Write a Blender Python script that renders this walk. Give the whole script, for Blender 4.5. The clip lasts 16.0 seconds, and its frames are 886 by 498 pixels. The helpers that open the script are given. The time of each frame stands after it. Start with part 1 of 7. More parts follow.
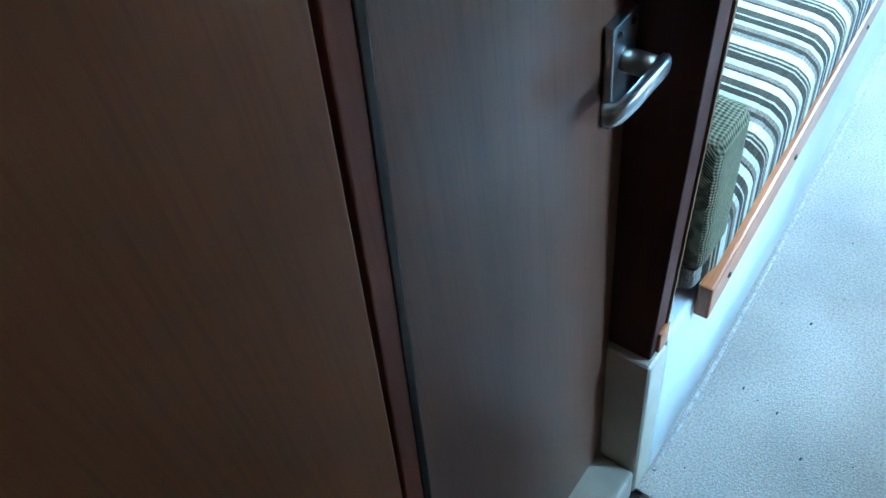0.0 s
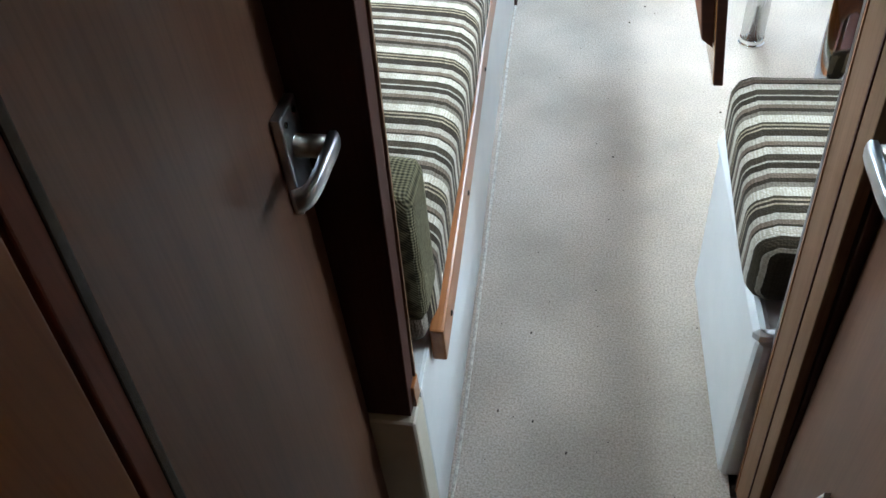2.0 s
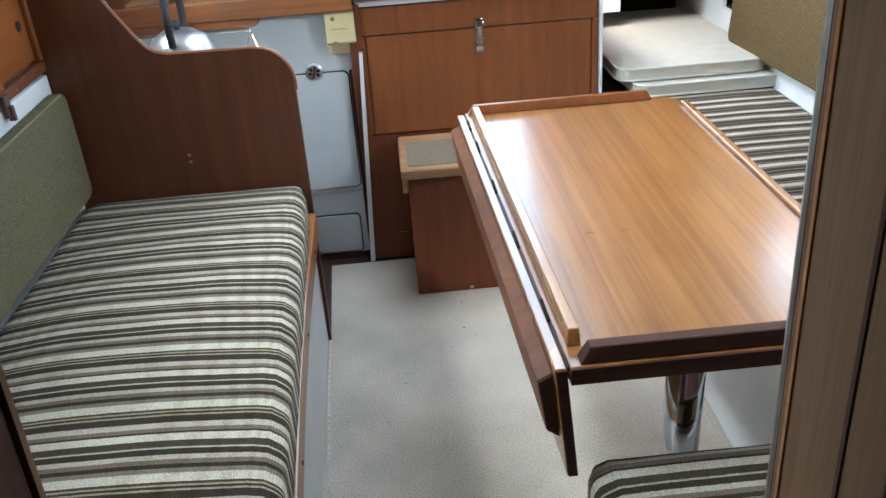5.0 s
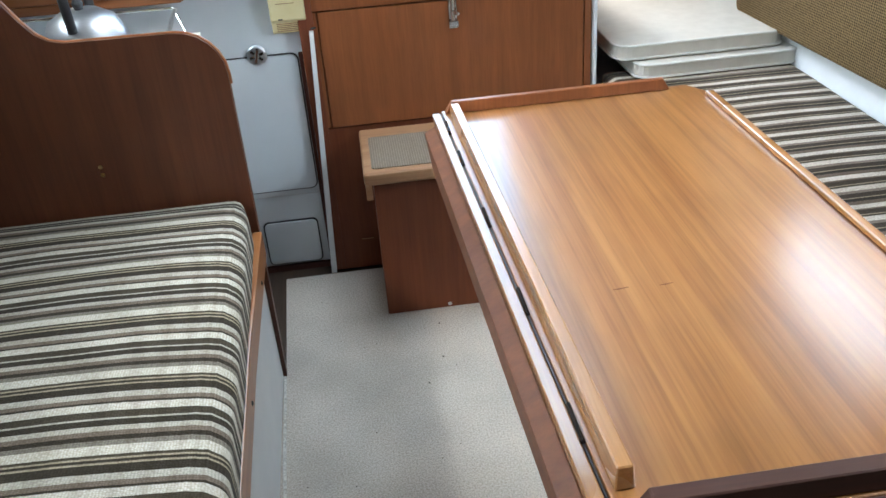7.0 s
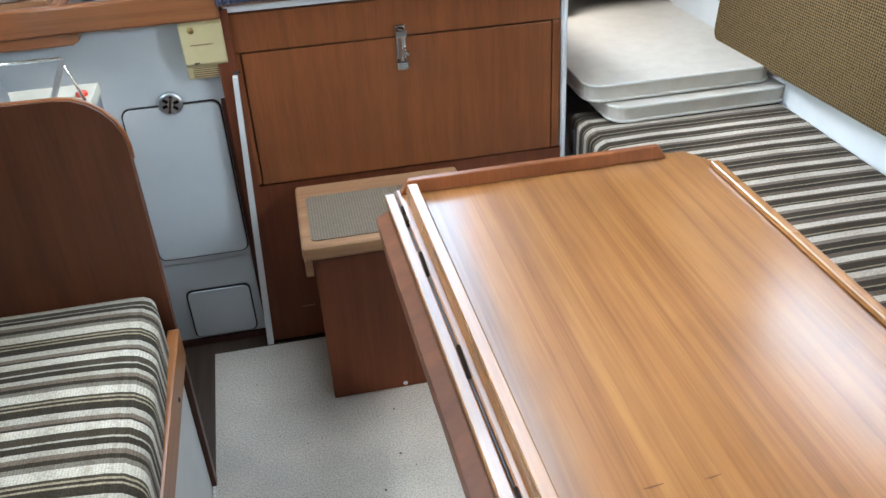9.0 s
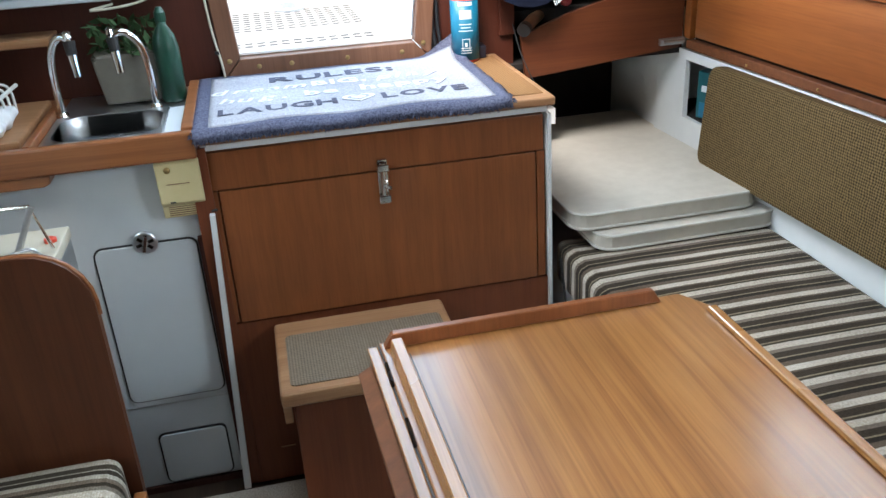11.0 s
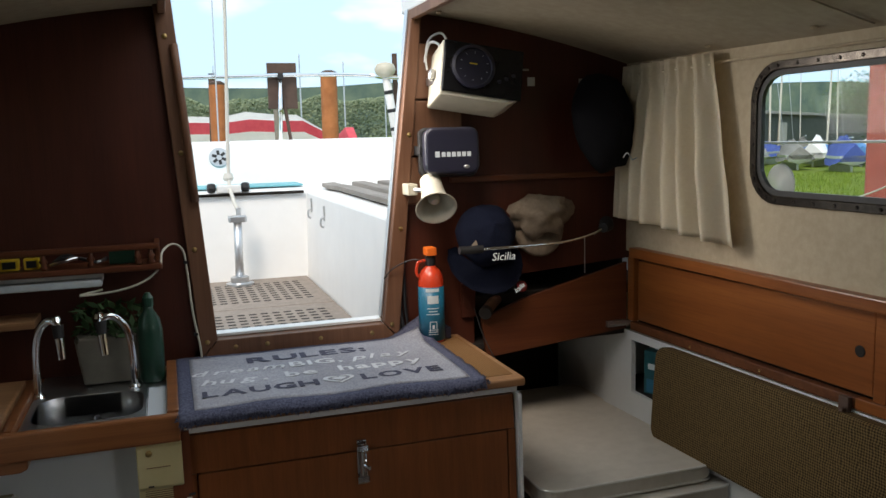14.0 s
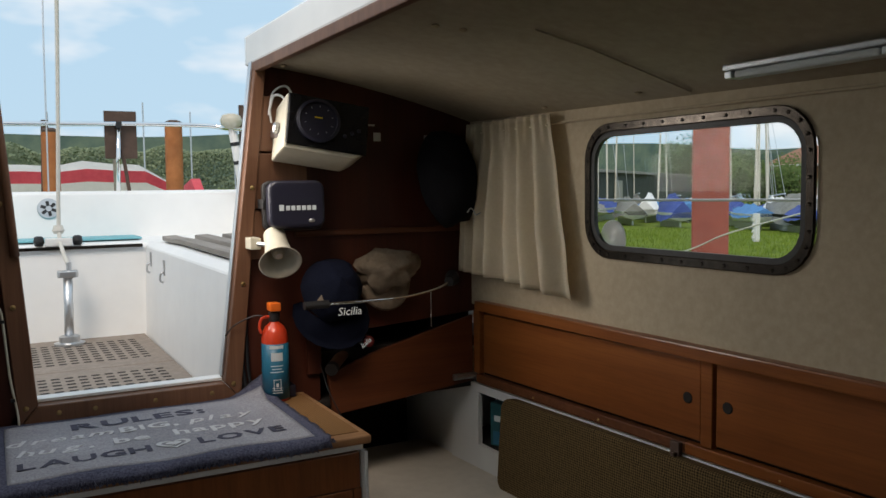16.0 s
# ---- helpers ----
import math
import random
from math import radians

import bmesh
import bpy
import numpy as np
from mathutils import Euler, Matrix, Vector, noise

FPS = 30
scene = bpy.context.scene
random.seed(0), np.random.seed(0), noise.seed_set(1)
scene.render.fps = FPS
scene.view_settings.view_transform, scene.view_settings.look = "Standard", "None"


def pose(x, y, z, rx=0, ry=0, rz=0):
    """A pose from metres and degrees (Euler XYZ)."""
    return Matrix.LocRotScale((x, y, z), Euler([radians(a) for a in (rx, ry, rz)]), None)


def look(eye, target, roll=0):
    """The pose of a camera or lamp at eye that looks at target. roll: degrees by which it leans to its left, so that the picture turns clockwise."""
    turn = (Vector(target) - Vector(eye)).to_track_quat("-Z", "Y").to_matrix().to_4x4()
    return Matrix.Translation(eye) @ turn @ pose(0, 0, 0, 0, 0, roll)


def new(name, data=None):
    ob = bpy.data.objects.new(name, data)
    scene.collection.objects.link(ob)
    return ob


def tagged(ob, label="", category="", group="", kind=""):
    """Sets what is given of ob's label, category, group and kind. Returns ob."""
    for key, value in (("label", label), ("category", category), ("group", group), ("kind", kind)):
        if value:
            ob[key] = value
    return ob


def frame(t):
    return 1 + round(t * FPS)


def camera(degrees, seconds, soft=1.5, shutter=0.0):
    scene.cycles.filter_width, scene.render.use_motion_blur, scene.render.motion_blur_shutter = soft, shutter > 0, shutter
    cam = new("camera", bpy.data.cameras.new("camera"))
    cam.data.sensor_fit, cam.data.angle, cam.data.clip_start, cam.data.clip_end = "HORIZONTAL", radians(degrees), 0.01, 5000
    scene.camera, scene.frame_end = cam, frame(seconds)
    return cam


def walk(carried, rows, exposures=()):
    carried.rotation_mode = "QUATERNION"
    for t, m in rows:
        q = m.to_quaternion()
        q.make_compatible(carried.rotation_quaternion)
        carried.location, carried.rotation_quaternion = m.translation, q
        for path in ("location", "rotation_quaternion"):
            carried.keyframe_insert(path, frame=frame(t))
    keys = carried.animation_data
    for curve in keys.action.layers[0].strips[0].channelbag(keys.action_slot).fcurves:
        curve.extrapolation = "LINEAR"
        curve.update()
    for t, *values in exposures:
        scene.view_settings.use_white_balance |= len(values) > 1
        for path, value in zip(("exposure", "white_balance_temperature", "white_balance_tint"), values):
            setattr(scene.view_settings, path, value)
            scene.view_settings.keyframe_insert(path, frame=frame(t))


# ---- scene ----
cam = camera(56.2, 16.0)
PATH = [
    (0, (0.263, -2.821, 1.321), (-0.655, -1.865, -0.178), -9.7),
    (0.5, (0.235, -2.797, 1.302), (-0.672, -1.907, -0.243), -9.8),
    (1, (0.239, -2.828, 1.302), (-0.417, -1.692, -0.207), -10.4),
    (1.5, (0.253, -2.852, 1.308), (-0.132, -1.52, -0.132), -8.0),
    (2, (0.257, -2.838, 1.325), (-0.083, -1.463, -0.087), -6.7),
    (2.5, (0.291, -2.812, 1.362), (0.011, -1.277, 0.111), -4.6),
    (3, (0.314, -2.764, 1.366), (0.158, -1.093, 0.28), -2.0),
    (3.5, (0.287, -2.666, 1.38), (0.258, -0.935, 0.378), -3.9),
    (4, (0.272, -2.608, 1.38), (0.292, -0.869, 0.394), -4.3),
    (4.5, (0.266, -2.581, 1.383), (0.314, -0.83, 0.418), -4.5),
    (4.7, (0.255, -2.559, 1.38), (0.32, -0.797, 0.434), -4.3),
    (6.8, (0.245, -2.148, 1.32), (0.385, -0.433, 0.302), -4.2),
    (7, (0.26, -2.115, 1.314), (0.417, -0.409, 0.282), -4.2),
    (7.5, (0.259, -1.967, 1.312), (0.423, -0.265, 0.274), -4.4),
    (8, (0.265, -1.843, 1.318), (0.532, -0.174, 0.249), -3.4),
    (8.5, (0.266, -1.809, 1.327), (0.56, -0.144, 0.26), -3.2),
    (9, (0.283, -1.764, 1.329), (0.576, -0.093, 0.27), -3.1),
    (9.5, (0.316, -1.692, 1.332), (0.631, 0.005, 0.322), -2.9),
    (10, (0.338, -1.65, 1.343), (0.651, 0.08, 0.391), -3.0),
    (12.3, (0.205, -1.686, 1.396), (0.679, 0.126, 0.696), -3.0),
    (12.5, (0.192, -1.684, 1.397), (0.677, 0.14, 0.733), -2.8),
    (13, (0.179, -1.692, 1.422), (0.695, 0.163, 0.878), -2.1),
    (13.5, (0.167, -1.695, 1.437), (0.756, 0.182, 1.076), -1.8),
    (14, (0.158, -1.705, 1.444), (0.78, 0.177, 1.175), -1.5),
    (14.5, (0.153, -1.704, 1.443), (0.822, 0.167, 1.219), -1.1),
    (15, (0.157, -1.702, 1.447), (0.866, 0.158, 1.257), -1.2),
    (15.5, (0.158, -1.702, 1.45), (0.919, 0.139, 1.283), -1.1),
    (16, (0.178, -1.7, 1.445), (1.132, 0.052, 1.297), -0.7),
]
EXPOSURE = [(0.0, 3.17, 4100, -9), (0.35, 3.62, 5000, 0), (0.7, 3.57, 5100, 0), (1.0, 3.08, 4950, -2), (1.5, 2.37, 5500, 6), (2.0, 2.12, 5950, 10), (2.5, 1.72, 5950, 10), (3.0, 1.42, 5950, 9), (4.0, 1.22, 6100, 10), (4.5, 1.26, 6200, 11), (7.0, 1.22, 6200, 12), (9.0, 1.15, 6200, 12), (10.0, 0.80, 6300, 11), (12.5, 0.42, 6650, 12), (13.0, -0.18, 6850, 12), (13.5, -0.82, 7250, 14), (14.5, -1.62, 7600, 17), (16.0, -1.85, 7650, 17)]
walk(cam, [(t, look(eye, target, roll)) for t, eye, target, roll in PATH], EXPOSURE)

# ---- world and daylight ----
world = bpy.data.worlds.new("sky")
scene.world = world
world.use_nodes = True
wt = world.node_tree
wt.nodes.clear()
w_out = wt.nodes.new("ShaderNodeOutputWorld")
w_bg = wt.nodes.new("ShaderNodeBackground")
w_sky = wt.nodes.new("ShaderNodeTexSky")
w_sky.sky_type = "NISHITA"
w_sky.sun_disc = False
w_sky.sun_elevation = radians(48)
w_sky.sun_rotation = radians(215)
w_sky.dust_density = 1.5
w_co = wt.nodes.new("ShaderNodeTexCoord")
w_map = wt.nodes.new("ShaderNodeMapping")
w_map.inputs["Scale"].default_value = (1.0, 1.0, 2.6)
w_noise = wt.nodes.new("ShaderNodeTexNoise")
w_noise.inputs["Scale"].default_value = 2.6
w_noise.inputs["Detail"].default_value = 5
w_noise.inputs["Roughness"].default_value = 0.55
w_ramp = wt.nodes.new("ShaderNodeValToRGB")
w_ramp.color_ramp.elements[0].position = 0.47
w_ramp.color_ramp.elements[1].position = 0.68
w_ramp.color_ramp.elements[0].color = (0.08, 0.08, 0.08, 1)
w_mix = wt.nodes.new("ShaderNodeMix")
w_mix.data_type = "RGBA"
w_mix.inputs[7].default_value = (27.0, 28.0, 29.0, 1)
wt.links.new(w_co.outputs["Generated"], w_map.inputs[0])
wt.links.new(w_map.outputs[0], w_noise.inputs[0])
wt.links.new(w_noise.outputs[0], w_ramp.inputs[0])
wt.links.new(w_ramp.outputs[0], w_mix.inputs[0])
w_haze = wt.nodes.new("ShaderNodeMix")
w_haze.data_type = "RGBA"
w_haze.inputs[0].default_value = 0.7
w_haze.inputs[7].default_value = (11.5, 21.5, 31.0, 1)
wt.links.new(w_sky.outputs[0], w_haze.inputs[6])
wt.links.new(w_haze.outputs[2], w_mix.inputs[6])
wt.links.new(w_mix.outputs[2], w_bg.inputs[0])
w_bg.inputs[1].default_value = 0.15
wt.links.new(w_bg.outputs[0], w_out.inputs[0])

sun = new("sun", bpy.data.lights.new("sun", "SUN"))
sun.data.energy = 5.0
sun.data.angle = radians(22)
sun.data.color = (1.0, 0.95, 0.88)
sun.matrix_world = look((-6, -9, 12), (0, 0, 0))


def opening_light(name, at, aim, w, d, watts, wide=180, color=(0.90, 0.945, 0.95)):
    """An added area lamp that stands in for skylight at or beyond an opening."""
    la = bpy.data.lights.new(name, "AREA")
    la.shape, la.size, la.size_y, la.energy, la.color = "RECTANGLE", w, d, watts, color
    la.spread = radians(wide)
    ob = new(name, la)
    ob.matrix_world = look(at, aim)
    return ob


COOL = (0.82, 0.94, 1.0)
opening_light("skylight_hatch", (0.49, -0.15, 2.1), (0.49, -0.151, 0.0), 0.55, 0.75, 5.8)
# added lamp, turned to starboard so the curtain and cabin side brighten
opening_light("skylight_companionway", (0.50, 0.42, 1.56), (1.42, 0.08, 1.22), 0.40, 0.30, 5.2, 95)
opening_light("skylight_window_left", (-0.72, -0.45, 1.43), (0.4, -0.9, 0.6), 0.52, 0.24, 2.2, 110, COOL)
# added lamp outside the hull, placed for the glare on the table
opening_light("table_glare_lamp", (2.6, 0.64, 2.42), (0.88, -1.12, 0.7), 1.5, 0.8, 4.4)
# lamps added at the unseen fore windows to brighten the saloon
opening_light("added_lamp_left_fore", (-0.72, -1.55, 1.43), (0.45, -1.05, 0.5), 0.52, 0.24, 3.1, 115, COOL)
opening_light("added_lamp_right_fore", (1.53, -1.55, 1.43), (0.25, -1.05, 0.5), 0.52, 0.24, 4.0, 115, COOL)


# ---- materials ----
def mat(name, base, rough=0.5, metal=0.0, other=None, scale=20.0, stretch=(1, 1, 1), detail=4.0, lo=0.35, hi=0.7, bump=0.0, bump_scale=None, coat=0.0, blotch=0.0, spec=0.5):
    m = bpy.data.materials.new(name)
    m.use_nodes = True
    nt = m.node_tree
    b = nt.nodes["Principled BSDF"]
    b.inputs["Base Color"].default_value = (*base, 1)
    b.inputs["Roughness"].default_value = rough
    b.inputs["Metallic"].default_value = metal
    b.inputs["Coat Weight"].default_value = coat
    b.inputs["Coat Roughness"].default_value = 0.12
    b.inputs["Specular IOR Level"].default_value = spec
    co = nt.nodes.new("ShaderNodeTexCoord")
    mp = nt.nodes.new("ShaderNodeMapping")
    mp.inputs["Scale"].default_value = stretch
    nt.links.new(co.outputs["Object"], mp.inputs[0])
    n = nt.nodes.new("ShaderNodeTexNoise")
    n.inputs["Scale"].default_value = scale
    n.inputs["Detail"].default_value = detail
    n.inputs["Roughness"].default_value = 0.6
    nt.links.new(mp.outputs[0], n.inputs[0])
    r = nt.nodes.new("ShaderNodeValToRGB")
    r.color_ramp.elements[0].position, r.color_ramp.elements[1].position = lo, hi
    r.color_ramp.elements[0].color = (*base, 1)
    r.color_ramp.elements[1].color = (*(other or [min(1, c * 1.12) for c in base]), 1)
    nt.links.new(n.outputs[0], r.inputs[0])
    last = r.outputs[0]
    n2 = nt.nodes.new("ShaderNodeTexNoise")
    n2.inputs["Scale"].default_value = 3.2
    n2.inputs["Detail"].default_value = 3
    nt.links.new(co.outputs["Object"], n2.inputs[0])
    if blotch:
        mx = nt.nodes.new("ShaderNodeMix")
        mx.data_type, mx.blend_type = "RGBA", "MULTIPLY"
        r2 = nt.nodes.new("ShaderNodeValToRGB")
        r2.color_ramp.elements[0].position, r2.color_ramp.elements[1].position = 0.3, 0.65
        r2.color_ramp.elements[0].color = (1 - blotch, 1 - blotch, 1 - blotch, 1)
        nt.links.new(n2.outputs[0], r2.inputs[0])
        mx.inputs[0].default_value = 1.0
        nt.links.new(last, mx.inputs[6])
        nt.links.new(r2.outputs[0], mx.inputs[7])
        last = mx.outputs[2]
    nt.links.new(last, b.inputs["Base Color"])
    rr = nt.nodes.new("ShaderNodeMapRange")
    rr.inputs[3].default_value, rr.inputs[4].default_value = max(0.02, rough * 0.82), min(1, rough * 1.2)
    nt.links.new(n2.outputs[0], rr.inputs[0])
    nt.links.new(rr.outputs[0], b.inputs["Roughness"])
    if bump:
        bp = nt.nodes.new("ShaderNodeBump")
        bp.inputs["Strength"].default_value = bump
        bp.inputs["Distance"].default_value = 0.002
        src = n
        if bump_scale:
            src = nt.nodes.new("ShaderNodeTexNoise")
            src.inputs["Scale"].default_value = bump_scale
            src.inputs["Detail"].default_value = 3
            nt.links.new(co.outputs["Object"], src.inputs[0])
        nt.links.new(src.outputs[0], bp.inputs["Height"])
        nt.links.new(bp.outputs[0], b.inputs["Normal"])
    return m


def wood(name, dark, light, grain="z", rough=0.35, coat=0.0, across=26.0, lo=0.3, hi=0.72, wave=0.0, blotch=0.22):
    """Veneer with long figure and fine pores along one axis."""
    def muted(c):
        g = 0.3 * c[0] + 0.6 * c[1] + 0.1 * c[2]
        return [0.95 * v + 0.05 * g for v in c]
    dark, light = muted(dark), muted(light)
    st = {"x": (1.4, across, across), "y": (across, 1.4, across), "z": (across, across, 1.4)}[grain]
    m = mat(name, dark, rough, 0, light, 1.0, st, 6, lo, hi, 0.12, None, coat, blotch, 0.35)
    nt = m.node_tree
    b = nt.nodes["Principled BSDF"]
    co = next(n for n in nt.nodes if n.type == "TEX_COORD")
    mp = nt.nodes.new("ShaderNodeMapping")
    mp.inputs["Scale"].default_value = [8 if s == 1.4 else 260 for s in st]
    fine = nt.nodes.new("ShaderNodeTexNoise")
    fine.inputs["Scale"].default_value = 1.0
    fine.inputs["Detail"].default_value = 2
    nt.links.new(co.outputs["Object"], mp.inputs[0])
    nt.links.new(mp.outputs[0], fine.inputs[0])
    r = nt.nodes.new("ShaderNodeValToRGB")
    r.color_ramp.elements[0].position, r.color_ramp.elements[1].position = 0.32, 0.55
    r.color_ramp.elements[0].color = (0.72, 0.68, 0.64, 1)
    mx = nt.nodes.new("ShaderNodeMix")
    mx.data_type, mx.blend_type = "RGBA", "MULTIPLY"
    mx.inputs[0].default_value = 0.45
    old = b.inputs["Base Color"].links[0].from_socket
    nt.links.new(fine.outputs[0], r.inputs[0])
    nt.links.new(old, mx.inputs[6])
    nt.links.new(r.outputs[0], mx.inputs[7])
    nt.links.new(mx.outputs[2], b.inputs["Base Color"])
    return m


OLIVE, DARK, CREAM, GREY, MAUVE, TAN = (0.058, 0.045, 0.028), (0.038, 0.029, 0.018), (0.54, 0.49, 0.41), (0.19, 0.165, 0.13), (0.165, 0.125, 0.093), (0.33, 0.275, 0.19)


def striped(name, phase, period, bands, tint=(1, 1, 1)):
    """Knitted upholstery: bands across y, two of them flecked along x."""
    m = bpy.data.materials.new(name)
    m.use_nodes = True
    nt = m.node_tree
    b = nt.nodes["Principled BSDF"]
    b.inputs["Roughness"].default_value = 0.95
    b.inputs["Specular IOR Level"].default_value = 0.15
    b.inputs["Sheen Weight"].default_value = 0.03
    co = nt.nodes.new("ShaderNodeTexCoord")
    sep = nt.nodes.new("ShaderNodeSeparateXYZ")
    wob = nt.nodes.new("ShaderNodeTexNoise")
    wob.inputs["Scale"].default_value = 90
    nt.links.new(co.outputs["Object"], wob.inputs[0])
    low = nt.nodes.new("ShaderNodeTexNoise")
    low.inputs["Scale"].default_value = 5
    nt.links.new(co.outputs["Object"], low.inputs[0])
    nt.links.new(co.outputs["Object"], sep.inputs[0])

    def math_node(op, a, c, third=None):
        n = nt.nodes.new("ShaderNodeMath")
        n.operation = op
        for k, v in enumerate((a, c, third)):
            if v is None:
                continue
            if isinstance(v, (int, float)):
                n.inputs[k].default_value = v
            else:
                nt.links.new(v, n.inputs[k])
        return n.outputs[0]

    y = math_node("MULTIPLY_ADD", wob.outputs[0], 0.0016, sep.outputs[1])
    y = math_node("MULTIPLY_ADD", low.outputs[0], 0.006, y)
    v = math_node("MULTIPLY", math_node("SUBTRACT", phase + 0.007, y), 1 / period)
    v = math_node("FRACT", v, None)
    ramp = nt.nodes.new("ShaderNodeValToRGB")
    ramp.color_ramp.interpolation = "CONSTANT"
    els = ramp.color_ramp.elements
    els[0].position, els[0].color = 0.0, (*bands[0][1], 1)
    els.remove(els[1])
    at = bands[0][0]
    for width, c in bands[1:]:
        e = els.new(at / period)
        e.color = (*c, 1)
        at += width
    nt.links.new(v, ramp.inputs[0])
    # woven loops, 3 mm apart
    loop = nt.nodes.new("ShaderNodeTexVoronoi")
    loop.inputs["Scale"].default_value = 300
    loop.inputs["Randomness"].default_value = 0.4
    lm = nt.nodes.new("ShaderNodeMapping")
    lm.inputs["Scale"].default_value = (0.8, 1.0, 1.0)
    nt.links.new(co.outputs["Object"], lm.inputs[0])
    nt.links.new(lm.outputs[0], loop.inputs[0])
    lr = nt.nodes.new("ShaderNodeValToRGB")
    lr.color_ramp.elements[0].color = (1.06, 1.06, 1.06, 1)
    lr.color_ramp.elements[1].color = (0.56, 0.53, 0.49, 1)
    lr.color_ramp.elements[0].position, lr.color_ramp.elements[1].position = 0.1, 0.75
    nt.links.new(loop.outputs["Distance"], lr.inputs[0])
    mx = nt.nodes.new("ShaderNodeMix")
    mx.data_type, mx.blend_type = "RGBA", "MULTIPLY"
    mx.inputs[0].default_value = 1.0
    nt.links.new(ramp.outputs[0], mx.inputs[6])
    nt.links.new(lr.outputs[0], mx.inputs[7])
    mt = nt.nodes.new("ShaderNodeMix")
    mt.data_type, mt.blend_type = "RGBA", "MULTIPLY"
    mt.inputs[0].default_value = 1.0
    nt.links.new(mx.outputs[2], mt.inputs[6])
    mt.inputs[7].default_value = (*tint, 1)
    nt.links.new(mt.outputs[2], b.inputs["Base Color"])
    bp = nt.nodes.new("ShaderNodeBump")
    bp.inputs["Strength"].default_value = 0.5
    bp.inputs["Distance"].default_value = 0.0022
    bp.invert = True
    nt.links.new(loop.outputs["Distance"], bp.inputs["Height"])
    nt.links.new(bp.outputs[0], b.inputs["Normal"])
    return m


def tweed(name, a, c, scale):
    m = bpy.data.materials.new(name)
    m.use_nodes = True
    nt = m.node_tree
    b = nt.nodes["Principled BSDF"]
    b.inputs["Roughness"].default_value = 0.95
    b.inputs["Specular IOR Level"].default_value = 0.1
    co = nt.nodes.new("ShaderNodeTexCoord")
    wob = nt.nodes.new("ShaderNodeTexNoise")
    wob.inputs["Scale"].default_value = 40
    nt.links.new(co.outputs["Object"], wob.inputs["Vector"])
    sep = nt.nodes.new("ShaderNodeSeparateXYZ")
    nt.links.new(co.outputs["Object"], sep.inputs[0])

    def calc(op, p, q):
        n = nt.nodes.new("ShaderNodeMath")
        n.operation = op
        for k, value in enumerate((p, q)):
            if isinstance(value, (int, float)):
                n.inputs[k].default_value = value
            else:
                nt.links.new(value, n.inputs[k])
        return n.outputs[0]

    wave = calc("MULTIPLY", wob.outputs[0], 0.012)
    u = calc("ADD", sep.outputs[1], wave)
    w = calc("ADD", sep.outputs[2], sep.outputs[0])
    sa = calc("SINE", calc("MULTIPLY", calc("ADD", u, w), scale), 0.0)
    sb_ = calc("SINE", calc("MULTIPLY", calc("SUBTRACT", u, w), scale), 0.0)
    weave = calc("ADD", calc("MULTIPLY", calc("MULTIPLY", sa, sb_), 0.5), 0.5)
    fleck = nt.nodes.new("ShaderNodeTexNoise")
    fleck.inputs["Scale"].default_value = 130
    nt.links.new(co.outputs["Object"], fleck.inputs["Vector"])
    mixed = calc("ADD", calc("MULTIPLY", weave, 0.75), calc("MULTIPLY", fleck.outputs[0], 0.35))
    r = nt.nodes.new("ShaderNodeValToRGB")
    r.color_ramp.elements[0].color, r.color_ramp.elements[1].color = (*a, 1), (*c, 1)
    r.color_ramp.elements[0].position, r.color_ramp.elements[1].position = 0.25, 0.85
    nt.links.new(mixed, r.inputs[0])
    nt.links.new(r.outputs[0], b.inputs["Base Color"])
    bp = nt.nodes.new("ShaderNodeBump")
    bp.inputs["Strength"].default_value = 0.5
    bp.inputs["Distance"].default_value = 0.002
    nt.links.new(weave, bp.inputs["Height"])
    nt.links.new(bp.outputs[0], b.inputs["Normal"])
    return m


BEIGE = (0.42, 0.385, 0.32)
BANDS = [(0.018, CREAM), (0.005, OLIVE), (0.004, TAN), (0.005, DARK), (0.004, TAN), (0.016, DARK), (0.013, BEIGE), (0.009, MAUVE), (0.005, DARK), (0.016, CREAM), (0.015, OLIVE), (0.004, BEIGE), (0.013, DARK), (0.010, BEIGE), (0.010, MAUVE), (0.009, DARK), (0.010, GREY)]
M_STRIPE = striped("striped_knit_green", -0.902, 0.166, BANDS)
M_STRIPE_R = striped("striped_knit_brown", -0.22, 0.118, [(0.016, (0.70, 0.63, 0.54)), (0.005, MAUVE), (0.016, (0.060, 0.045, 0.032)), (0.004, TAN), (0.006, (0.07, 0.055, 0.04)), (0.017, (0.68, 0.61, 0.52)), (0.010, (0.25, 0.20, 0.165)), (0.016, (0.062, 0.047, 0.034)), (0.004, TAN), (0.011, (0.04, 0.032, 0.025)), (0.012, MAUVE)])
M_TWEED_L = tweed("olive_tweed", (0.034, 0.032, 0.020), (0.205, 0.180, 0.105), 680)
M_TWEED_R = tweed("brown_tweed", (0.024, 0.015, 0.007), (0.185, 0.122, 0.056), 480)
M_CARPET = mat("pale_loop_carpet", (0.27, 0.225, 0.18), 0.97, 0, (0.66, 0.565, 0.465), 250, (1, 1, 1), 9, 0.22, 0.60, 0.7, 300, 0, 0.30, 0.1)
M_BINDING = mat("pale_carpet_binding", (0.42, 0.38, 0.32), 0.95, 0, (0.72, 0.68, 0.60), 160, (1, 1, 1), 3, 0.35, 0.65, 0.6, 200, spec=0.1)
M_SOLE = wood("worn_wooden_sole", (0.035, 0.020, 0.012), (0.085, 0.05, 0.03), "y", 0.6)
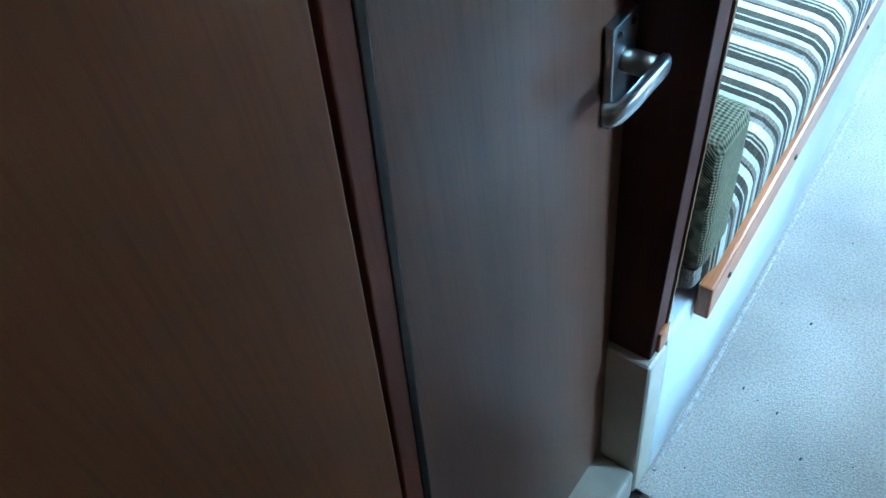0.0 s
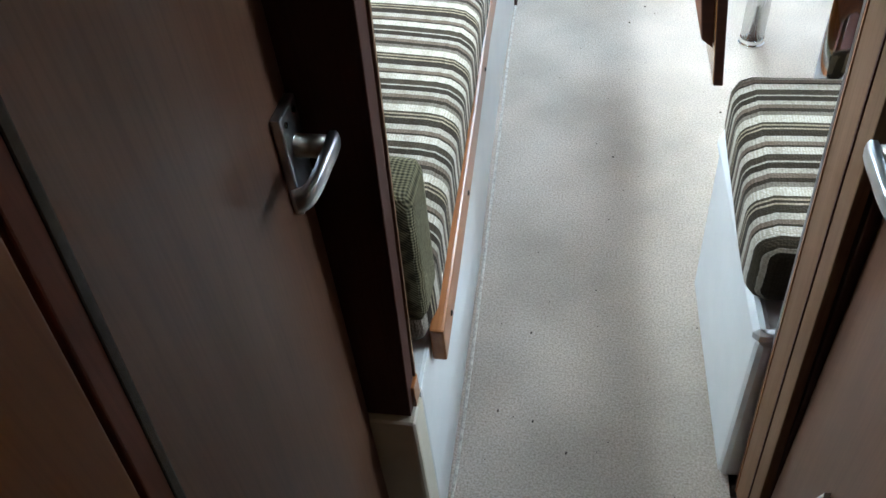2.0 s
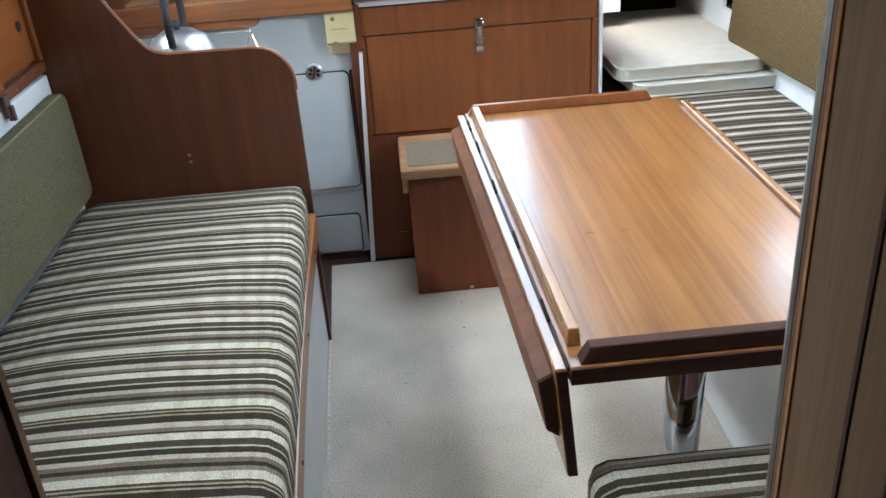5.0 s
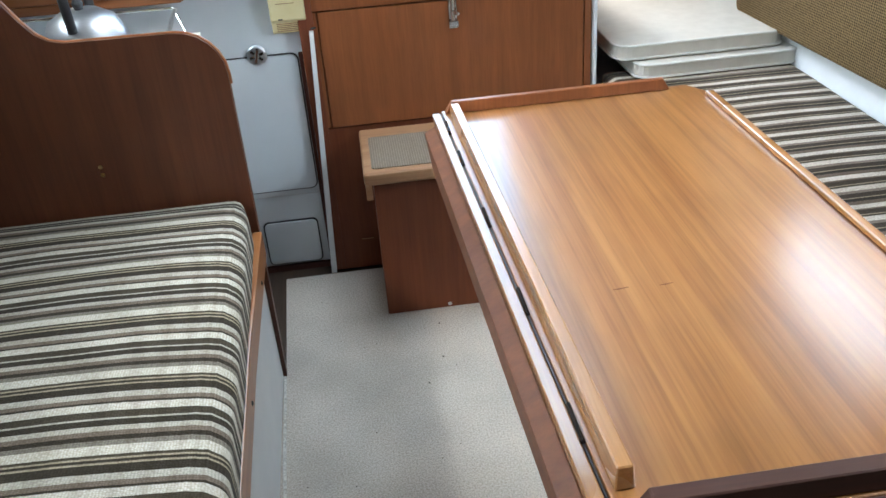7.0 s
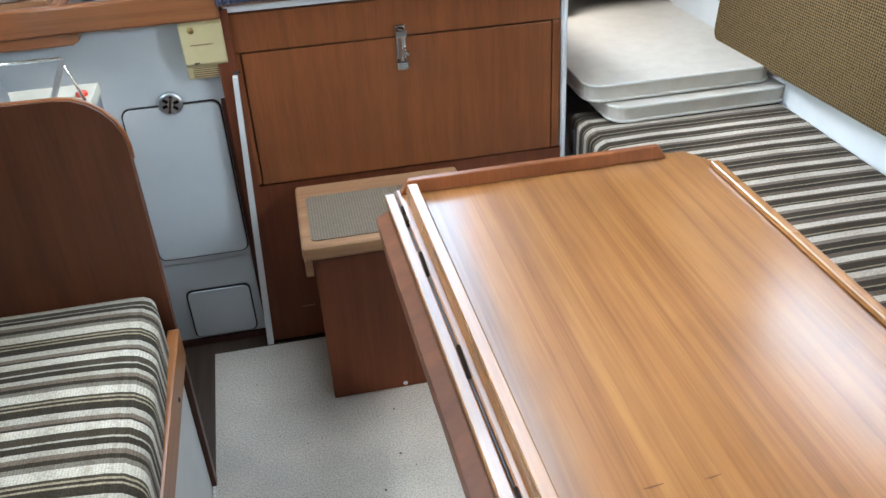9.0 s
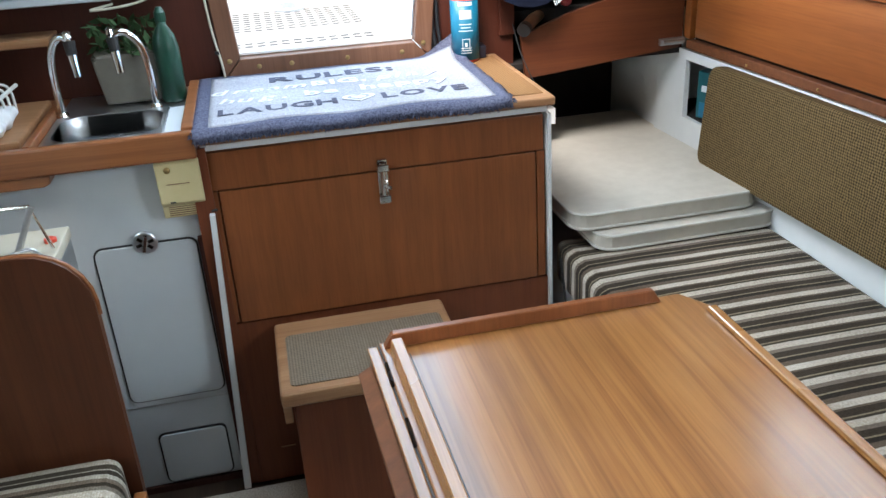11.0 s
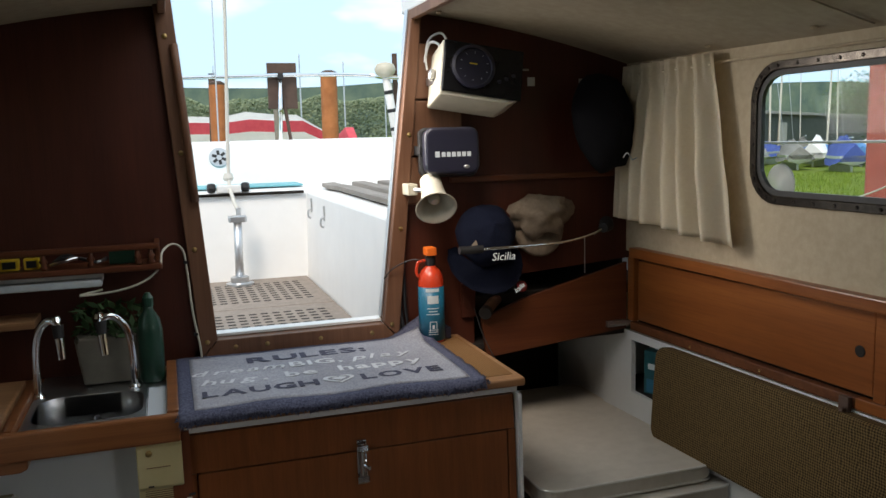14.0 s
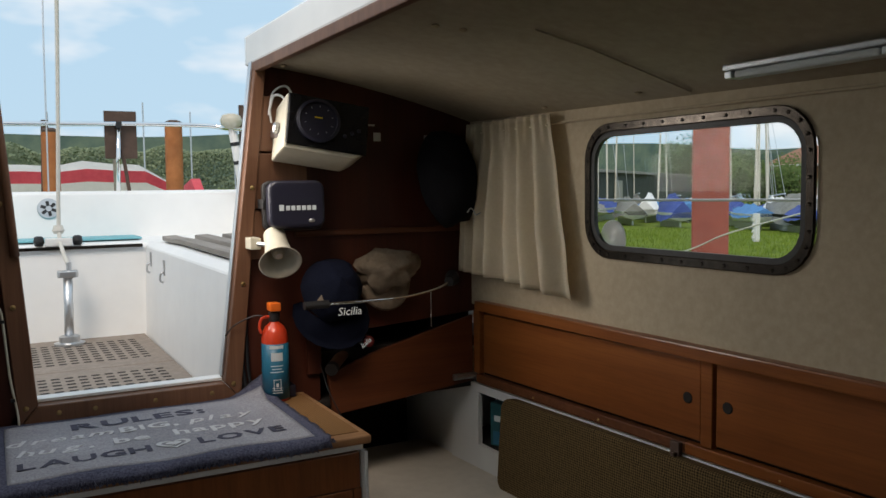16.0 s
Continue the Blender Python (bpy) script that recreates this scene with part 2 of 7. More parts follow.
M_GEL = mat("white_gelcoat", (0.68, 0.70, 0.70), 0.32, 0, (0.74, 0.755, 0.75), 9, (1, 1, 1), 3, 0.3, 0.7, 0.06, 60, 0.1, 0.06)
M_GEL_OUT = mat("cockpit_gelcoat", (0.84, 0.845, 0.835), 0.45, 0, (0.88, 0.885, 0.87), 7, (1, 1, 1), 4, 0.3, 0.7, 0.08, 120, 0, 0.05)
M_CREAMGEL = mat("cream_moulding", (0.52, 0.47, 0.36), 0.5, 0, (0.58, 0.53, 0.42), 12, bump=0.1, bump_scale=150)
M_LAMINATE = mat("pale_grey_laminate", (0.60, 0.635, 0.66), 0.38, 0, (0.64, 0.67, 0.69), 5, bump=0.03, bump_scale=90, blotch=0.05)
M_VINYL = mat("cream_vinyl_lining", (0.43, 0.352, 0.25), 0.8, 0, (0.49, 0.405, 0.295), 60, bump=0.25, bump_scale=420, blotch=0.12, spec=0.25)
M_CEIL = mat("cream_foam_headlining", (0.37, 0.315, 0.235), 0.85, 0, (0.43, 0.37, 0.28), 40, bump=0.2, bump_scale=300, blotch=0.14, spec=0.2)
M_MAHOG = wood("dark_mahogany", (0.075, 0.021, 0.008), (0.120, 0.036, 0.013), "z", 0.42, 0.05)
M_MAHOG_H = wood("dark_mahogany_across", (0.105, 0.026, 0.009), (0.16, 0.044, 0.014), "x", 0.42, 0.05)
M_BULKRED = wood("red_mahogany_bulkhead", (0.070, 0.014, 0.006), (0.100, 0.022, 0.009), "z", 0.5, 0.0, 14)
M_DOOR = wood("brown_veneer_door", (0.148, 0.069, 0.039), (0.23, 0.113, 0.065), "z", 0.36, 0.10, 12)
M_DOOR_DK = wood("mahogany_panel", (0.21, 0.070, 0.019), (0.33, 0.125, 0.038), "z", 0.42, 0.05, 4.5)
M_POST = wood("dark_bulkhead_edge", (0.093, 0.038, 0.029), (0.093, 0.038, 0.029), "z", 0.65)
M_TEAK = wood("varnished_teak_table", (0.285, 0.102, 0.022), (0.410, 0.170, 0.042), "y", 0.30, 1.0, 22, 0.28, 0.70, blotch=0.20)


def growth_lines(m, across, along, depth):
    """Darker lines of growth along y, a centimetre or two apart, and a thicker varnish."""
    nt = m.node_tree
    b = nt.nodes["Principled BSDF"]
    co = next(n for n in nt.nodes if n.type == "TEX_COORD")
    mp = nt.nodes.new("ShaderNodeMapping")
    mp.inputs["Scale"].default_value = (across, along, across)
    mp.inputs["Rotation"].default_value = (0, 0, radians(1.5))
    n = nt.nodes.new("ShaderNodeTexNoise")
    n.inputs["Scale"].default_value = 1.0
    n.inputs["Detail"].default_value = 2.5
    n.inputs["Distortion"].default_value = 0.2
    nt.links.new(co.outputs["Object"], mp.inputs[0])
    nt.links.new(mp.outputs[0], n.inputs[0])
    r = nt.nodes.new("ShaderNodeValToRGB")
    r.color_ramp.elements[0].position, r.color_ramp.elements[1].position = 0.46, 0.62
    r.color_ramp.elements[0].color = (1, 1, 1, 1)
    r.color_ramp.elements[1].color = (1 - depth, 1 - depth * 1.15, 1 - depth * 1.25, 1)
    e = r.color_ramp.elements.new(0.68)
    e.color = (1 - depth * 0.5, 1 - depth * 0.55, 1 - depth * 0.6, 1)
    mx = nt.nodes.new("ShaderNodeMix")
    mx.data_type, mx.blend_type = "RGBA", "MULTIPLY"
    mx.inputs[0].default_value = 1.0
    old = b.inputs["Base Color"].links[0].from_socket
    nt.links.new(n.outputs[0], r.inputs[0])
    nt.links.new(old, mx.inputs[6])
    nt.links.new(r.outputs[0], mx.inputs[7])
    nt.links.new(mx.outputs[2], b.inputs["Base Color"])
    b.inputs["Coat IOR"].default_value = 1.52
    b.inputs["Coat Roughness"].default_value = 0.2
    bump = next(q for q in nt.nodes if q.type == "BUMP")
    nt.links.new(bump.outputs[0], b.inputs["Coat Normal"])


growth_lines(M_TEAK, 95.0, 0.6, 0.18)
growth_lines(M_TEAK, 46.0, 0.8, 0.10)
# teak for the near ends, their shade painted in as near black
M_TEAK_SHADED = wood("shaded_teak_end", (0.045, 0.012, 0.005), (0.085, 0.025, 0.010), "x", 0.65, 0.0, 60)
M_TEAK_RAIL = wood("teak_rail", (0.30, 0.118, 0.030), (0.46, 0.21, 0.062), "y", 0.26, 0.8, 40)
M_LOCKER = wood("red_brown_locker_veneer", (0.225, 0.058, 0.010), (0.335, 0.100, 0.019), "y", 0.38, 0.25, 18, blotch=0.25)
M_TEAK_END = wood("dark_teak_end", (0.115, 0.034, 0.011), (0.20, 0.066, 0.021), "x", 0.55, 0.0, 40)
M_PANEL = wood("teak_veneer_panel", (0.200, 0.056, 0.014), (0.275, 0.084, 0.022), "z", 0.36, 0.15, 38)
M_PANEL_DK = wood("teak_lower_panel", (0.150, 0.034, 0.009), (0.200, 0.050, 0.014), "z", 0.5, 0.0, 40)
M_TRIM = wood("varnished_trim", (0.32, 0.102, 0.022), (0.45, 0.175, 0.050), "y", 0.3, 0.25, 40)
M_COUNTER = wood("counter_edge_teak", (0.23, 0.075, 0.024), (0.37, 0.135, 0.046), "x", 0.32, 0.25, 40)
M_STEP = wood("worn_step_wood", (0.31, 0.14, 0.058), (0.47, 0.25, 0.12), "x", 0.45, 0.05, 36)
M_JAMB = wood("worn_jamb", (0.175, 0.092, 0.046), (0.250, 0.140, 0.078), "z", 0.75, 0.0, 30)
for m_ in (M_JAMB, M_POST):
    m_.node_tree.nodes["Principled BSDF"].inputs["Specular IOR Level"].default_value = 0.12
M_JAMB_RED = wood("red_mahogany_jamb", (0.165, 0.042, 0.017), (0.225, 0.064, 0.027), "z", 0.5, 0.0, 30)
M_FRAME = wood("companionway_frame", (0.15, 0.062, 0.030), (0.235, 0.105, 0.054), "z", 0.5, 0.03, 40)
M_CHROME = mat("chrome", (0.80, 0.81, 0.82), 0.10, 1, (0.85, 0.86, 0.87), 30)
M_STEEL = mat("brushed_steel", (0.55, 0.56, 0.57), 0.36, 1, (0.62, 0.63, 0.64), 4, (1, 60, 60), bump=0.05)
M_MAST = mat("weathered_mast_alloy", (0.60, 0.56, 0.48), 0.6, 0, (0.68, 0.64, 0.56), 12)
M_ALU = mat("satin_aluminium", (0.60, 0.62, 0.64), 0.34, 1, (0.68, 0.70, 0.72), 60, bump=0.05)
M_BRASS = mat("dull_brass", (0.36, 0.24, 0.10), 0.4, 1, (0.45, 0.31, 0.14), 60)
M_SPINDLE = mat("dull_nickel", (0.40, 0.36, 0.30), 0.36, 1, (0.47, 0.43, 0.36), 60)
M_EDGEMETAL = mat("worn_grey_metal", (0.30, 0.29, 0.28), 0.38, 1, (0.42, 0.41, 0.40), 40, bump=0.05)
M_BLACK = mat("black_rubber", (0.012, 0.012, 0.013), 0.5, 0, (0.02, 0.02, 0.021), 60)
# near black: the shade inside recesses and holes, put into the colour
M_RECESS_SHADE = mat("painted_recess_shade", (0.012, 0.009, 0.008), 0.9, 0, (0.018, 0.014, 0.012), 20)
M_BEIGE = mat("beige_vinyl_cushion", (0.54, 0.495, 0.425), 0.5, 0, (0.60, 0.555, 0.48), 25, bump=0.12, bump_scale=300, blotch=0.08)
M_PIPING = mat("pale_piping", (0.58, 0.56, 0.51), 0.55)
M_PLASTIC = mat("aged_cream_plastic", (0.56, 0.47, 0.25), 0.4, 0, (0.60, 0.51, 0.29), 20, bump=0.03, bump_scale=200)
M_PAD = tweed("woven_tread_pad", (0.105, 0.078, 0.055), (0.235, 0.180, 0.128), 520)
M_PAD_WARM = tweed("woven_cane_pad", (0.17, 0.085, 0.035), (0.30, 0.155, 0.065), 520)
M_NAVY = mat("navy_cap_cloth", (0.004, 0.006, 0.016), 0.95, 0, (0.007, 0.010, 0.024), 200, bump=0.3, bump_scale=500, spec=0.15)
M_BLACKCAP = mat("black_cap_cloth", (0.007, 0.007, 0.009), 0.95, 0, (0.011, 0.011, 0.013), 200, bump=0.3, bump_scale=500, spec=0.1)
M_BEIGECAP = mat("beige_hat_cotton", (0.20, 0.155, 0.115), 0.9, 0, (0.27, 0.215, 0.16), 60, bump=0.3, bump_scale=400, spec=0.15)
M_WHITE = mat("white_plastic", (0.70, 0.70, 0.68), 0.4, 0, (0.75, 0.75, 0.73), 20)
M_HORN = mat("ivory_horn_plastic", (0.52, 0.48, 0.38), 0.45, 0, (0.58, 0.54, 0.44), 30)
M_RED = mat("extinguisher_red", (0.62, 0.045, 0.015), 0.3, 0, (0.68, 0.06, 0.02), 20, coat=0.3)
M_ORANGEP = mat("orange_plastic", (0.85, 0.16, 0.02), 0.4)
M_TEALLAB = mat("teal_label", (0.006, 0.125, 0.21), 0.35, 0, (0.010, 0.15, 0.25), 20)
M_PALELAB = mat("pale_print", (0.55, 0.60, 0.62), 0.5)
M_NAVYP = mat("dark_navy_plastic", (0.013, 0.012, 0.026), 0.42, 0, (0.013, 0.014, 0.026), 30)
M_SMOKE = mat("smoked_black_face", (0.006, 0.006, 0.007), 0.16, 0, (0.009, 0.009, 0.010), 20, spec=0.25)
M_CURTAIN = mat("cream_curtain_cotton", (0.82, 0.73, 0.57), 0.6, 0, (0.86, 0.775, 0.62), 120, bump=0.15, bump_scale=500, spec=0.4)
M_MAT_EDGE = mat("slate_blue_pile", (0.062, 0.065, 0.105), 0.98, 0, (0.150, 0.155, 0.215), 220, (1, 1, 1), 3, 0.35, 0.65, 0.9, 380, 0, 0.12, 0.08)
M_MAT = mat("pale_blue_grey_pile", (0.33, 0.325, 0.37), 0.98, 0, (0.50, 0.495, 0.53), 220, (1, 1, 1), 3, 0.35, 0.65, 0.8, 380, 0, 0.3, 0.08)
M_MAT_DARK = mat("slate_lettering_pile", (0.065, 0.065, 0.095), 0.98, 0, (0.115, 0.118, 0.155), 260, bump=0.6, bump_scale=380, spec=0.08)
M_MAT_LIGHT = mat("white_lettering_pile", (0.60, 0.60, 0.62), 0.98, 0, (0.74, 0.74, 0.75), 260, bump=0.6, bump_scale=380, spec=0.08)
M_GRATE = mat("grey_brown_grating", (0.25, 0.20, 0.165), 0.7, 0, (0.33, 0.275, 0.23), 40, bump=0.2, bump_scale=300, blotch=0.12)
M_SLAT = wood("weathered_teak_slat", (0.25, 0.22, 0.19), (0.37, 0.335, 0.30), "y", 0.8)
M_TEALDECK = mat("turquoise_deck_paint", (0.13, 0.42, 0.48), 0.6, 0, (0.16, 0.47, 0.53), 40, bump=0.2, bump_scale=400)
M_PILE = mat("rust_orange_pile", (0.42, 0.135, 0.045), 0.75, 0, (0.55, 0.20, 0.075), 6, bump=0.3, bump_scale=30, blotch=0.2)
M_REDPILE = mat("rust_red_pile", (0.33, 0.075, 0.055), 0.75, 0, (0.40, 0.105, 0.078), 4, bump=0.3, bump_scale=30, blotch=0.2)
M_BOARD = mat("brown_sign_board", (0.075, 0.042, 0.03), 0.7, 0, (0.10, 0.058, 0.042), 30)
M_TARP_W = mat("white_tarpaulin", (0.80, 0.79, 0.77), 0.7, 0, (0.85, 0.84, 0.82), 8, bump=0.3, bump_scale=20)
M_TARP_R = mat("red_tarpaulin", (0.62, 0.06, 0.085), 0.65, 0, (0.70, 0.09, 0.11), 8, bump=0.3, bump_scale=20)
M_TARP_B = mat("blue_boat_cover", (0.035, 0.07, 0.28), 0.7, 0, (0.05, 0.10, 0.36), 5, bump=0.4, bump_scale=9)
M_TARP_LB = mat("light_blue_boat_cover", (0.06, 0.22, 0.48), 0.7, 0, (0.08, 0.27, 0.55), 5, bump=0.4, bump_scale=9)
M_TARP_G = mat("grey_boat_cover", (0.22, 0.22, 0.20), 0.8, 0, (0.30, 0.30, 0.28), 5, bump=0.4, bump_scale=9)
M_GRASS = mat("mown_grass", (0.085, 0.145, 0.018), 0.95, 0, (0.19, 0.25, 0.04), 1.2, (1, 1, 1), 8, 0.3, 0.7, 0.6, 40, 0, 0.2, 0.1)
M_GRASSTUFT = mat("grass_blades", (0.12, 0.20, 0.025), 0.9, 0, (0.22, 0.29, 0.05), 3, spec=0.1)
M_WATER = mat("estuary_water", (0.10, 0.135, 0.15), 0.15, 0, (0.13, 0.165, 0.18), 0.6, (1, 4, 1), bump=0.4, bump_scale=1.5)
M_LEAF = mat("leaf_green", (0.06, 0.105, 0.03), 0.8, 0, (0.13, 0.19, 0.06), 0.35, (1, 1, 1), 5, 0.3, 0.7, spec=0.15)
# leaf green paled: the haze of distance is painted into it
M_FARLEAF = mat("far_leaves_painted_haze", (0.17, 0.225, 0.145), 0.9, 0, (0.30, 0.345, 0.21), 0.12, (1, 1, 1), 5, 0.3, 0.7, spec=0.05)
M_LEAF2 = mat("hedge_green", (0.035, 0.07, 0.02), 0.8, 0, (0.085, 0.125, 0.04), 0.5, (1, 1, 1), 5, 0.3, 0.7, spec=0.15)
M_BARK = mat("bark", (0.07, 0.05, 0.035), 0.9, 0, (0.12, 0.09, 0.065), 8, bump=0.5, bump_scale=20)
# bluish pale woods, with distance haze put into the colour
M_HILL = mat("hill_woods_painted_haze", (0.09, 0.14, 0.13), 0.95, 0, (0.17, 0.225, 0.17), 0.06, (1, 1, 1), 8, 0.35, 0.65, spec=0.05)
M_SHED = mat("dark_green_cladding", (0.028, 0.038, 0.032), 0.6, 0, (0.045, 0.055, 0.047), 3, (1, 8, 1), bump=0.2)
M_SHEDROOF = mat("pale_sheet_roof", (0.33, 0.32, 0.29), 0.7, 0, (0.44, 0.42, 0.38), 1.5, (1, 6, 1), bump=0.2)
M_BRICK = mat("red_brick_far", (0.30, 0.13, 0.08), 0.85, 0, (0.38, 0.18, 0.11), 6)
M_ROOFTILE = mat("roof_tiles_far", (0.26, 0.12, 0.075), 0.85, 0, (0.33, 0.165, 0.10), 6)
M_ROPE = mat("white_rope", (0.55, 0.53, 0.48), 0.85, 0, (0.68, 0.66, 0.60), 300, bump=0.5, bump_scale=500)
M_YELLOW = mat("yellow_plastic", (0.72, 0.50, 0.03), 0.45)
M_GREEN = mat("green_plastic", (0.008, 0.042, 0.026), 0.3, 0, (0.014, 0.065, 0.04), 30)
M_BOOK = mat("teal_box_card", (0.004, 0.075, 0.09), 0.4, 0, (0.006, 0.10, 0.12), 20)
M_PLANT = mat("dark_herb_leaves", (0.018, 0.05, 0.012), 0.8, 0, (0.03, 0.075, 0.02), 60)
M_CLOTH = mat("white_dish_cloth", (0.62, 0.63, 0.64), 0.9, 0, (0.70, 0.71, 0.72), 60, bump=0.4, bump_scale=300)
M_REFLECT = mat("red_lens", (0.35, 0.02, 0.03), 0.15, 0, (0.5, 0.1, 0.1), 400)

M_WINMETAL = mat("dark_bronze_frame", (0.045, 0.038, 0.033), 0.26, 1, (0.085, 0.073, 0.062), 40, bump=0.1)

M_PLANTER = mat("dull_cream_plastic", (0.13, 0.12, 0.095), 0.6, 0, (0.17, 0.155, 0.125), 20)
M_CUP = mat("clear_soft_plastic", (0.75, 0.78, 0.76), 0.35)
M_CUP.node_tree.nodes["Principled BSDF"].inputs["Transmission Weight"].default_value = 0.65

M_GLASS = bpy.data.materials.new("window_glass")
M_GLASS.use_nodes = True
gb = M_GLASS.node_tree.nodes["Principled BSDF"]
gb.inputs["Base Color"].default_value = (0.96, 0.98, 0.97, 1)
gb.inputs["Roughness"].default_value = 0.01
gb.inputs["IOR"].default_value = 1.14
gb.inputs["Transmission Weight"].default_value = 1.0


# ---- mesh helpers ----
def empty(name):
    return new(name)


def part(name, bm, material, parent=None, label="", smooth=False):
    me = bpy.data.meshes.new(name)
    bmesh.ops.recalc_face_normals(bm, faces=bm.faces)
    bm.to_mesh(me)
    bm.free()
    me.materials.append(material)
    if smooth:
        for p in me.polygons:
            p.use_smooth = True
    ob = new(name, me)
    if parent:
        ob.parent = parent
    if label:
        ob["label"] = label
    return ob


def thing(name, bm, material, label, category, kind="", group="", smooth=False):
    return tagged(part(name, bm, material, None, "", smooth), label, category, group, kind)


def bevel(bm, w, seg=2):
    if w:
        es = [e for e in bm.edges if len(e.link_faces) == 2 and e.calc_face_angle(0) > 0.5]
        bmesh.ops.bevel(bm, geom=es, offset=w, segments=seg, affect="EDGES", profile=0.6)
    return bm


def box(x0, x1, y0, y1, z0, z1, bev=0.0, seg=2, bm=None):
    own = bm is None
    b2 = bmesh.new()
    bmesh.ops.create_cube(b2, size=1.0)
    bmesh.ops.transform(b2, verts=b2.verts, matrix=Matrix.Translation(((x0 + x1) / 2, (y0 + y1) / 2, (z0 + z1) / 2)) @ Matrix.Diagonal((abs(x1 - x0), abs(y1 - y0), abs(z1 - z0), 1)))
    bevel(b2, bev, seg)
    return b2 if own else join(bm, b2)


def join(bm, b2):
    tmp = bpy.data.meshes.new("tmp")
    b2.to_mesh(tmp)
    b2.free()
    bm.from_mesh(tmp)
    bpy.data.meshes.remove(tmp)
    return bm


def prism(poly, axis, a, c, bev=0.0, seg=2):
    """A polygon (pairs in the two other axes, in the order xyz) drawn out along an axis from a to c."""
    bm = bmesh.new()

    def p3(u, v, w):
        return {"x": (w, u, v), "y": (u, w, v), "z": (u, v, w)}[axis]
    lo = [bm.verts.new(p3(u, v, a)) for u, v in poly]
    hi = [bm.verts.new(p3(u, v, c)) for u, v in poly]
    bm.faces.new(lo)
    bm.faces.new(hi[::-1])
    n = len(poly)
    for i in range(n):
        bm.faces.new((lo[i], lo[(i + 1) % n], hi[(i + 1) % n], hi[i]))
    bmesh.ops.recalc_face_normals(bm, faces=bm.faces)
    return bevel(bm, bev, seg)


def rounded(u0, u1, v0, v1, r, n=5):
    """A rectangle with rounded corners."""
    pts = []
    for cu, cv, a0 in ((u1 - r, v1 - r, 0), (u0 + r, v1 - r, 90), (u0 + r, v0 + r, 180), (u1 - r, v0 + r, 270)):
        for k in range(n + 1):
            a = radians(a0 + 90 * k / n)
            pts.append((cu + r * math.cos(a), cv + r * math.sin(a)))
    return pts


def ring(outer, inner, axis, a, c, bev=0.0):
    """A frame between two outlines of equal length, drawn out along an axis."""
    bm = bmesh.new()

    def p3(u, v, w):
        return {"x": (w, u, v), "y": (u, w, v), "z": (u, v, w)}[axis]
    n = len(outer)
    vs = [[bm.verts.new(p3(u, v, w)) for u, v in o] for o, w in ((outer, a), (inner, a), (inner, c), (outer, c))]
    for i in range(n):
        j = (i + 1) % n
        for k in range(4):
            bm.faces.new((vs[k][i], vs[k][j], vs[(k + 1) % 4][j], vs[(k + 1) % 4][i]))
    bmesh.ops.recalc_face_normals(bm, faces=bm.faces)
    return bevel(bm, bev, 1)


def tube(pts, r, n=10, close=True, bm=None):
    """A round tube along points; r may be one radius or one for each point."""
    bm = bm or bmesh.new()
    pts = [Vector(p) for p in pts]
    rs = r if isinstance(r, (list, tuple)) else [r] * len(pts)
    rings = []
    up = Vector((0, 0, 1))
    for i, p in enumerate(pts):
        d = (pts[min(i + 1, len(pts) - 1)] - pts[max(i - 1, 0)]).normalized()
        if abs(d.dot(up)) > 0.95:
            up = Vector((1, 0, 0)) if abs(d.x) < 0.9 else Vector((0, 1, 0))
        s = d.cross(up).normalized()
        up = s.cross(d).normalized()
        rings.append([bm.verts.new(p + (s * math.cos(2 * math.pi * k / n) + up * math.sin(2 * math.pi * k / n)) * rs[i]) for k in range(n)])
    for a, c in zip(rings, rings[1:]):
        for k in range(n):
            bm.faces.new((a[k], a[(k + 1) % n], c[(k + 1) % n], c[k]))
    if close:
        bm.faces.new(rings[0][::-1])
        bm.faces.new(rings[-1])
    return bm


def curve(pts, n=8):
    """A smooth line through points (Catmull-Rom)."""
    p = [Vector(q) for q in pts]
    p = [2 * p[0] - p[1]] + p + [2 * p[-1] - p[-2]]
    out = []
    for i in range(1, len(p) - 2):
        for k in range(n):
            t = k / n
            out.append(0.5 * (2 * p[i] + (p[i + 1] - p[i - 1]) * t + (2 * p[i - 1] - 5 * p[i] + 4 * p[i + 1] - p[i + 2]) * t * t + (3 * p[i] - p[i - 1] - 3 * p[i + 1] + p[i + 2]) * t ** 3))
    return out + [p[-2]]


def lathe(profile, m=None, n=24):
    """Radii and heights spun round the z axis, then placed by m."""
    bm = bmesh.new()
    rings = [[bm.verts.new((r * math.cos(2 * math.pi * k / n), r * math.sin(2 * math.pi * k / n), z)) for k in range(n)] for r, z in profile]
    for a, c in zip(rings, rings[1:]):
        for k in range(n):
            bm.faces.new((a[k], a[(k + 1) % n], c[(k + 1) % n], c[k]))
    bm.faces.new(rings[0][::-1])
    bm.faces.new(rings[-1])
    if m:
        bmesh.ops.transform(bm, verts=bm.verts, matrix=m)
    return bm


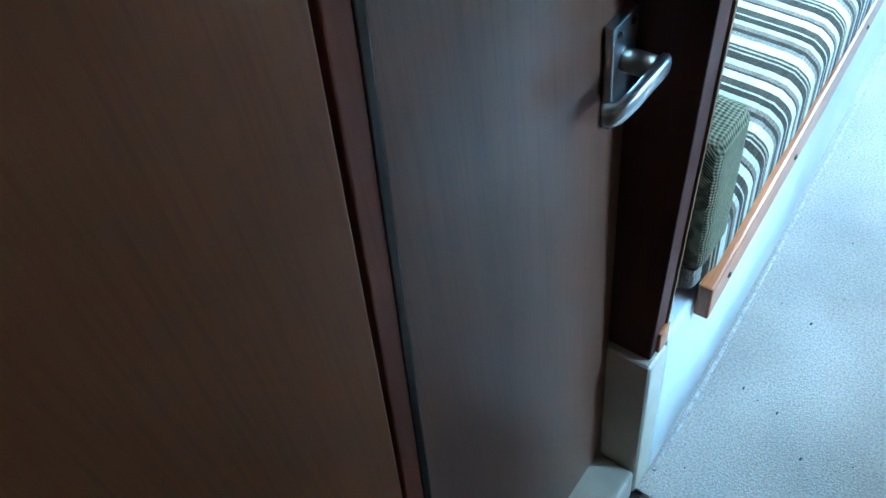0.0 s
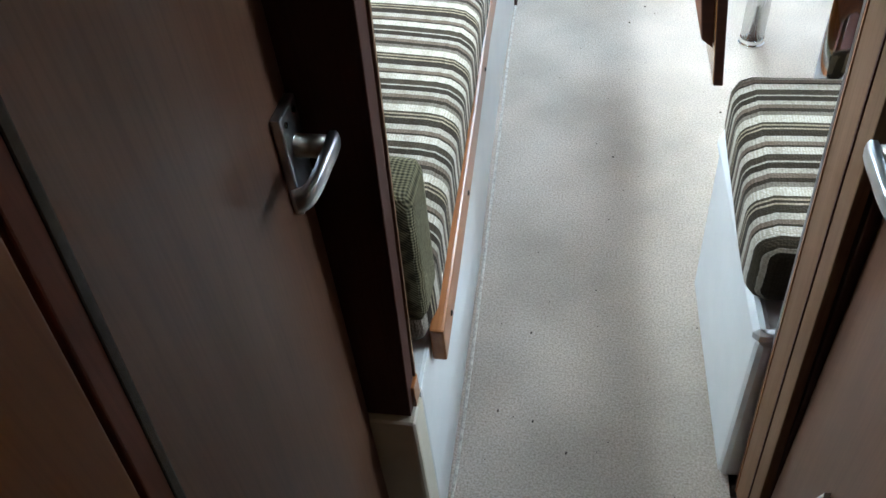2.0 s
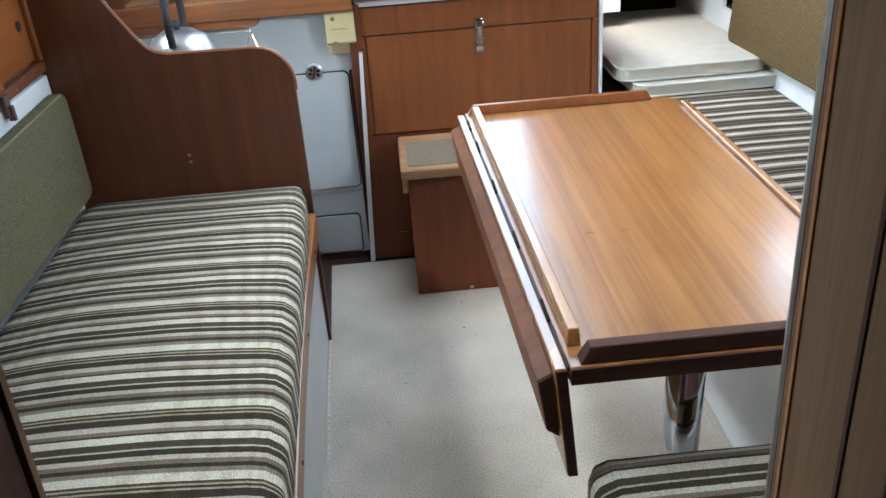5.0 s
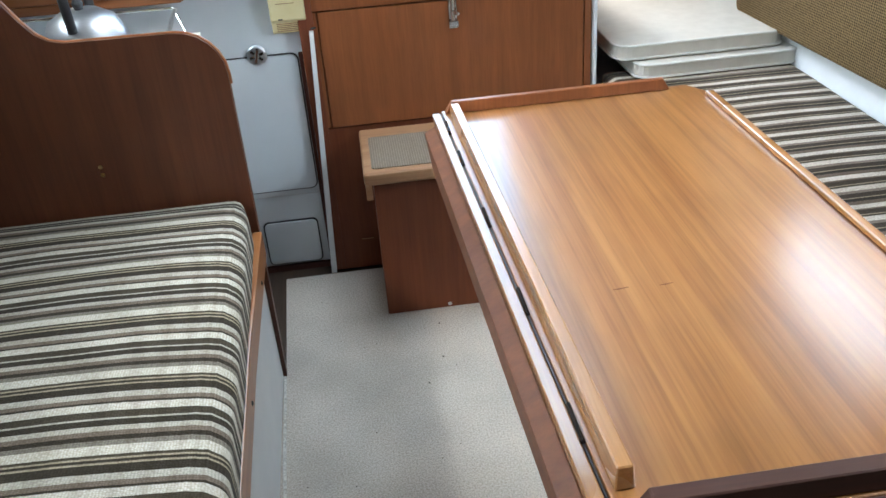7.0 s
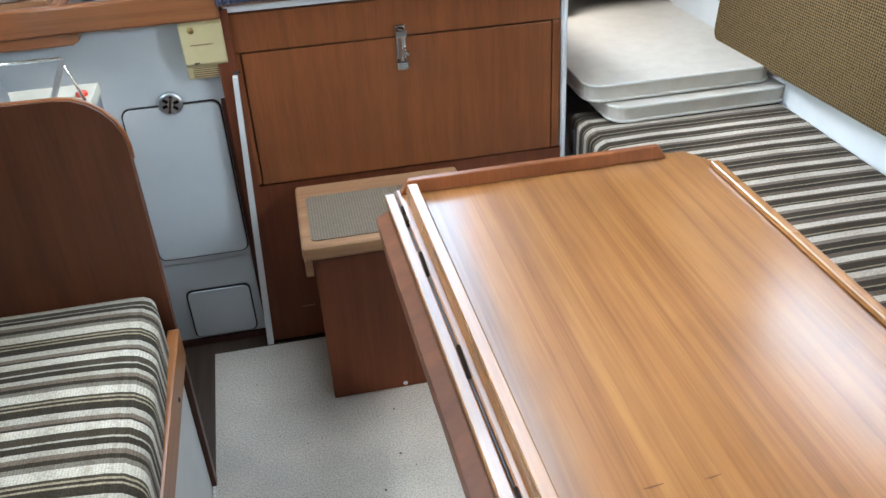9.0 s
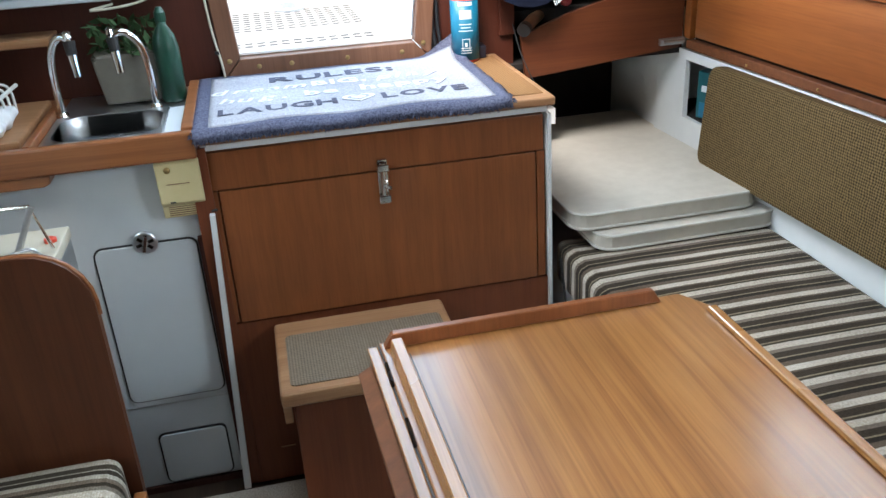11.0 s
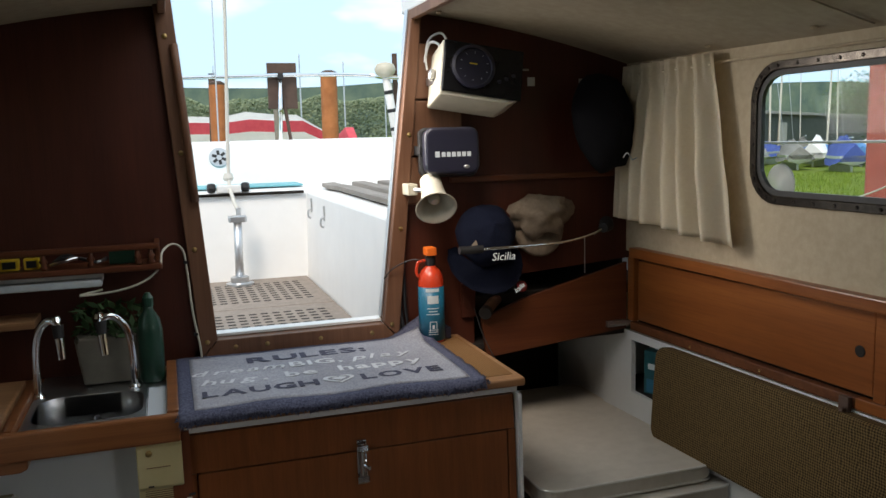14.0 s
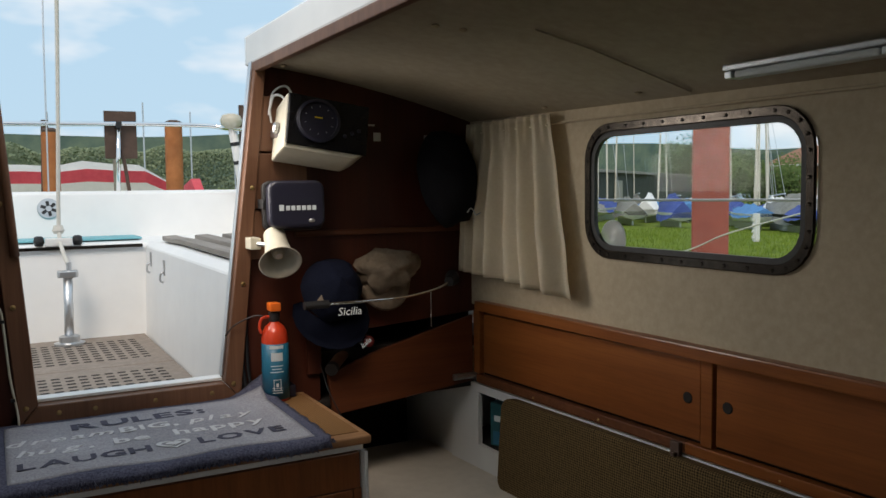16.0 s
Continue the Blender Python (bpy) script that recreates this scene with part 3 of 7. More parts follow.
def cushion(x0, x1, y0, y1, z0, z1, r=0.03, puff=0.008, cuts=10):
    """A stuffed pad: rounded edges and a faint swell and slump."""
    bm = box(x0, x1, y0, y1, z0, z1)
    bmesh.ops.subdivide_edges(bm, edges=bm.edges[:], cuts=cuts, use_grid_fill=True)
    cx, cy, cz = (x0 + x1) / 2, (y0 + y1) / 2, (z0 + z1) / 2
    hx, hy, hz = (x1 - x0) / 2, (y1 - y0) / 2, (z1 - z0) / 2
    for v in bm.verts:
        d = [v.co.x - cx, v.co.y - cy, v.co.z - cz]
        h = [hx, hy, hz]
        q = [max(abs(d[k]) - (h[k] - r), 0) for k in range(3)]
        length = math.sqrt(sum(k * k for k in q))
        if length > r:
            for k in range(3):
                if q[k] > 0:
                    v.co[k] -= math.copysign(q[k] * (1 - r / length), d[k])
        u = (1 - (d[0] / hx) ** 2) * (1 - (d[1] / hy) ** 2)
        if d[2] > 0:
            v.co.z += puff * u + 0.003 * noise.noise(v.co * 6)
        v.co.x += 0.003 * noise.noise(v.co * 5 + Vector((9, 0, 0)))
        v.co.y += 0.003 * noise.noise(v.co * 5 + Vector((0, 9, 0)))
    return bm


def turned(bm, m):
    bmesh.ops.transform(bm, verts=bm.verts, matrix=m)
    return bm


def lettering(text, size, m, material, parent, name="lettering", extrude=0.0006, label="", shear=0.0, bold=0.0):
    """Words in the built-in font as a thin mesh."""
    cu = bpy.data.curves.new("words", "FONT")
    cu.body, cu.size, cu.extrude, cu.align_x, cu.resolution_u, cu.shear, cu.offset = text, size, extrude, "CENTER", 2, shear, bold
    ob = bpy.data.objects.new("words", cu)
    scene.collection.objects.link(ob)
    me = bpy.data.meshes.new_from_object(ob.evaluated_get(bpy.context.evaluated_depsgraph_get()))
    bpy.data.objects.remove(ob)
    me.transform(m)
    me.materials.clear()
    me.materials.append(material)
    out = new(name, me)
    out.parent = parent
    if label:
        out["label"] = label
    return out


# ---- the cabin's shell ----
def camber(x):
    return 1.79 - 0.155 * (x - 0.475) ** 2


thing("floor", box(-1.1, 1.6, -3.7, 2.0, -0.06, -0.010), M_SOLE, "dark worn wooden cabin sole", "floor", "structure")
carpet_edge = [(-0.017, -0.005), (0.62, -0.005), (0.975, -0.005), (0.975, -1.64), (0.52, -1.64), (0.52, -2.235), (0.02, -2.235), (0.012, -1.60), (-0.010, -1.05), (-0.028, -0.462), (-0.002, -0.458)]
thing("carpet", prism(carpet_edge, "z", -0.010, 0.0, 0.003), M_CARPET, "pale beige looped carpet with dark specks on the cabin sole", "carpet", "structure")
thing("carpet_binding", tube(curve([(-0.004, -0.465, 0.001), (0.004, -0.75, 0.001), (0.018, -1.10, 0.001), (0.033, -1.50, 0.001), (0.048, -1.95, 0.001), (0.052, -2.19, 0.001)]), 0.0034, 6), M_BINDING, "pale fuzzy bound edge of the carpet along the settee base", "carpet edge", "structure")
rng = random.Random(4)
crumbs = bmesh.new()
for k in range(60):
    cx, cy = rng.uniform(0.04, 0.62), rng.uniform(-2.2, -0.08)
    s = rng.choice([0.0010, 0.0013, 0.0016, 0.0026])
    join(crumbs, turned(box(-s, s, -s * 0.6, s * 0.6, 0, s, s * 0.2, 1), Matrix.Translation((cx, cy, 0.0003)) @ pose(0, 0, 0, 0, 0, rng.uniform(0, 180))))
thing("crumbs", crumbs, M_SOLE, "small dark crumbs scattered over the pale carpet", "dirt", "stuff")
thing("forecabin_floor", box(0.056, 0.50, -3.7, -2.237, -0.009, 0.001), M_SOLE, "brown wooden sole of the passage", "floor", "structure")


def strip_roof(name, x0, x1, y0, y1, label, mat_, thick=0.045, up=0.0):
    """A piece of the cambered coachroof."""
    n = 10
    xs = [x0 + (x1 - x0) * k / n for k in range(n + 1)]
    return thing(name, prism([(x, camber(x) + up) for x in xs] + [(x, camber(x) + up + thick) for x in xs[::-1]], "y", y0, y1), mat_, label, "ceiling", "structure")


strip_roof("ceiling_right", 0.815, 1.535, -2.2, 0.56, "cream foam-backed headlining of the coachroof", M_CEIL)
strip_roof("ceiling_left", -0.70, 0.165, -2.2, 0.56, "cream foam-backed headlining of the coachroof", M_CEIL)
strip_roof("ceiling_middle", 0.165, 0.815, -2.2, -0.55, "cream foam-backed headlining of the coachroof", M_CEIL)
strip_roof("ceiling_fore", -0.75, 1.62, -3.75, -2.2, "cream headlining over the fore passage", M_CEIL)
strip_roof("coachroof_outside", 0.855, 1.56, -2.2, 0.58, "white outer skin of the coachroof", M_GEL_OUT, 0.04, 0.05)
# hatch surround: white moulded edge above a wooden trim
for nm, xa, xb in (("trim_hatch_right", 0.797, 0.815), ("trim_hatch_left", 0.165, 0.183)):
    thing(nm, box(xa, xb, -0.55, 0.50, camber(xa) - 0.022, camber(xa) + 0.004, 0.003), M_FRAME, "brown varnished wooden trim round the companionway hatch", "trim", "structure")
thing("hatch_coaming_right", box(0.803, 0.85, -0.55, 0.56, camber(0.81) + 0.006, camber(0.81) + 0.085, 0.006), M_GEL_OUT, "white moulded edge of the open companionway hatch", "hatch coaming", "structure")
thing("hatch_coaming_left", box(0.13, 0.177, -0.55, 0.56, camber(0.81) + 0.006, camber(0.81) + 0.085, 0.006), M_GEL_OUT, "white moulded edge of the open companionway hatch", "hatch coaming", "structure")
thing("trim_headlining_seam", prism([(1.07, camber(1.07) - 0.002), (1.2, camber(1.2) - 0.002), (1.46, camber(1.46) - 0.002), (1.46, camber(1.46) - 0.0055), (1.2, camber(1.2) - 0.0055), (1.07, camber(1.07) - 0.0055)], "y", -0.426, -0.421), M_CEIL, "covered seam in the cream headlining", "trim", "structure")
for k, (sx, sy) in enumerate(((0.99, -0.30), (0.94, -0.28), (1.43, -0.30), (1.43, 0.05), (0.86, 0.40))):
    thing("headlining_screw", lathe([(0.006, 0), (0.009, -0.003), (0.004, -0.007)], Matrix.Translation((sx, sy, camber(sx) - 0.001)), 10), M_VINYL, "small cream screw cap in the headlining", "screw cap", group="headlining screw caps")

# side linings with window openings
WIN_Z0, WIN_Z1, WIN_R = 1.270, 1.592, 0.085


def side_wall(name, x0, x1, wins, z0=1.06, z1=1.70, ya=-2.2, yb=0.56):
    """A lining panel with rounded openings cut through it."""
    bm = bmesh.new()
    cuts = sorted(wins)
    edges = [ya] + [v for w in cuts for v in w] + [yb]
    for i in range(0, len(edges), 2):
        box(x0, x1, edges[i], edges[i + 1], z0, z1, bm=bm)
    for a, c in cuts:
        o = []
        for u, v in rounded(a, c, WIN_Z0 + 0.022, WIN_Z1 - 0.022, WIN_R - 0.02):
            o.append((u, v))
        outer = rounded(a, c, z0, z1, 0.0005)
        join(bm, ring(outer, o, "x", x0, x1))
    return thing(name, bm, M_VINYL, "cream vinyl-lined cabin side above the lockers", "wall", "structure")


WIN_R1, WIN_R2 = (-0.706, -0.068), (-1.80, -1.18)
side_wall("wall_right", 1.46, 1.478, [WIN_R1, WIN_R2], 1.090)
side_wall("wall_left", -0.648, -0.63, [WIN_R1, WIN_R2])


def cabin_window(name, x, dirn, ya, yb):
    """A rounded light in a riveted bronze-grey clamping frame."""
    w = tagged(empty(name), "rounded cabin window in a dark riveted metal frame with a black rubber seal", "window", kind="structure")
    n = 6
    o = rounded(ya, yb, WIN_Z0, WIN_Z1, WIN_R, n)
    i1 = rounded(ya + 0.020, yb - 0.020, WIN_Z0 + 0.020, WIN_Z1 - 0.020, WIN_R - 0.015, n)
    i2 = rounded(ya + 0.032, yb - 0.032, WIN_Z0 + 0.032, WIN_Z1 - 0.032, WIN_R - 0.025, n)
    fr = part("frame", ring(o, i1, "x", x - dirn * 0.001, x - dirn * 0.009, 0.002), M_WINMETAL, w)
    part("gasket", ring(i1, i2, "x", x + dirn * 0.008, x - dirn * 0.004), M_BLACK, w)
    p = part("pane", prism(rounded(ya + 0.03, yb - 0.03, WIN_Z0 + 0.03, WIN_Z1 - 0.03, WIN_R - 0.024, n), "x", x + dirn * 0.003, x + dirn * 0.007), M_GLASS, w)
    p.visible_shadow = False
    mid = rounded(ya + 0.010, yb - 0.010, WIN_Z0 + 0.010, WIN_Z1 - 0.010, WIN_R - 0.008, 4)
    spots = []
    for a in range(len(mid)):
        c = mid[(a + 1) % len(mid)]
        d = math.dist(mid[a], c)
        k = max(1, round(d / 0.055))
        spots += [(mid[a][0] + (c[0] - mid[a][0]) * q / k, mid[a][1] + (c[1] - mid[a][1]) * q / k) for q in range(k)] if d > 0.03 or a % 2 == 0 else []
    me = None
    for u, v in spots:
        if me is None:
            first = part("screw", lathe([(0.0042, 0), (0.0038, 0.002), (0.0015, 0.0032)], pose(0, 0, 0, 0, -90 * dirn, 0), 8), M_WINMETAL, w)
            me = first.data
            first.location = (x - dirn * 0.009, u, v)
        else:
            s = new("screw", me)
            s.parent, s.location = w, (x - dirn * 0.009, u, v)
    return w


cabin_window("window_1", 1.46, 1, *WIN_R1)
cabin_window("window_2", -0.63, -1, *WIN_R1)
# the fore pair is unseen, added to admit light forward
cabin_window("added_window_right", 1.46, 1, *WIN_R2)
cabin_window("added_window_left", -0.63, -1, *WIN_R2)

# hull liner below the lockers
thing("liner_right", prism([(-2.2, 0.0), (-2.2, 0.855), (0.56, 0.855), (0.56, 0.83), (0.215, 0.83), (0.215, 0.67), (0.41, 0.67), (0.41, 0.83), (0.559, 0.829), (0.56, 0.0)], "x", 1.44, 1.455), M_GEL, "white moulded hull liner behind the settee backrest", "wall", "structure")
# recess and berth tunnel faces carry their shade as near-black paint
thing("liner_cubby_back", box(1.60, 1.61, 0.1, 0.56, 0.55, 0.95), M_RECESS_SHADE, "back of the liner recess, shade painted near black", "wall", "structure")
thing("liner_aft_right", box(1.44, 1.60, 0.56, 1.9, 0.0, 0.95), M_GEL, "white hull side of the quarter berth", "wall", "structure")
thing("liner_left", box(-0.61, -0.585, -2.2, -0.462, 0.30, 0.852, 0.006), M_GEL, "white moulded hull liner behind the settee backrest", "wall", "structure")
thing("quarter_berth_end", box(0.91, 1.6, 1.88, 1.92, 0, 0.95), M_RECESS_SHADE, "end of the quarter berth tunnel, shade painted near black", "wall", "structure")
thing("quarter_berth_roof", box(0.90, 1.6, 0.50, 1.9, 0.955, 0.985), M_RECESS_SHADE, "underside above the quarter berth, shade painted near black", "ceiling", "structure")
thing("quarter_berth_inner_side", box(0.885, 0.90, 0.51, 1.9, 0, 0.95), M_RECESS_SHADE, "inner side of the quarter berth, shade painted near black", "wall", "structure")


# ---- lockers along the hull sides ----
def locker_face(side, x, doors, latch_y):
    """Drop-front lockers: framed veneer doors above a dark hinge rail."""
    s = side
    lk = tagged(empty("side_locker"), "orange-brown veneered side lockers with finger holes above the settee", "locker")
    ya, yb = doors[0][0] - 0.05, doors[-1][1] + 0.03
    wide = max(0.0, (0.42 - ya) * 0.030 - 0.008) if s > 0 else 0.0
    part("top_rail", prism([(x - s * (0.006 + wide), ya), (x - s * 0.006, yb), (x + s * 0.040, yb), (x + s * 0.040, ya)], "z", 1.078, 1.107, 0.004), M_LOCKER, lk)
    step = -0.395 if s > 0 else ya
    part("bottom_rail", box(x, x + s * 0.022, step, yb, 0.860, 0.885, 0.003), M_TEAK_END, lk, "dark brown hinge rail")
    if s > 0:
        part("fore_rail", box(x - 0.002, x + 0.020, ya, step - 0.001, 0.860, 0.886, 0.003), M_LOCKER, lk)
    # near-black backing paints the shade into the gaps round the doors
    part("body", box(x + s * 0.03, x + s * 0.04, ya, yb, 0.88, 1.085), M_RECESS_SHADE, lk)
    ends = [ya] + [(a[1] + c[0]) / 2 for a, c in zip(doors, doors[1:])] + [yb]
    for e in ends:
        part("stile", box(x + s * 0.001, x + s * 0.021, e - 0.0155, e + 0.0155, 0.887, 1.077, 0.003), M_LOCKER, lk)
    for a, c, hole_y in doors:
        d = part("door", box(x + s * 0.007, x + s * 0.024, a, c, 0.894, 1.070, 0.003), M_LOCKER, lk)
        if hole_y is not None:
            # solid disc painted near black for the shade inside the hole
            part("finger_hole", turned(lathe([(0.0125, 0), (0.0125, 0.002), (0.010, 0.003)], None, 16), Matrix.Translation((x + s * 0.0075, hole_y, 0.983)) @ pose(0, 0, 0, 0, -90 * s, 0)), M_RECESS_SHADE, d, "flat disc with the finger hole's shade painted near black")
    for k in range(9):
        y = ya + 0.08 + k * (yb - ya - 0.1) / 9
        sc = part("screw", lathe([(0.004, 0), (0.003, 0.002), (0.001, 0.003)], Matrix.Translation((x, y, 0.870)) @ pose(0, 0, 0, 0, -90 * s, 0), 8), M_BRASS, lk)
    for ly in latch_y:
        la = part("latch", box(x - s * 0.012, x, ly - 0.013, ly + 0.013, 0.835, 0.884, 0.003), M_BOARD, lk, "dark brown metal turn latch")
        part("tongue", box(x - s * 0.022, x - s * 0.008, ly - 0.008, ly + 0.002, 0.828, 0.862, 0.002), M_BOARD, la)
    return lk


locker_face(1, 1.438, [(-1.95, -1.27, -1.3), (-1.22, -0.472, -0.502), (-0.430, 0.385, -0.396)], [-0.375, -1.25])
locker_face(-1, -0.583, [(-2.05, -1.40, -1.43), (-1.35, -0.745, -0.77), (-0.69, -0.490, -0.53)], [-0.735, -1.38])

# ---- settees ----
EDGE = [(0.010, -0.463), (0.014, -0.90), (0.025, -1.25), (0.043, -1.60), (0.066, -2.118)]


def settee_left():
    st = tagged(empty("settee"), "white moulded settee base with a varnished wooden edge board", "settee base")
    part("plinth", prism([(-0.008, -0.462), (-0.002, -0.90), (0.010, -1.25), (0.028, -1.60), (0.045, -2.2), (-0.60, -2.2), (-0.60, -0.462)], "z", 0.0, 0.388, 0.006), M_GEL, st)
    tr = part("edge_board", prism([(x, y) for x, y in EDGE] + [(x - 0.022, y) for x, y in EDGE[::-1]], "z", 0.352, 0.418, 0.004, 2), M_TRIM, st, "orange varnished edge board")
    for x, y in ((0.0115, -0.62), (0.0172, -1.0), (0.0328, -1.40), (0.0512, -1.78), (0.0631, -2.05)):
        part("screw", lathe([(0.005, 0), (0.004, 0.002), (0.001, 0.003)], Matrix.Translation((x, y, 0.380)) @ pose(0, 0, 0, 0, 90, 0), 8), M_BLACK, tr)


settee_left()
c = cushion(-0.578, -0.004, -2.135, -0.468, 0.390, 0.518, 0.036, 0.022, 26)
for v in c.verts:
    v.co.x += max(0, (v.co.x + 0.3)) * 0.118 * (-v.co.y - 0.47)
tagged(part("settee_cushion", c, M_STRIPE, None, "", True), "long settee cushion in olive, cream and brown striped knit", "cushion", "settee cushions")
thing("back_cushion", prism(rounded(-2.13, -0.475, 0.535, 0.812, 0.03), "x", -0.584, -0.548, 0.010, 3), M_TWEED_L, "olive tweed backrest pad along the hull side", "backrest", group="backrest pads", smooth=False)
b = cushion(-0.54, 0.066, -2.196, -2.100, 0.515, 0.735, 0.022, 0.004, 10)
thing("bolster_cushion", b, M_TWEED_L, "olive green tweed end cushion standing on the settee", "cushion", smooth=True)


def settee_right():
    st = tagged(empty("settee"), "white moulded settee and quarter berth base", "settee base")
    part("plinth", box(0.962, 1.438, -1.52, 1.85, 0.0, 0.385, 0.012, 3), M_GEL, st)


settee_right()
thing("settee_cushion", cushion(0.945, 1.475, -1.50, 0.095, 0.387, 0.505, 0.026, 0.005, 22), M_STRIPE_R, "long settee cushion in brown and cream striped knit", "cushion", group="settee cushions", smooth=True)
thing("back_cushion", turned(prism(rounded(-2.1, 0.250, 0.0, 0.265, 0.035), "x", -0.018, 0.018, 0.008, 3), Matrix.Translation((1.408, 0, 0.588)) @ pose(0, 0, 0, 0, 4, 0)), M_TWEED_R, "brown tweed backrest pad leaning on the white liner", "backrest", group="backrest pads")

fs = tagged(empty("dinette_seat"), "white moulded dinette seat box with a rounded lip", "seat base")
part("box", prism([(0.482, -1.62), (0.50, -2.06), (0.53, -2.058), (0.96, -2.058), (0.96, -1.535), (0.555, -1.535), (0.51, -1.555)], "z", 0.0, 0.372, 0.020, 4), M_GEL, fs)
part("lip", ring([(0.476, -1.615), (0.494, -2.058), (0.95, -2.058), (0.95, -1.53), (0.55, -1.53), (0.503, -1.55)], [(0.500, -1.615), (0.518, -2.05), (0.93, -2.05), (0.93, -1.55), (0.56, -1.55), (0.52, -1.565)], "z", 0.365, 0.392, 0.008), M_GEL, fs)
c = cushion(0.480, 0.944, -2.015, -1.598, 0.393, 0.520, 0.034, 0.006, 14)
thing("seat_cushion", c, M_STRIPE, "thick dinette seat cushion in brown and cream striped knit", "cushion", group="settee cushions", smooth=True)


def flat_cushion(name, x0, x1, y0, y1, z0, z1, turn):
    """A boxed vinyl cushion with piping round both edges."""
    e = tagged(empty(name), "flat beige vinyl cockpit cushion with piped edges", "cushion", "stacked beige cushions")
    m = Matrix.Translation(((x0 + x1) / 2, (y0 + y1) / 2, z0)) @ pose(0, 0, 0, 0, 0, turn)
    w, d, h = (x1 - x0) / 2, (y1 - y0) / 2, z1 - z0
    o = rounded(-w, w, -d, d, 0.045, 5)
    bm = prism(o, "z", 0, h, 0.004, 2)
    part("pad", turned(bm, m), M_BEIGE, e)
    for z in (0.003, h - 0.003):
        part("piping", turned(tube([(u, v, z) for u, v in o] + [(*o[0], z)], 0.0038, 6, False), m), M_PIPING, e)
    return e


flat_cushion("cockpit_cushion", 1.008, 1.478, -0.030, 0.72, 0.511, 0.551, 0.8)
flat_cushion("cockpit_cushion", 0.962, 1.446, 0.005, 0.76, 0.555, 0.597, 0.2)


# ---- main bulkhead between passage and saloon, passage doors ----
def leaning(bm, k, z0):
    """Leans upright pieces sideways by k metres for each metre of height."""
    for v in bm.verts:
        v.co.x += k * (v.co.z - z0)
    return bm


thing("wall_fore_left", leaning(box(-1.05, 0.037, -2.235, -2.203, 0.378, 1.75, 0.002), 0.034, 0.38), M_POST, "dark mahogany bulkhead beside the passage", "wall", "structure")
thing("trim_bulkhead_left", leaning(box(0.021, 0.0395, -2.202, -2.197, 0.378, 1.75), 0.034, 0.38), M_JAMB, "thin pale edging of the dark bulkhead", "trim", "structure")
thing("bulkhead_block_left", box(0.026, 0.043, -2.222, -2.196, 0.383, 0.425, 0.002), M_TRIM, "small wooden block at the foot of the bulkhead edging", "trim", "structure")
thing("liner_fore_left", box(-0.60, 0.044, -2.246, -2.190, 0.0, 0.376, 0.008, 3), M_CREAMGEL, "cream moulded plinth under the bulkhead", "wall", "structure")
thing("wall_fore_right", leaning(box(0.532, 1.62, -2.195, -2.150, 0.0, 1.75, 0.002), -0.022, 0.4), M_POST, "dark mahogany bulkhead beside the passage", "wall", "structure")
thing("trim_jamb_right", leaning(box(0.518, 0.531, -2.192, -2.072, 0.0, 1.75, 0.002), -0.029, 0.4), M_JAMB, "worn pale wooden lining of the passage opening", "trim", "structure")
thing("trim_jamb_bead", leaning(box(0.5165, 0.5185, -2.152, -2.148, 0.0, 1.75), -0.029, 0.4), M_POST, "dark bead in the passage lining", "trim", "structure")
thing("trim_edge_right", leaning(tube([(0.525, -2.066, 0.38), (0.525, -2.066, 1.73)], 0.007, 12), -0.029, 0.4), M_EDGEMETAL, "grey rounded metal edge of the passage lining", "trim", "structure")
thing("trim_edge_inner", leaning(box(0.519, 0.536, -2.073, -2.066, 0.0, 1.75), -0.029, 0.4), M_POST, "dark edge strip of the passage lining", "trim", "structure")


thing("trim_jamb_line", leaning(box(0.5165, 0.5185, -2.084, -2.080, 0.0, 1.75), -0.029, 0.4), M_TRIM, "thin orange line of bare wood in the passage lining", "trim", "structure")


def bar(pts, w, h, n=12):
    """A flattened bar with rounded edges along points: w across, h deep."""
    bm = tube(pts, 1.0, n)
    pts = [Vector(q) for q in pts]
    bm.verts.ensure_lookup_table()
    for i, q in enumerate(pts):
        for k in range(n):
            v = bm.verts[i * n + k]
            d = v.co - q
            d.x = math.copysign(min(abs(d.x), 0.75) / 0.75, d.x) * w / 2 if i else d.x * w / 2
            d.y = d.y * h / 2
            d.z = math.copysign(min(abs(d.z), 0.75) / 0.75, d.z) * h / 2
            v.co = q + d
    return bm


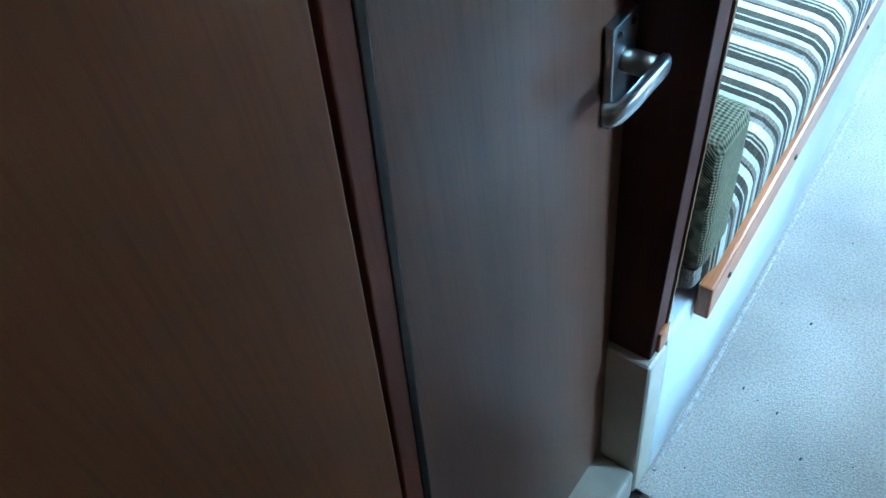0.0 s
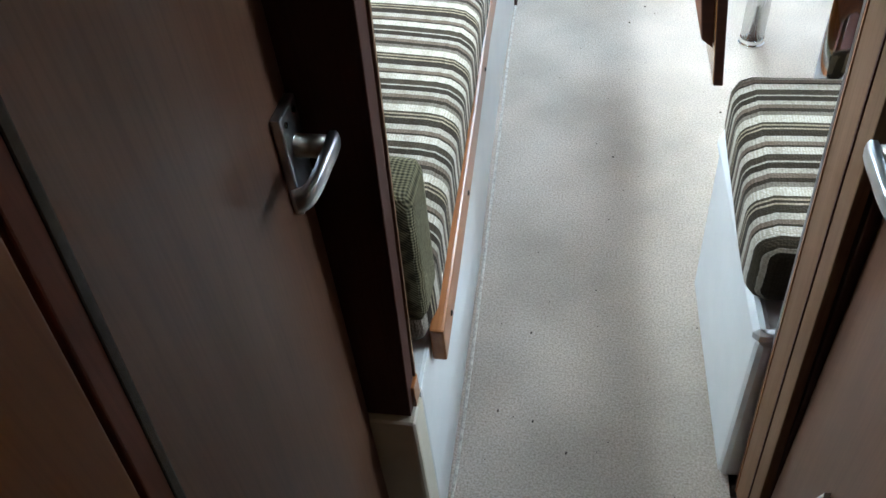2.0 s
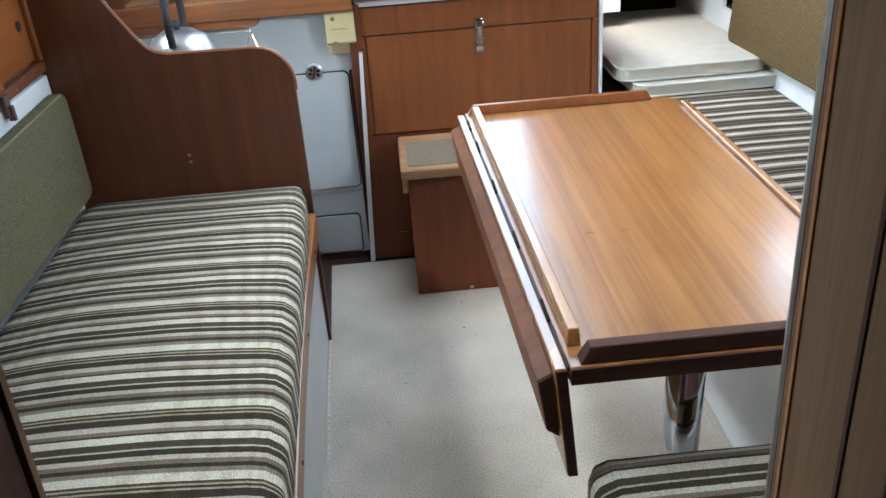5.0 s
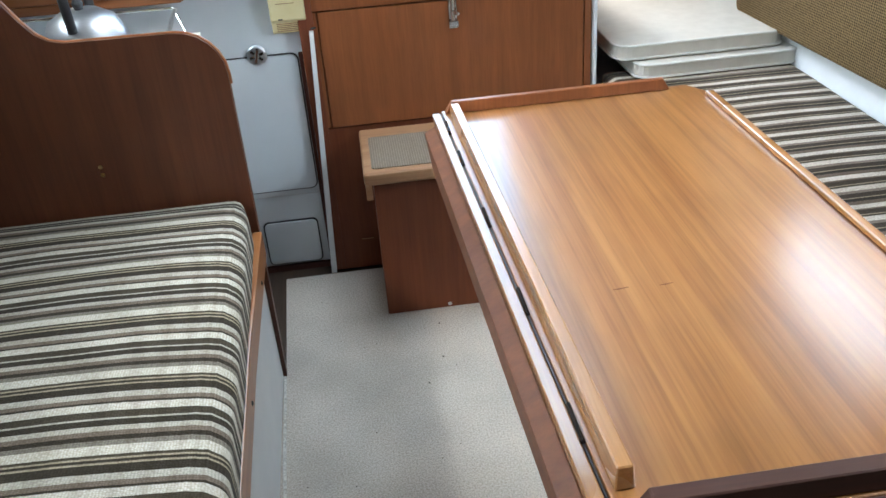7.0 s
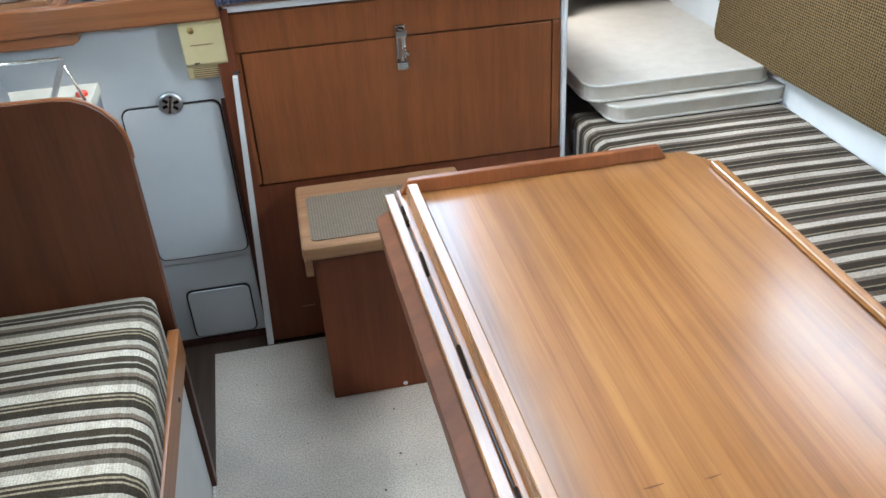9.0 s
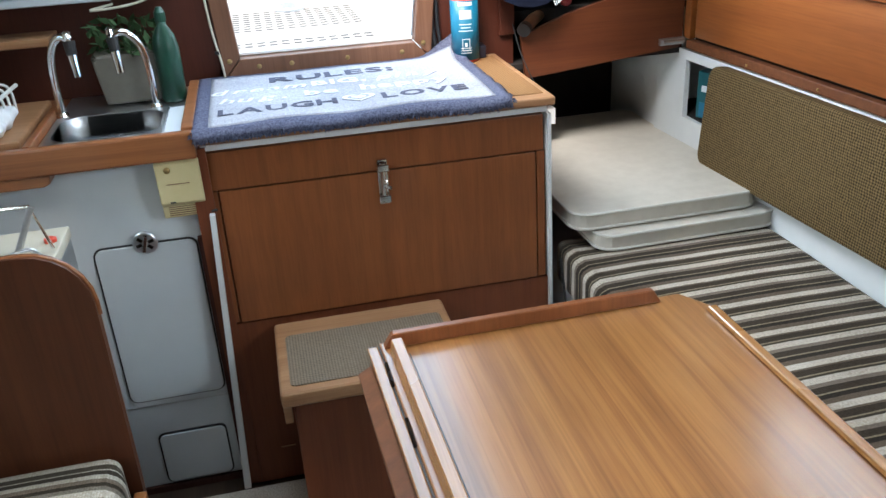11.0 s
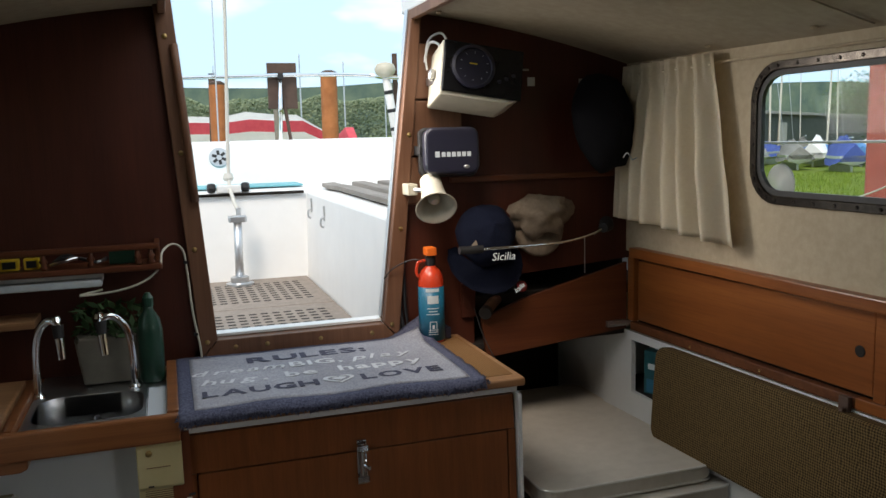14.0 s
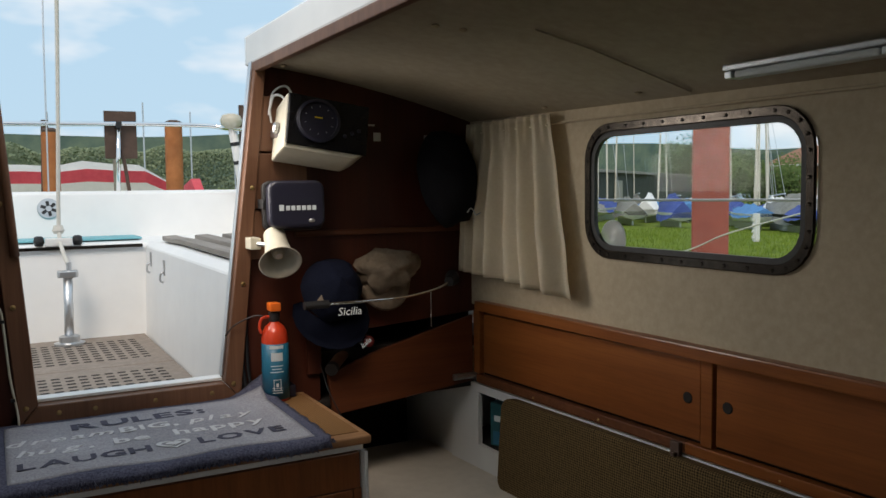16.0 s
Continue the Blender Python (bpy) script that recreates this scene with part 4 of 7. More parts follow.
def lever_handle(parent, x, s, y, z):
    """A flat lever on a rectangular backplate; s: the way it stands out."""
    h = part("door_handle", turned(box(-0.022, 0.022, -0.005, 0.005, -0.055, 0.055, 0.002, 2), Matrix.Translation((x + s * 0.005, y, z)) @ pose(0, 0, 0, 0, 0, 90)), M_ALU, parent, "satin aluminium lever handle on a rectangular plate")
    part("spindle", tube([(x + s * 0.010, y, z + 0.012), (x + s * 0.038, y, z + 0.012)], [0.0112, 0.0112], 20), M_SPINDLE, h, "dull metal spindle collar", True)
    pts = curve([(x + s * 0.043, y + 0.012, z + 0.012), (x + s * 0.044, y - 0.004, z + 0.012), (x + s * 0.043, y - 0.024, z + 0.011), (x + s * 0.041, y - 0.046, z + 0.008), (x + s * 0.036, y - 0.061, z + 0.005), (x + s * 0.026, y - 0.068, z + 0.004)], 5)
    part("lever", bar(pts, 0.011, 0.019), M_ALU, h, "", True)
    for dy, dz in ((0.012, 0.044), (-0.012, 0.044), (0.012, -0.044), (-0.012, -0.044)):
        part("screw", lathe([(0.0032, 0), (0.003, 0.0012), (0.001, 0.0018)], Matrix.Translation((x + s * 0.010, y + dy, z + dz)) @ pose(0, 0, 0, 0, 90 * s, 0), 8), M_WINMETAL, h)


XL = -0.020
d1 = tagged(part("door_1", prism([(-2.241, 0.09), (-2.241, 1.70), (-2.497, 1.70), (-2.645, 0.09)], "x", XL - 0.02, XL, 0.002), M_DOOR), "brown veneered heads door, closed, with an aluminium lever handle", "door", kind="structure")
lever_handle(d1, XL, 1, -2.268, 0.853)
thing("trim_door_edge", prism([(-2.498, 1.70), (-2.509, 1.70), (-2.657, 0.09), (-2.646, 0.09)], "x", XL - 0.02, XL + 0.003, 0.002), M_WINMETAL, "grey worn edge strip of the passage door", "trim", "structure")
thing("trim_door_jamb", prism([(-2.510, 1.70), (-2.533, 1.70), (-2.683, 0.0), (-2.658, 0.0)], "x", XL - 0.02, XL + 0.002, 0.002), M_JAMB_RED, "red mahogany jamb beside the passage door", "trim", "structure")
thing("wall_passage_left", prism([(-2.538, 1.75), (-3.7, 1.75), (-3.7, 0.0), (-2.688, 0.0)], "x", XL - 0.02, XL + 0.004, 0.002), M_DOOR_DK, "red-brown mahogany panelling of the passage", "wall", "structure")
# added sheet, painted near black for the shade in the panel gap
thing("wall_passage_left_back", box(XL - 0.06, XL - 0.03, -3.7, -2.24, 0.0, 1.75), M_RECESS_SHADE, "sheet behind the passage panelling, painted near black as gap shade", "wall", "structure")
thing("sill_passage", box(-0.06, 0.042, -2.75, -2.248, 0.0, 0.082, 0.008, 3), M_CREAMGEL, "cream moulded sill under the passage door", "trim", "structure")
XR = 0.537
d2 = tagged(part("door_2", box(XR, XR + 0.02, -2.75, -2.197, 0.08, 1.70, 0.002), M_DOOR), "brown veneered wardrobe door, closed, with an aluminium lever handle", "door", kind="structure")
lever_handle(d2, XR, -1, -2.238, 0.838)
thing("wall_passage_right", box(XR + 0.003, XR + 0.03, -3.7, -2.754, 0.0, 1.75), M_DOOR_DK, "red-brown mahogany panelling of the passage", "wall", "structure")
thing("liner_passage_right", box(XR - 0.02, XR + 0.02, -3.7, -2.20, 0.0, 0.078, 0.006), M_CREAMGEL, "cream moulded sill under the wardrobe door", "trim", "structure")
thing("wall_fore", box(-0.1, 0.6, -3.74, -3.70, 0.0, 1.75), M_DOOR_DK, "mahogany panel closing the fore passage", "wall", "structure")
w = thing("corner_plate", prism([(-2.36, 0.33), (-2.335, 0.46), (-2.29, 0.33)], "x", XR - 0.008, XR - 0.001, 0.001), M_WHITE, "small white triangular plate screwed to the wardrobe door", "bracket")
part("screw", lathe([(0.003, 0), (0.002, 0.001), (0.001, 0.002)], Matrix.Translation((XR - 0.008, -2.334, 0.445)) @ pose(0, 0, 0, 0, -90, 0), 8), M_STEEL, w)

# ---- galley end panel ----
outline = [(-0.62, 0.0), (0.0, 0.0), (0.004, 0.49), (0.005, 0.76)]
for k in range(7):
    a = radians(90 * k / 6)
    outline.append((-0.085 + 0.09 * math.cos(a), 0.782 + 0.09 * math.sin(a)))
outline += [(-0.29, 0.874), (-0.318, 0.880), (-0.338, 0.893), (-0.36, 0.921), (-0.40, 0.985), (-0.425, 1.03), (-0.45, 1.12), (-0.62, 1.12)]
thing("wall_galley", prism(outline, "y", -0.460, -0.440), M_MAHOG, "dark mahogany end panel with a curved top between settee and galley", "wall", "structure")
edge = outline[3:-1]
thing("trim_galley_edge", tube([(u + (0.001 if u > -0.1 else 0), -0.450, v - 0.001) for u, v in edge], 0.0042, 8), M_COUNTER, "brown varnished edging along the curved panel top", "trim", "structure", smooth=True)
for dz in (0.593, 0.611):
    thing("panel_screw", lathe([(0.005, 0), (0.004, 0.002), (0.001, 0.003)], Matrix.Translation((-0.285 - dz * 0.01, -0.460, dz)) @ pose(0, 0, 0, 90, 0, 0), 8), M_BRASS, "small brass screw head in the dark panel", "screw", group="panel screws")

# ---- engine box and companionway step ----
def engine_box():
    e = tagged(empty("engine_box"), "teak-faced engine box below the companionway with a hinged front panel", "engine box")
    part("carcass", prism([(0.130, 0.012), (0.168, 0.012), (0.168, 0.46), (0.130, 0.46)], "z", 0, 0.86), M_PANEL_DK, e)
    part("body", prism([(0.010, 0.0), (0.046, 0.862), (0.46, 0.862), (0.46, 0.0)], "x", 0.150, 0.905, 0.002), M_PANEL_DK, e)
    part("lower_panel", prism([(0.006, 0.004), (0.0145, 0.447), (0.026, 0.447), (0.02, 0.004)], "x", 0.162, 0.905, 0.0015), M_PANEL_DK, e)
    d = part("front_panel", prism([(0.010, 0.452), (0.022, 0.760), (0.036, 0.760), (0.026, 0.452)], "x", 0.180, 0.874, 0.0015), M_PANEL, e, "lighter teak front panel")
    part("top_rail", prism([(0.021, 0.764), (0.025, 0.845), (0.045, 0.845), (0.04, 0.764)], "x", 0.160, 0.893, 0.0015), M_PANEL, e)
    part("side_stile", prism([(0.012, 0.452), (0.0225, 0.762), (0.036, 0.762), (0.026, 0.452)], "x", 0.877, 0.896, 0.0015), M_PANEL, e)
    part("side_stile", prism([(0.012, 0.452), (0.0225, 0.762), (0.036, 0.762), (0.026, 0.452)], "x", 0.160, 0.177, 0.0015), M_PANEL, e)
    part("edge_strip", prism([(0.118, 0.0), (0.134, 0.0), (0.166, 0.72), (0.155, 0.72)], "y", -0.004, 0.045, 0.001), M_GEL, e, "white plastic edge strip")
    part("edge_strip", prism([(0.906, 0.0), (0.915, 0.0), (0.905, 0.85), (0.897, 0.85)], "y", 0.004, 0.07, 0.001), M_GEL, e, "white plastic edge strip")
    part("lip", box(0.158, 0.902, 0.022, 0.05, 0.850, 0.868, 0.003), M_GEL, e, "white moulded lip under the top")
    part("top", box(0.156, 0.912, -0.004, 0.462, 0.870, 0.890, 0.006, 3), M_STEP, e, "varnished wooden top")
    part("tread_pad", box(0.80, 0.895, 0.03, 0.43, 0.889, 0.892, 0.001), M_PAD_WARM, e, "woven brown tread pad")
    la = part("barrel_bolt", box(0.514, 0.536, 0.008, 0.020, 0.690, 0.792, 0.002), M_CHROME, e, "chrome barrel bolt")
    part("bolt", tube([(0.525, 0.004, 0.700), (0.525, 0.004, 0.785)], 0.006, 10), M_CHROME, la)
    part("knob", tube([(0.525, 0.004, 0.735), (0.537, -0.012, 0.732)], 0.0045, 8), M_CHROME, la)
    for z in (0.705, 0.775):
        part("keeper", box(0.512, 0.538, -0.004, 0.010, z - 0.008, z + 0.008, 0.002), M_CHROME, la)
    for kx in (0.24, 0.30):
        part("scuff", box(kx - 0.02, kx + 0.015, 0.0035, 0.005, 0.098, 0.1005), M_STEP, e, "pale scratch")


engine_box()


def step_stool():
    e = tagged(empty("step_stool"), "mahogany box step with a worn wooden tread and woven pad", "step")
    part("box", box(0.270, 0.60, -0.252, -0.012, 0.0, 0.410, 0.004), M_PANEL_DK, e)
    part("tread", box(0.248, 0.632, -0.292, -0.008, 0.411, 0.446, 0.010, 3), M_STEP, e, "pale worn wooden tread")
    part("pad", prism(rounded(0.270, 0.612, -0.270, -0.075, 0.012), "z", 0.4455, 0.4485), M_PAD, e, "woven brown tread pad")
    part("cleat", prism([(-0.285, 0.411), (-0.255, 0.411), (-0.262, 0.375), (-0.275, 0.365)], "x", 0.250, 0.266, 0.002), M_STEP, e)
    part("foot_screw", lathe([(0.006, 0), (0.005, 0.002), (0.001, 0.003)], Matrix.Translation((0.44, -0.253, 0.012)) @ pose(0, 0, 0, 90, 0, 0), 8), M_ALU, e)


step_stool()


# ---- table ----
def saloon_table():
    e = tagged(empty("saloon_table"), "varnished teak saloon table with fiddle rails and one leaf hanging down", "table")
    top = [(0.451, -1.628), (0.952, -1.628), (0.955, -0.630), (0.920, -0.570), (0.418, -0.572)]
    part("tabletop", prism(top, "z", 0.672, 0.699, 0.003), M_TEAK, e)
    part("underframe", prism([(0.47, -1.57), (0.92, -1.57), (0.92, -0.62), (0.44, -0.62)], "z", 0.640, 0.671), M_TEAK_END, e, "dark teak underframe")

    def rail(name, a, c, w, h, mat_, cut=0.014):
        """A fiddle rail from a to c with sloped ends."""
        a, c = Vector((*a, 0)), Vector((*c, 0))
        d = (c - a).normalized()
        s = Vector((-d.y, d.x, 0)) * w / 2
        bm = bmesh.new()
        lo = [bm.verts.new(p + Vector((0, 0, 0.6995))) for p in (a - s, a + s, c + s, c - s)]
        hi = [bm.verts.new(p + Vector((0, 0, 0.6995 + h))) for p in (a - s * 0.8 + d * cut, a + s * 0.8 + d * cut, c + s * 0.8 - d * cut, c - s * 0.8 - d * cut)]
        bm.faces.new(lo)
        bm.faces.new(hi)
        for i in range(4):
            bm.faces.new((lo[i], lo[(i + 1) % 4], hi[(i + 1) % 4], hi[i]))
        bmesh.ops.recalc_face_normals(bm, faces=bm.faces)
        bevel(bm, 0.0015, 1)
        part(name, bm, mat_, e)

    rail("fiddle_rail", (0.4665, -1.580), (0.441, -0.606), 0.021, 0.027, M_TEAK_RAIL, 0.004)
    rail("fiddle_rail", (0.424, -0.586), (0.880, -0.582), 0.016, 0.023, M_PANEL)
    rail("fiddle_rail", (0.943, -0.634), (0.940, -1.597), 0.018, 0.009, M_TEAK_RAIL, 0.003)
    # near rail and end edge are coloured dark for the shade on them
    rail("fiddle_rail", (0.465, -1.612), (0.948, -1.612), 0.024, 0.026, M_TEAK_SHADED)
    part("end_edge", box(0.452, 0.951, -1.6315, -1.6285, 0.6725, 0.698), M_TEAK_SHADED, e, "end grain edge with its shade painted dark")
    part("inlay_line", prism([(0.4805, -1.56), (0.482, -1.56), (0.4595, -0.615), (0.458, -0.615)], "z", 0.6985, 0.6994), M_BLACK, e, "fine dark joint line")
    # hanging leaf and its own rail
    def slanted(section, y0, y1):
        """A cross-section in x and z drawn out along the slanting table edge."""
        bm = prism(section, "y", y0, y1, 0.002)
        for v in bm.verts:
            v.co.x -= (v.co.y + 1.6) * 0.0295
        return bm

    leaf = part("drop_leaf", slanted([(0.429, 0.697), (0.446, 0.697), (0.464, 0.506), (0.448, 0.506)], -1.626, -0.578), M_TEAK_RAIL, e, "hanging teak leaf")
    part("end_edge", slanted([(0.4295, 0.696), (0.4455, 0.696), (0.4635, 0.507), (0.4485, 0.507)], -1.630, -1.6265), M_TEAK_SHADED, leaf, "end grain edge with its shade painted dark")
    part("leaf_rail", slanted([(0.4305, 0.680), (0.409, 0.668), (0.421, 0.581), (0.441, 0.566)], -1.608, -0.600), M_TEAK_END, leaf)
    part("end_edge", slanted([(0.431, 0.679), (0.410, 0.667), (0.4215, 0.582), (0.4405, 0.567)], -1.612, -1.6085), M_TEAK_SHADED, leaf, "end grain edge with its shade painted dark")
    for y in (-1.48, -1.25, -1.02, -0.80, -0.66):
        x = 0.4465 - (y + 1.6) * 0.0295
        part("hinge", tube([(x + 0.0015, y - 0.03, 0.6985), (x + 0.0015, y + 0.03, 0.6975)], 0.0030, 8), M_WINMETAL, e, "dark brass hinge")
    part("gap_line", prism([(0.4478, -1.622), (0.4494, -1.622), (0.4176, -0.58), (0.4160, -0.58)], "z", 0.66, 0.6965), M_BLACK, e)
    for xa, xb, yy in ((0.556, 0.578, -1.2510), (0.618, 0.637, -1.2535)):
        part("scratch", prism([(xa, yy - 0.0006), (xa + 0.008, yy - 0.0012), (xb, yy + 0.0010), (xb, yy + 0.0014), (xa + 0.008, yy + 0.0006)], "z", 0.6990, 0.6995), M_TEAK_END, e, "short dark scratch in the varnish")
    for lx, ly in ((0.685, -0.66), (0.690, -1.43)):
        leg = part("leg", tube([(lx, ly, 0.012), (lx, ly, 0.640)], 0.032, 20), M_CHROME, e, "chrome tube leg", True)
        part("foot", lathe([(0.037, 0.0), (0.037, 0.006), (0.034, 0.010), (0.033, 0.02)], Matrix.Translation((lx, ly, 0.0)), 20), M_CHROME, leg)


saloon_table()


# ---- aft bulkhead and companionway ----
def edge_x(z, left):
    """The companionway narrows downwards: its inner edge at a height."""
    return (0.256 - (z - 0.945) * 0.0695) if left else (0.695 + (z - 0.945) * 0.126)


zt = 1.80
thing("wall_aft_left", prism([(-0.70, 0.55), (edge_x(0.9, True) - 0.03, 0.55), (edge_x(0.9, True) - 0.03, 0.91), (edge_x(zt, True) - 0.03, zt), (0.1, zt), (-0.3, 1.75), (-0.70, 1.62)], "y", 0.472, 0.50), M_BULKRED, "red mahogany bulkhead behind the galley", "wall", "structure")
thing("wall_aft_right", prism([(edge_x(0.9, False) + 0.03, 0.55), (0.965, 0.55), (0.965, 1.035), (1.458, 1.068), (1.56, 1.068), (1.56, 1.63), (1.3, 1.70), (1.1, 1.735), (0.83, 1.79), (edge_x(zt, False) + 0.03, zt), (edge_x(0.9, False) + 0.03, 0.91)], "y", 0.472, 0.50), M_BULKRED, "red mahogany bulkhead beside the companionway", "wall", "structure")
thing("wall_aft_sill", box(0.20, 0.76, 0.472, 0.50, 0.55, 0.915), M_BULKRED, "mahogany bulkhead below the companionway", "wall", "structure")


def companion_frame():
    f = tagged(empty("door_3"), "brown wooden frame of the open companionway with screw heads", "door frame", kind="structure")
    wl, wr = 0.044, 0.046
    part("jamb", prism([(edge_x(0.90, True) - wl, 0.90), (edge_x(0.945, True), 0.945), (edge_x(1.79, True), 1.79), (edge_x(1.79, True) - wl, 1.79)], "y", 0.444, 0.505, 0.003), M_FRAME, f)
    part("jamb", prism([(edge_x(0.90, False) + wr, 0.90), (edge_x(0.945, False), 0.945), (edge_x(1.765, False), 1.765), (edge_x(1.765, False) + wr * 0.6, 1.765)], "y", 0.444, 0.505, 0.003), M_FRAME, f)
    part("sill", prism([(edge_x(0.90, True) - wl + 0.003, 0.899), (edge_x(0.90, False) + wr - 0.003, 0.899), (edge_x(0.944, False), 0.943), (edge_x(0.944, True), 0.943)], "y", 0.442, 0.505, 0.003), M_FRAME, f)
    part("washboard_groove", prism([(edge_x(0.947, True) + 0.001, 0.9445), (edge_x(0.947, False) - 0.001, 0.9445), (edge_x(0.96, False) - 0.001, 0.952), (edge_x(0.96, True) + 0.001, 0.952)], "y", 0.478, 0.520, 0.001), M_GEL_OUT, f, "white edge of the sill")
    part("slide_channel", prism([(edge_x(0.96, False) - 0.005, 0.958), (edge_x(0.96, False) - 0.001, 0.958), (edge_x(1.78, False) - 0.001, 1.78), (edge_x(1.78, False) - 0.005, 1.78)], "y", 0.470, 0.500), M_ALU, f, "grey metal washboard channel")
    gr = [(edge_x(z, True) + 0.002, 0.436 - 0.018 * math.sin(math.pi * k / 8), z) for k, z in ((i, 1.30 + 0.38 * i / 8) for i in range(9))]
    part("grab_strip", tube([(x - 0.010, y, z) for x, y, z in gr], 0.010, 10), M_FRAME, f, "rounded worn grab strip", True)
    spots = [(edge_x(z, True) - 0.026, z) for z in (0.94, 1.18, 1.42, 1.70)] + [(edge_x(z, False) + 0.022, z) for z in (0.94, 1.20, 1.45)] + [(x, 0.922) for x in (0.30, 0.38, 0.52, 0.66)]
    for x, z in spots:
        part("screw", lathe([(0.0065, 0), (0.006, 0.0015), (0.002, 0.003)], Matrix.Translation((x, 0.443, z)) @ pose(0, 0, 0, 90, 0, 0), 10), M_BRASS, f)


companion_frame()
# raised pads on the bulkhead
for z0, z1, x0, x1 in ((1.545, 1.690, 0.800, 0.885), (1.395, 1.540, 0.790, 0.935), (1.262, 1.390, 0.765, 0.815)):
    thing("mounting_pad", box(x0, x1, 0.452, 0.471, z0, z1, 0.004), M_FRAME, "brown varnished wooden mounting pad on the bulkhead", "mounting pad", group="mounting pads")
thing("trim_bulkhead_ledge", box(0.90, 1.456, 0.458, 0.471, 1.316, 1.332, 0.003), M_MAHOG_H, "narrow mahogany batten across the bulkhead", "trim", "structure")
thing("trim_bulkhead_post", box(0.905, 0.925, 0.455, 0.471, 1.334, 1.50, 0.002), M_PANEL, "narrow red-brown upright batten on the bulkhead", "trim", "structure")
thing("trim_bulkhead_edge", prism([(0.925, 0.935), (0.966, 0.935), (0.966, 1.032), (0.925, 1.032)], "y", 0.458, 0.471, 0.002), M_BULKRED, "mahogany edge beside the cubby hole", "trim", "structure")
thing("cubby_fascia", prism([(0.974, 0.933), (1.10, 0.978), (1.436, 1.062), (1.436, 0.862), (0.987, 0.819)], "y", 0.430, 0.446, 0.002), M_MAHOG_H, "red mahogany fascia with a slanted top across the cubby hole", "fascia", "structure")
# cubby faces are painted near black to hold its shade
thing("cubby_shelf", box(0.90, 1.45, 0.448, 0.90, 0.842, 0.856), M_RECESS_SHADE, "shelf behind the slanted fascia, shade painted near black", "shelf", "structure")
thing("cubby_back", box(0.90, 1.6, 0.90, 0.915, 0.5, 1.15), M_RECESS_SHADE, "back of the cubby hole, shade painted near black", "wall", "structure")
thing("cubby_side", box(1.45, 1.462, 0.50, 0.90, 0.80, 1.15), M_RECESS_SHADE, "side of the cubby hole, shade painted near black", "wall", "structure")
thing("cubby_side_inner", box(0.90, 0.915, 0.51, 0.90, 0.80, 1.15), M_RECESS_SHADE, "side of the cubby hole, shade painted near black", "wall", "structure")
thing("cubby_top", box(0.90, 1.6, 0.505, 0.915, 1.15, 1.165), M_RECESS_SHADE, "top of the cubby hole, shade painted near black", "ceiling", "structure")
hk = tagged(empty("slide_catch"), "small metal slide catch at the end of the fascia", "catch")
part("plate", box(1.365, 1.438, 0.418, 0.430, 0.872, 0.890, 0.002), M_STEEL, hk)
part("bolt", tube([(1.37, 0.414, 0.881), (1.432, 0.414, 0.881)], 0.005, 8), M_STEEL, hk)

# ---- things on the aft bulkhead ----
def instrument():
    e = tagged(empty("instrument_unit"), "cream echo sounder with a glossy black face on a bracket", "instrument")
    m = Matrix.Translation((0.944, 0.36, 1.590)) @ pose(0, 0, 0, -13, 9, -6)
    w, h = 0.108, 0.072
    part("case", turned(prism([(-w, -h), (w - 0.03, -h), (w, -h + 0.02), (w, h), (-w, h)], "y", -0.055, 0.085, 0.006, 2), m), M_HORN, e, "cream plastic case")
    part("face", turned(box(-w + 0.003, w - 0.002, -0.064, -0.0545, -h + 0.010, h - 0.002, 0.004), m), M_SMOKE, e, "glossy smoked black face")
    part("bezel", turned(lathe([(0.055, 0.0), (0.057, 0.010), (0.049, 0.012), (0.048, 0.004), (0.0, 0.003)], pose(-0.028, -0.064, 0.006, 90, 0, 0), 32), m), M_NAVYP, e, "round dark dial bezel")
    for a in range(10):
        an = radians(36 * a)
        part("tick", turned(box(-0.0005, 0.0005, -0.0775, -0.0770, 0.034, 0.038), m @ Matrix.Translation((-0.028, 0, 0.006)) @ pose(0, 0, 0, 0, 36 * a, 0)), M_PALELAB, e)
    part("needle", turned(box(-0.010, 0.010, -0.0700, -0.0672, 0.008, 0.0105), m @ Matrix.Translation((-0.028, 0, 0.006))), M_YELLOW, e, "small amber mark")
    for k in range(3):
        part("button", turned(lathe([(0.006, 0), (0.005, 0.005), (0.002, 0.006)], pose(0.045 + 0.018 * k, -0.062, -0.02 + 0.01 * k, 90, 0, 0), 12), m), M_NAVYP, e)
    kn = part("bracket_knob", turned(lathe([(0.012, 0), (0.016, 0.004), (0.016, 0.012), (0.008, 0.016)], pose(-w - 0.001, 0.015, -0.002, 0, -90, 0), 8), m), M_STEEL, e, "metal clamp knob")
    part("bracket", box(0.835, 0.86, 0.375, 0.452, 1.578, 1.600, 0.003), M_STEEL, e, "metal swivel bracket")
    part("cable", tube(curve([(0.868, 0.40, 1.654), (0.862, 0.42, 1.685), (0.845, 0.44, 1.69), (0.835, 0.446, 1.66), (0.832, 0.447, 1.64)]), 0.0035, 8), M_WHITE, e, "white cable")
    part("cable", tube(curve([(0.90, 0.43, 1.67), (0.88, 0.44, 1.715), (0.845, 0.446, 1.70), (0.835, 0.447, 1.655), (0.838, 0.448, 1.62)]), 0.003, 8), M_WHITE, e, "white cable")


instrument()


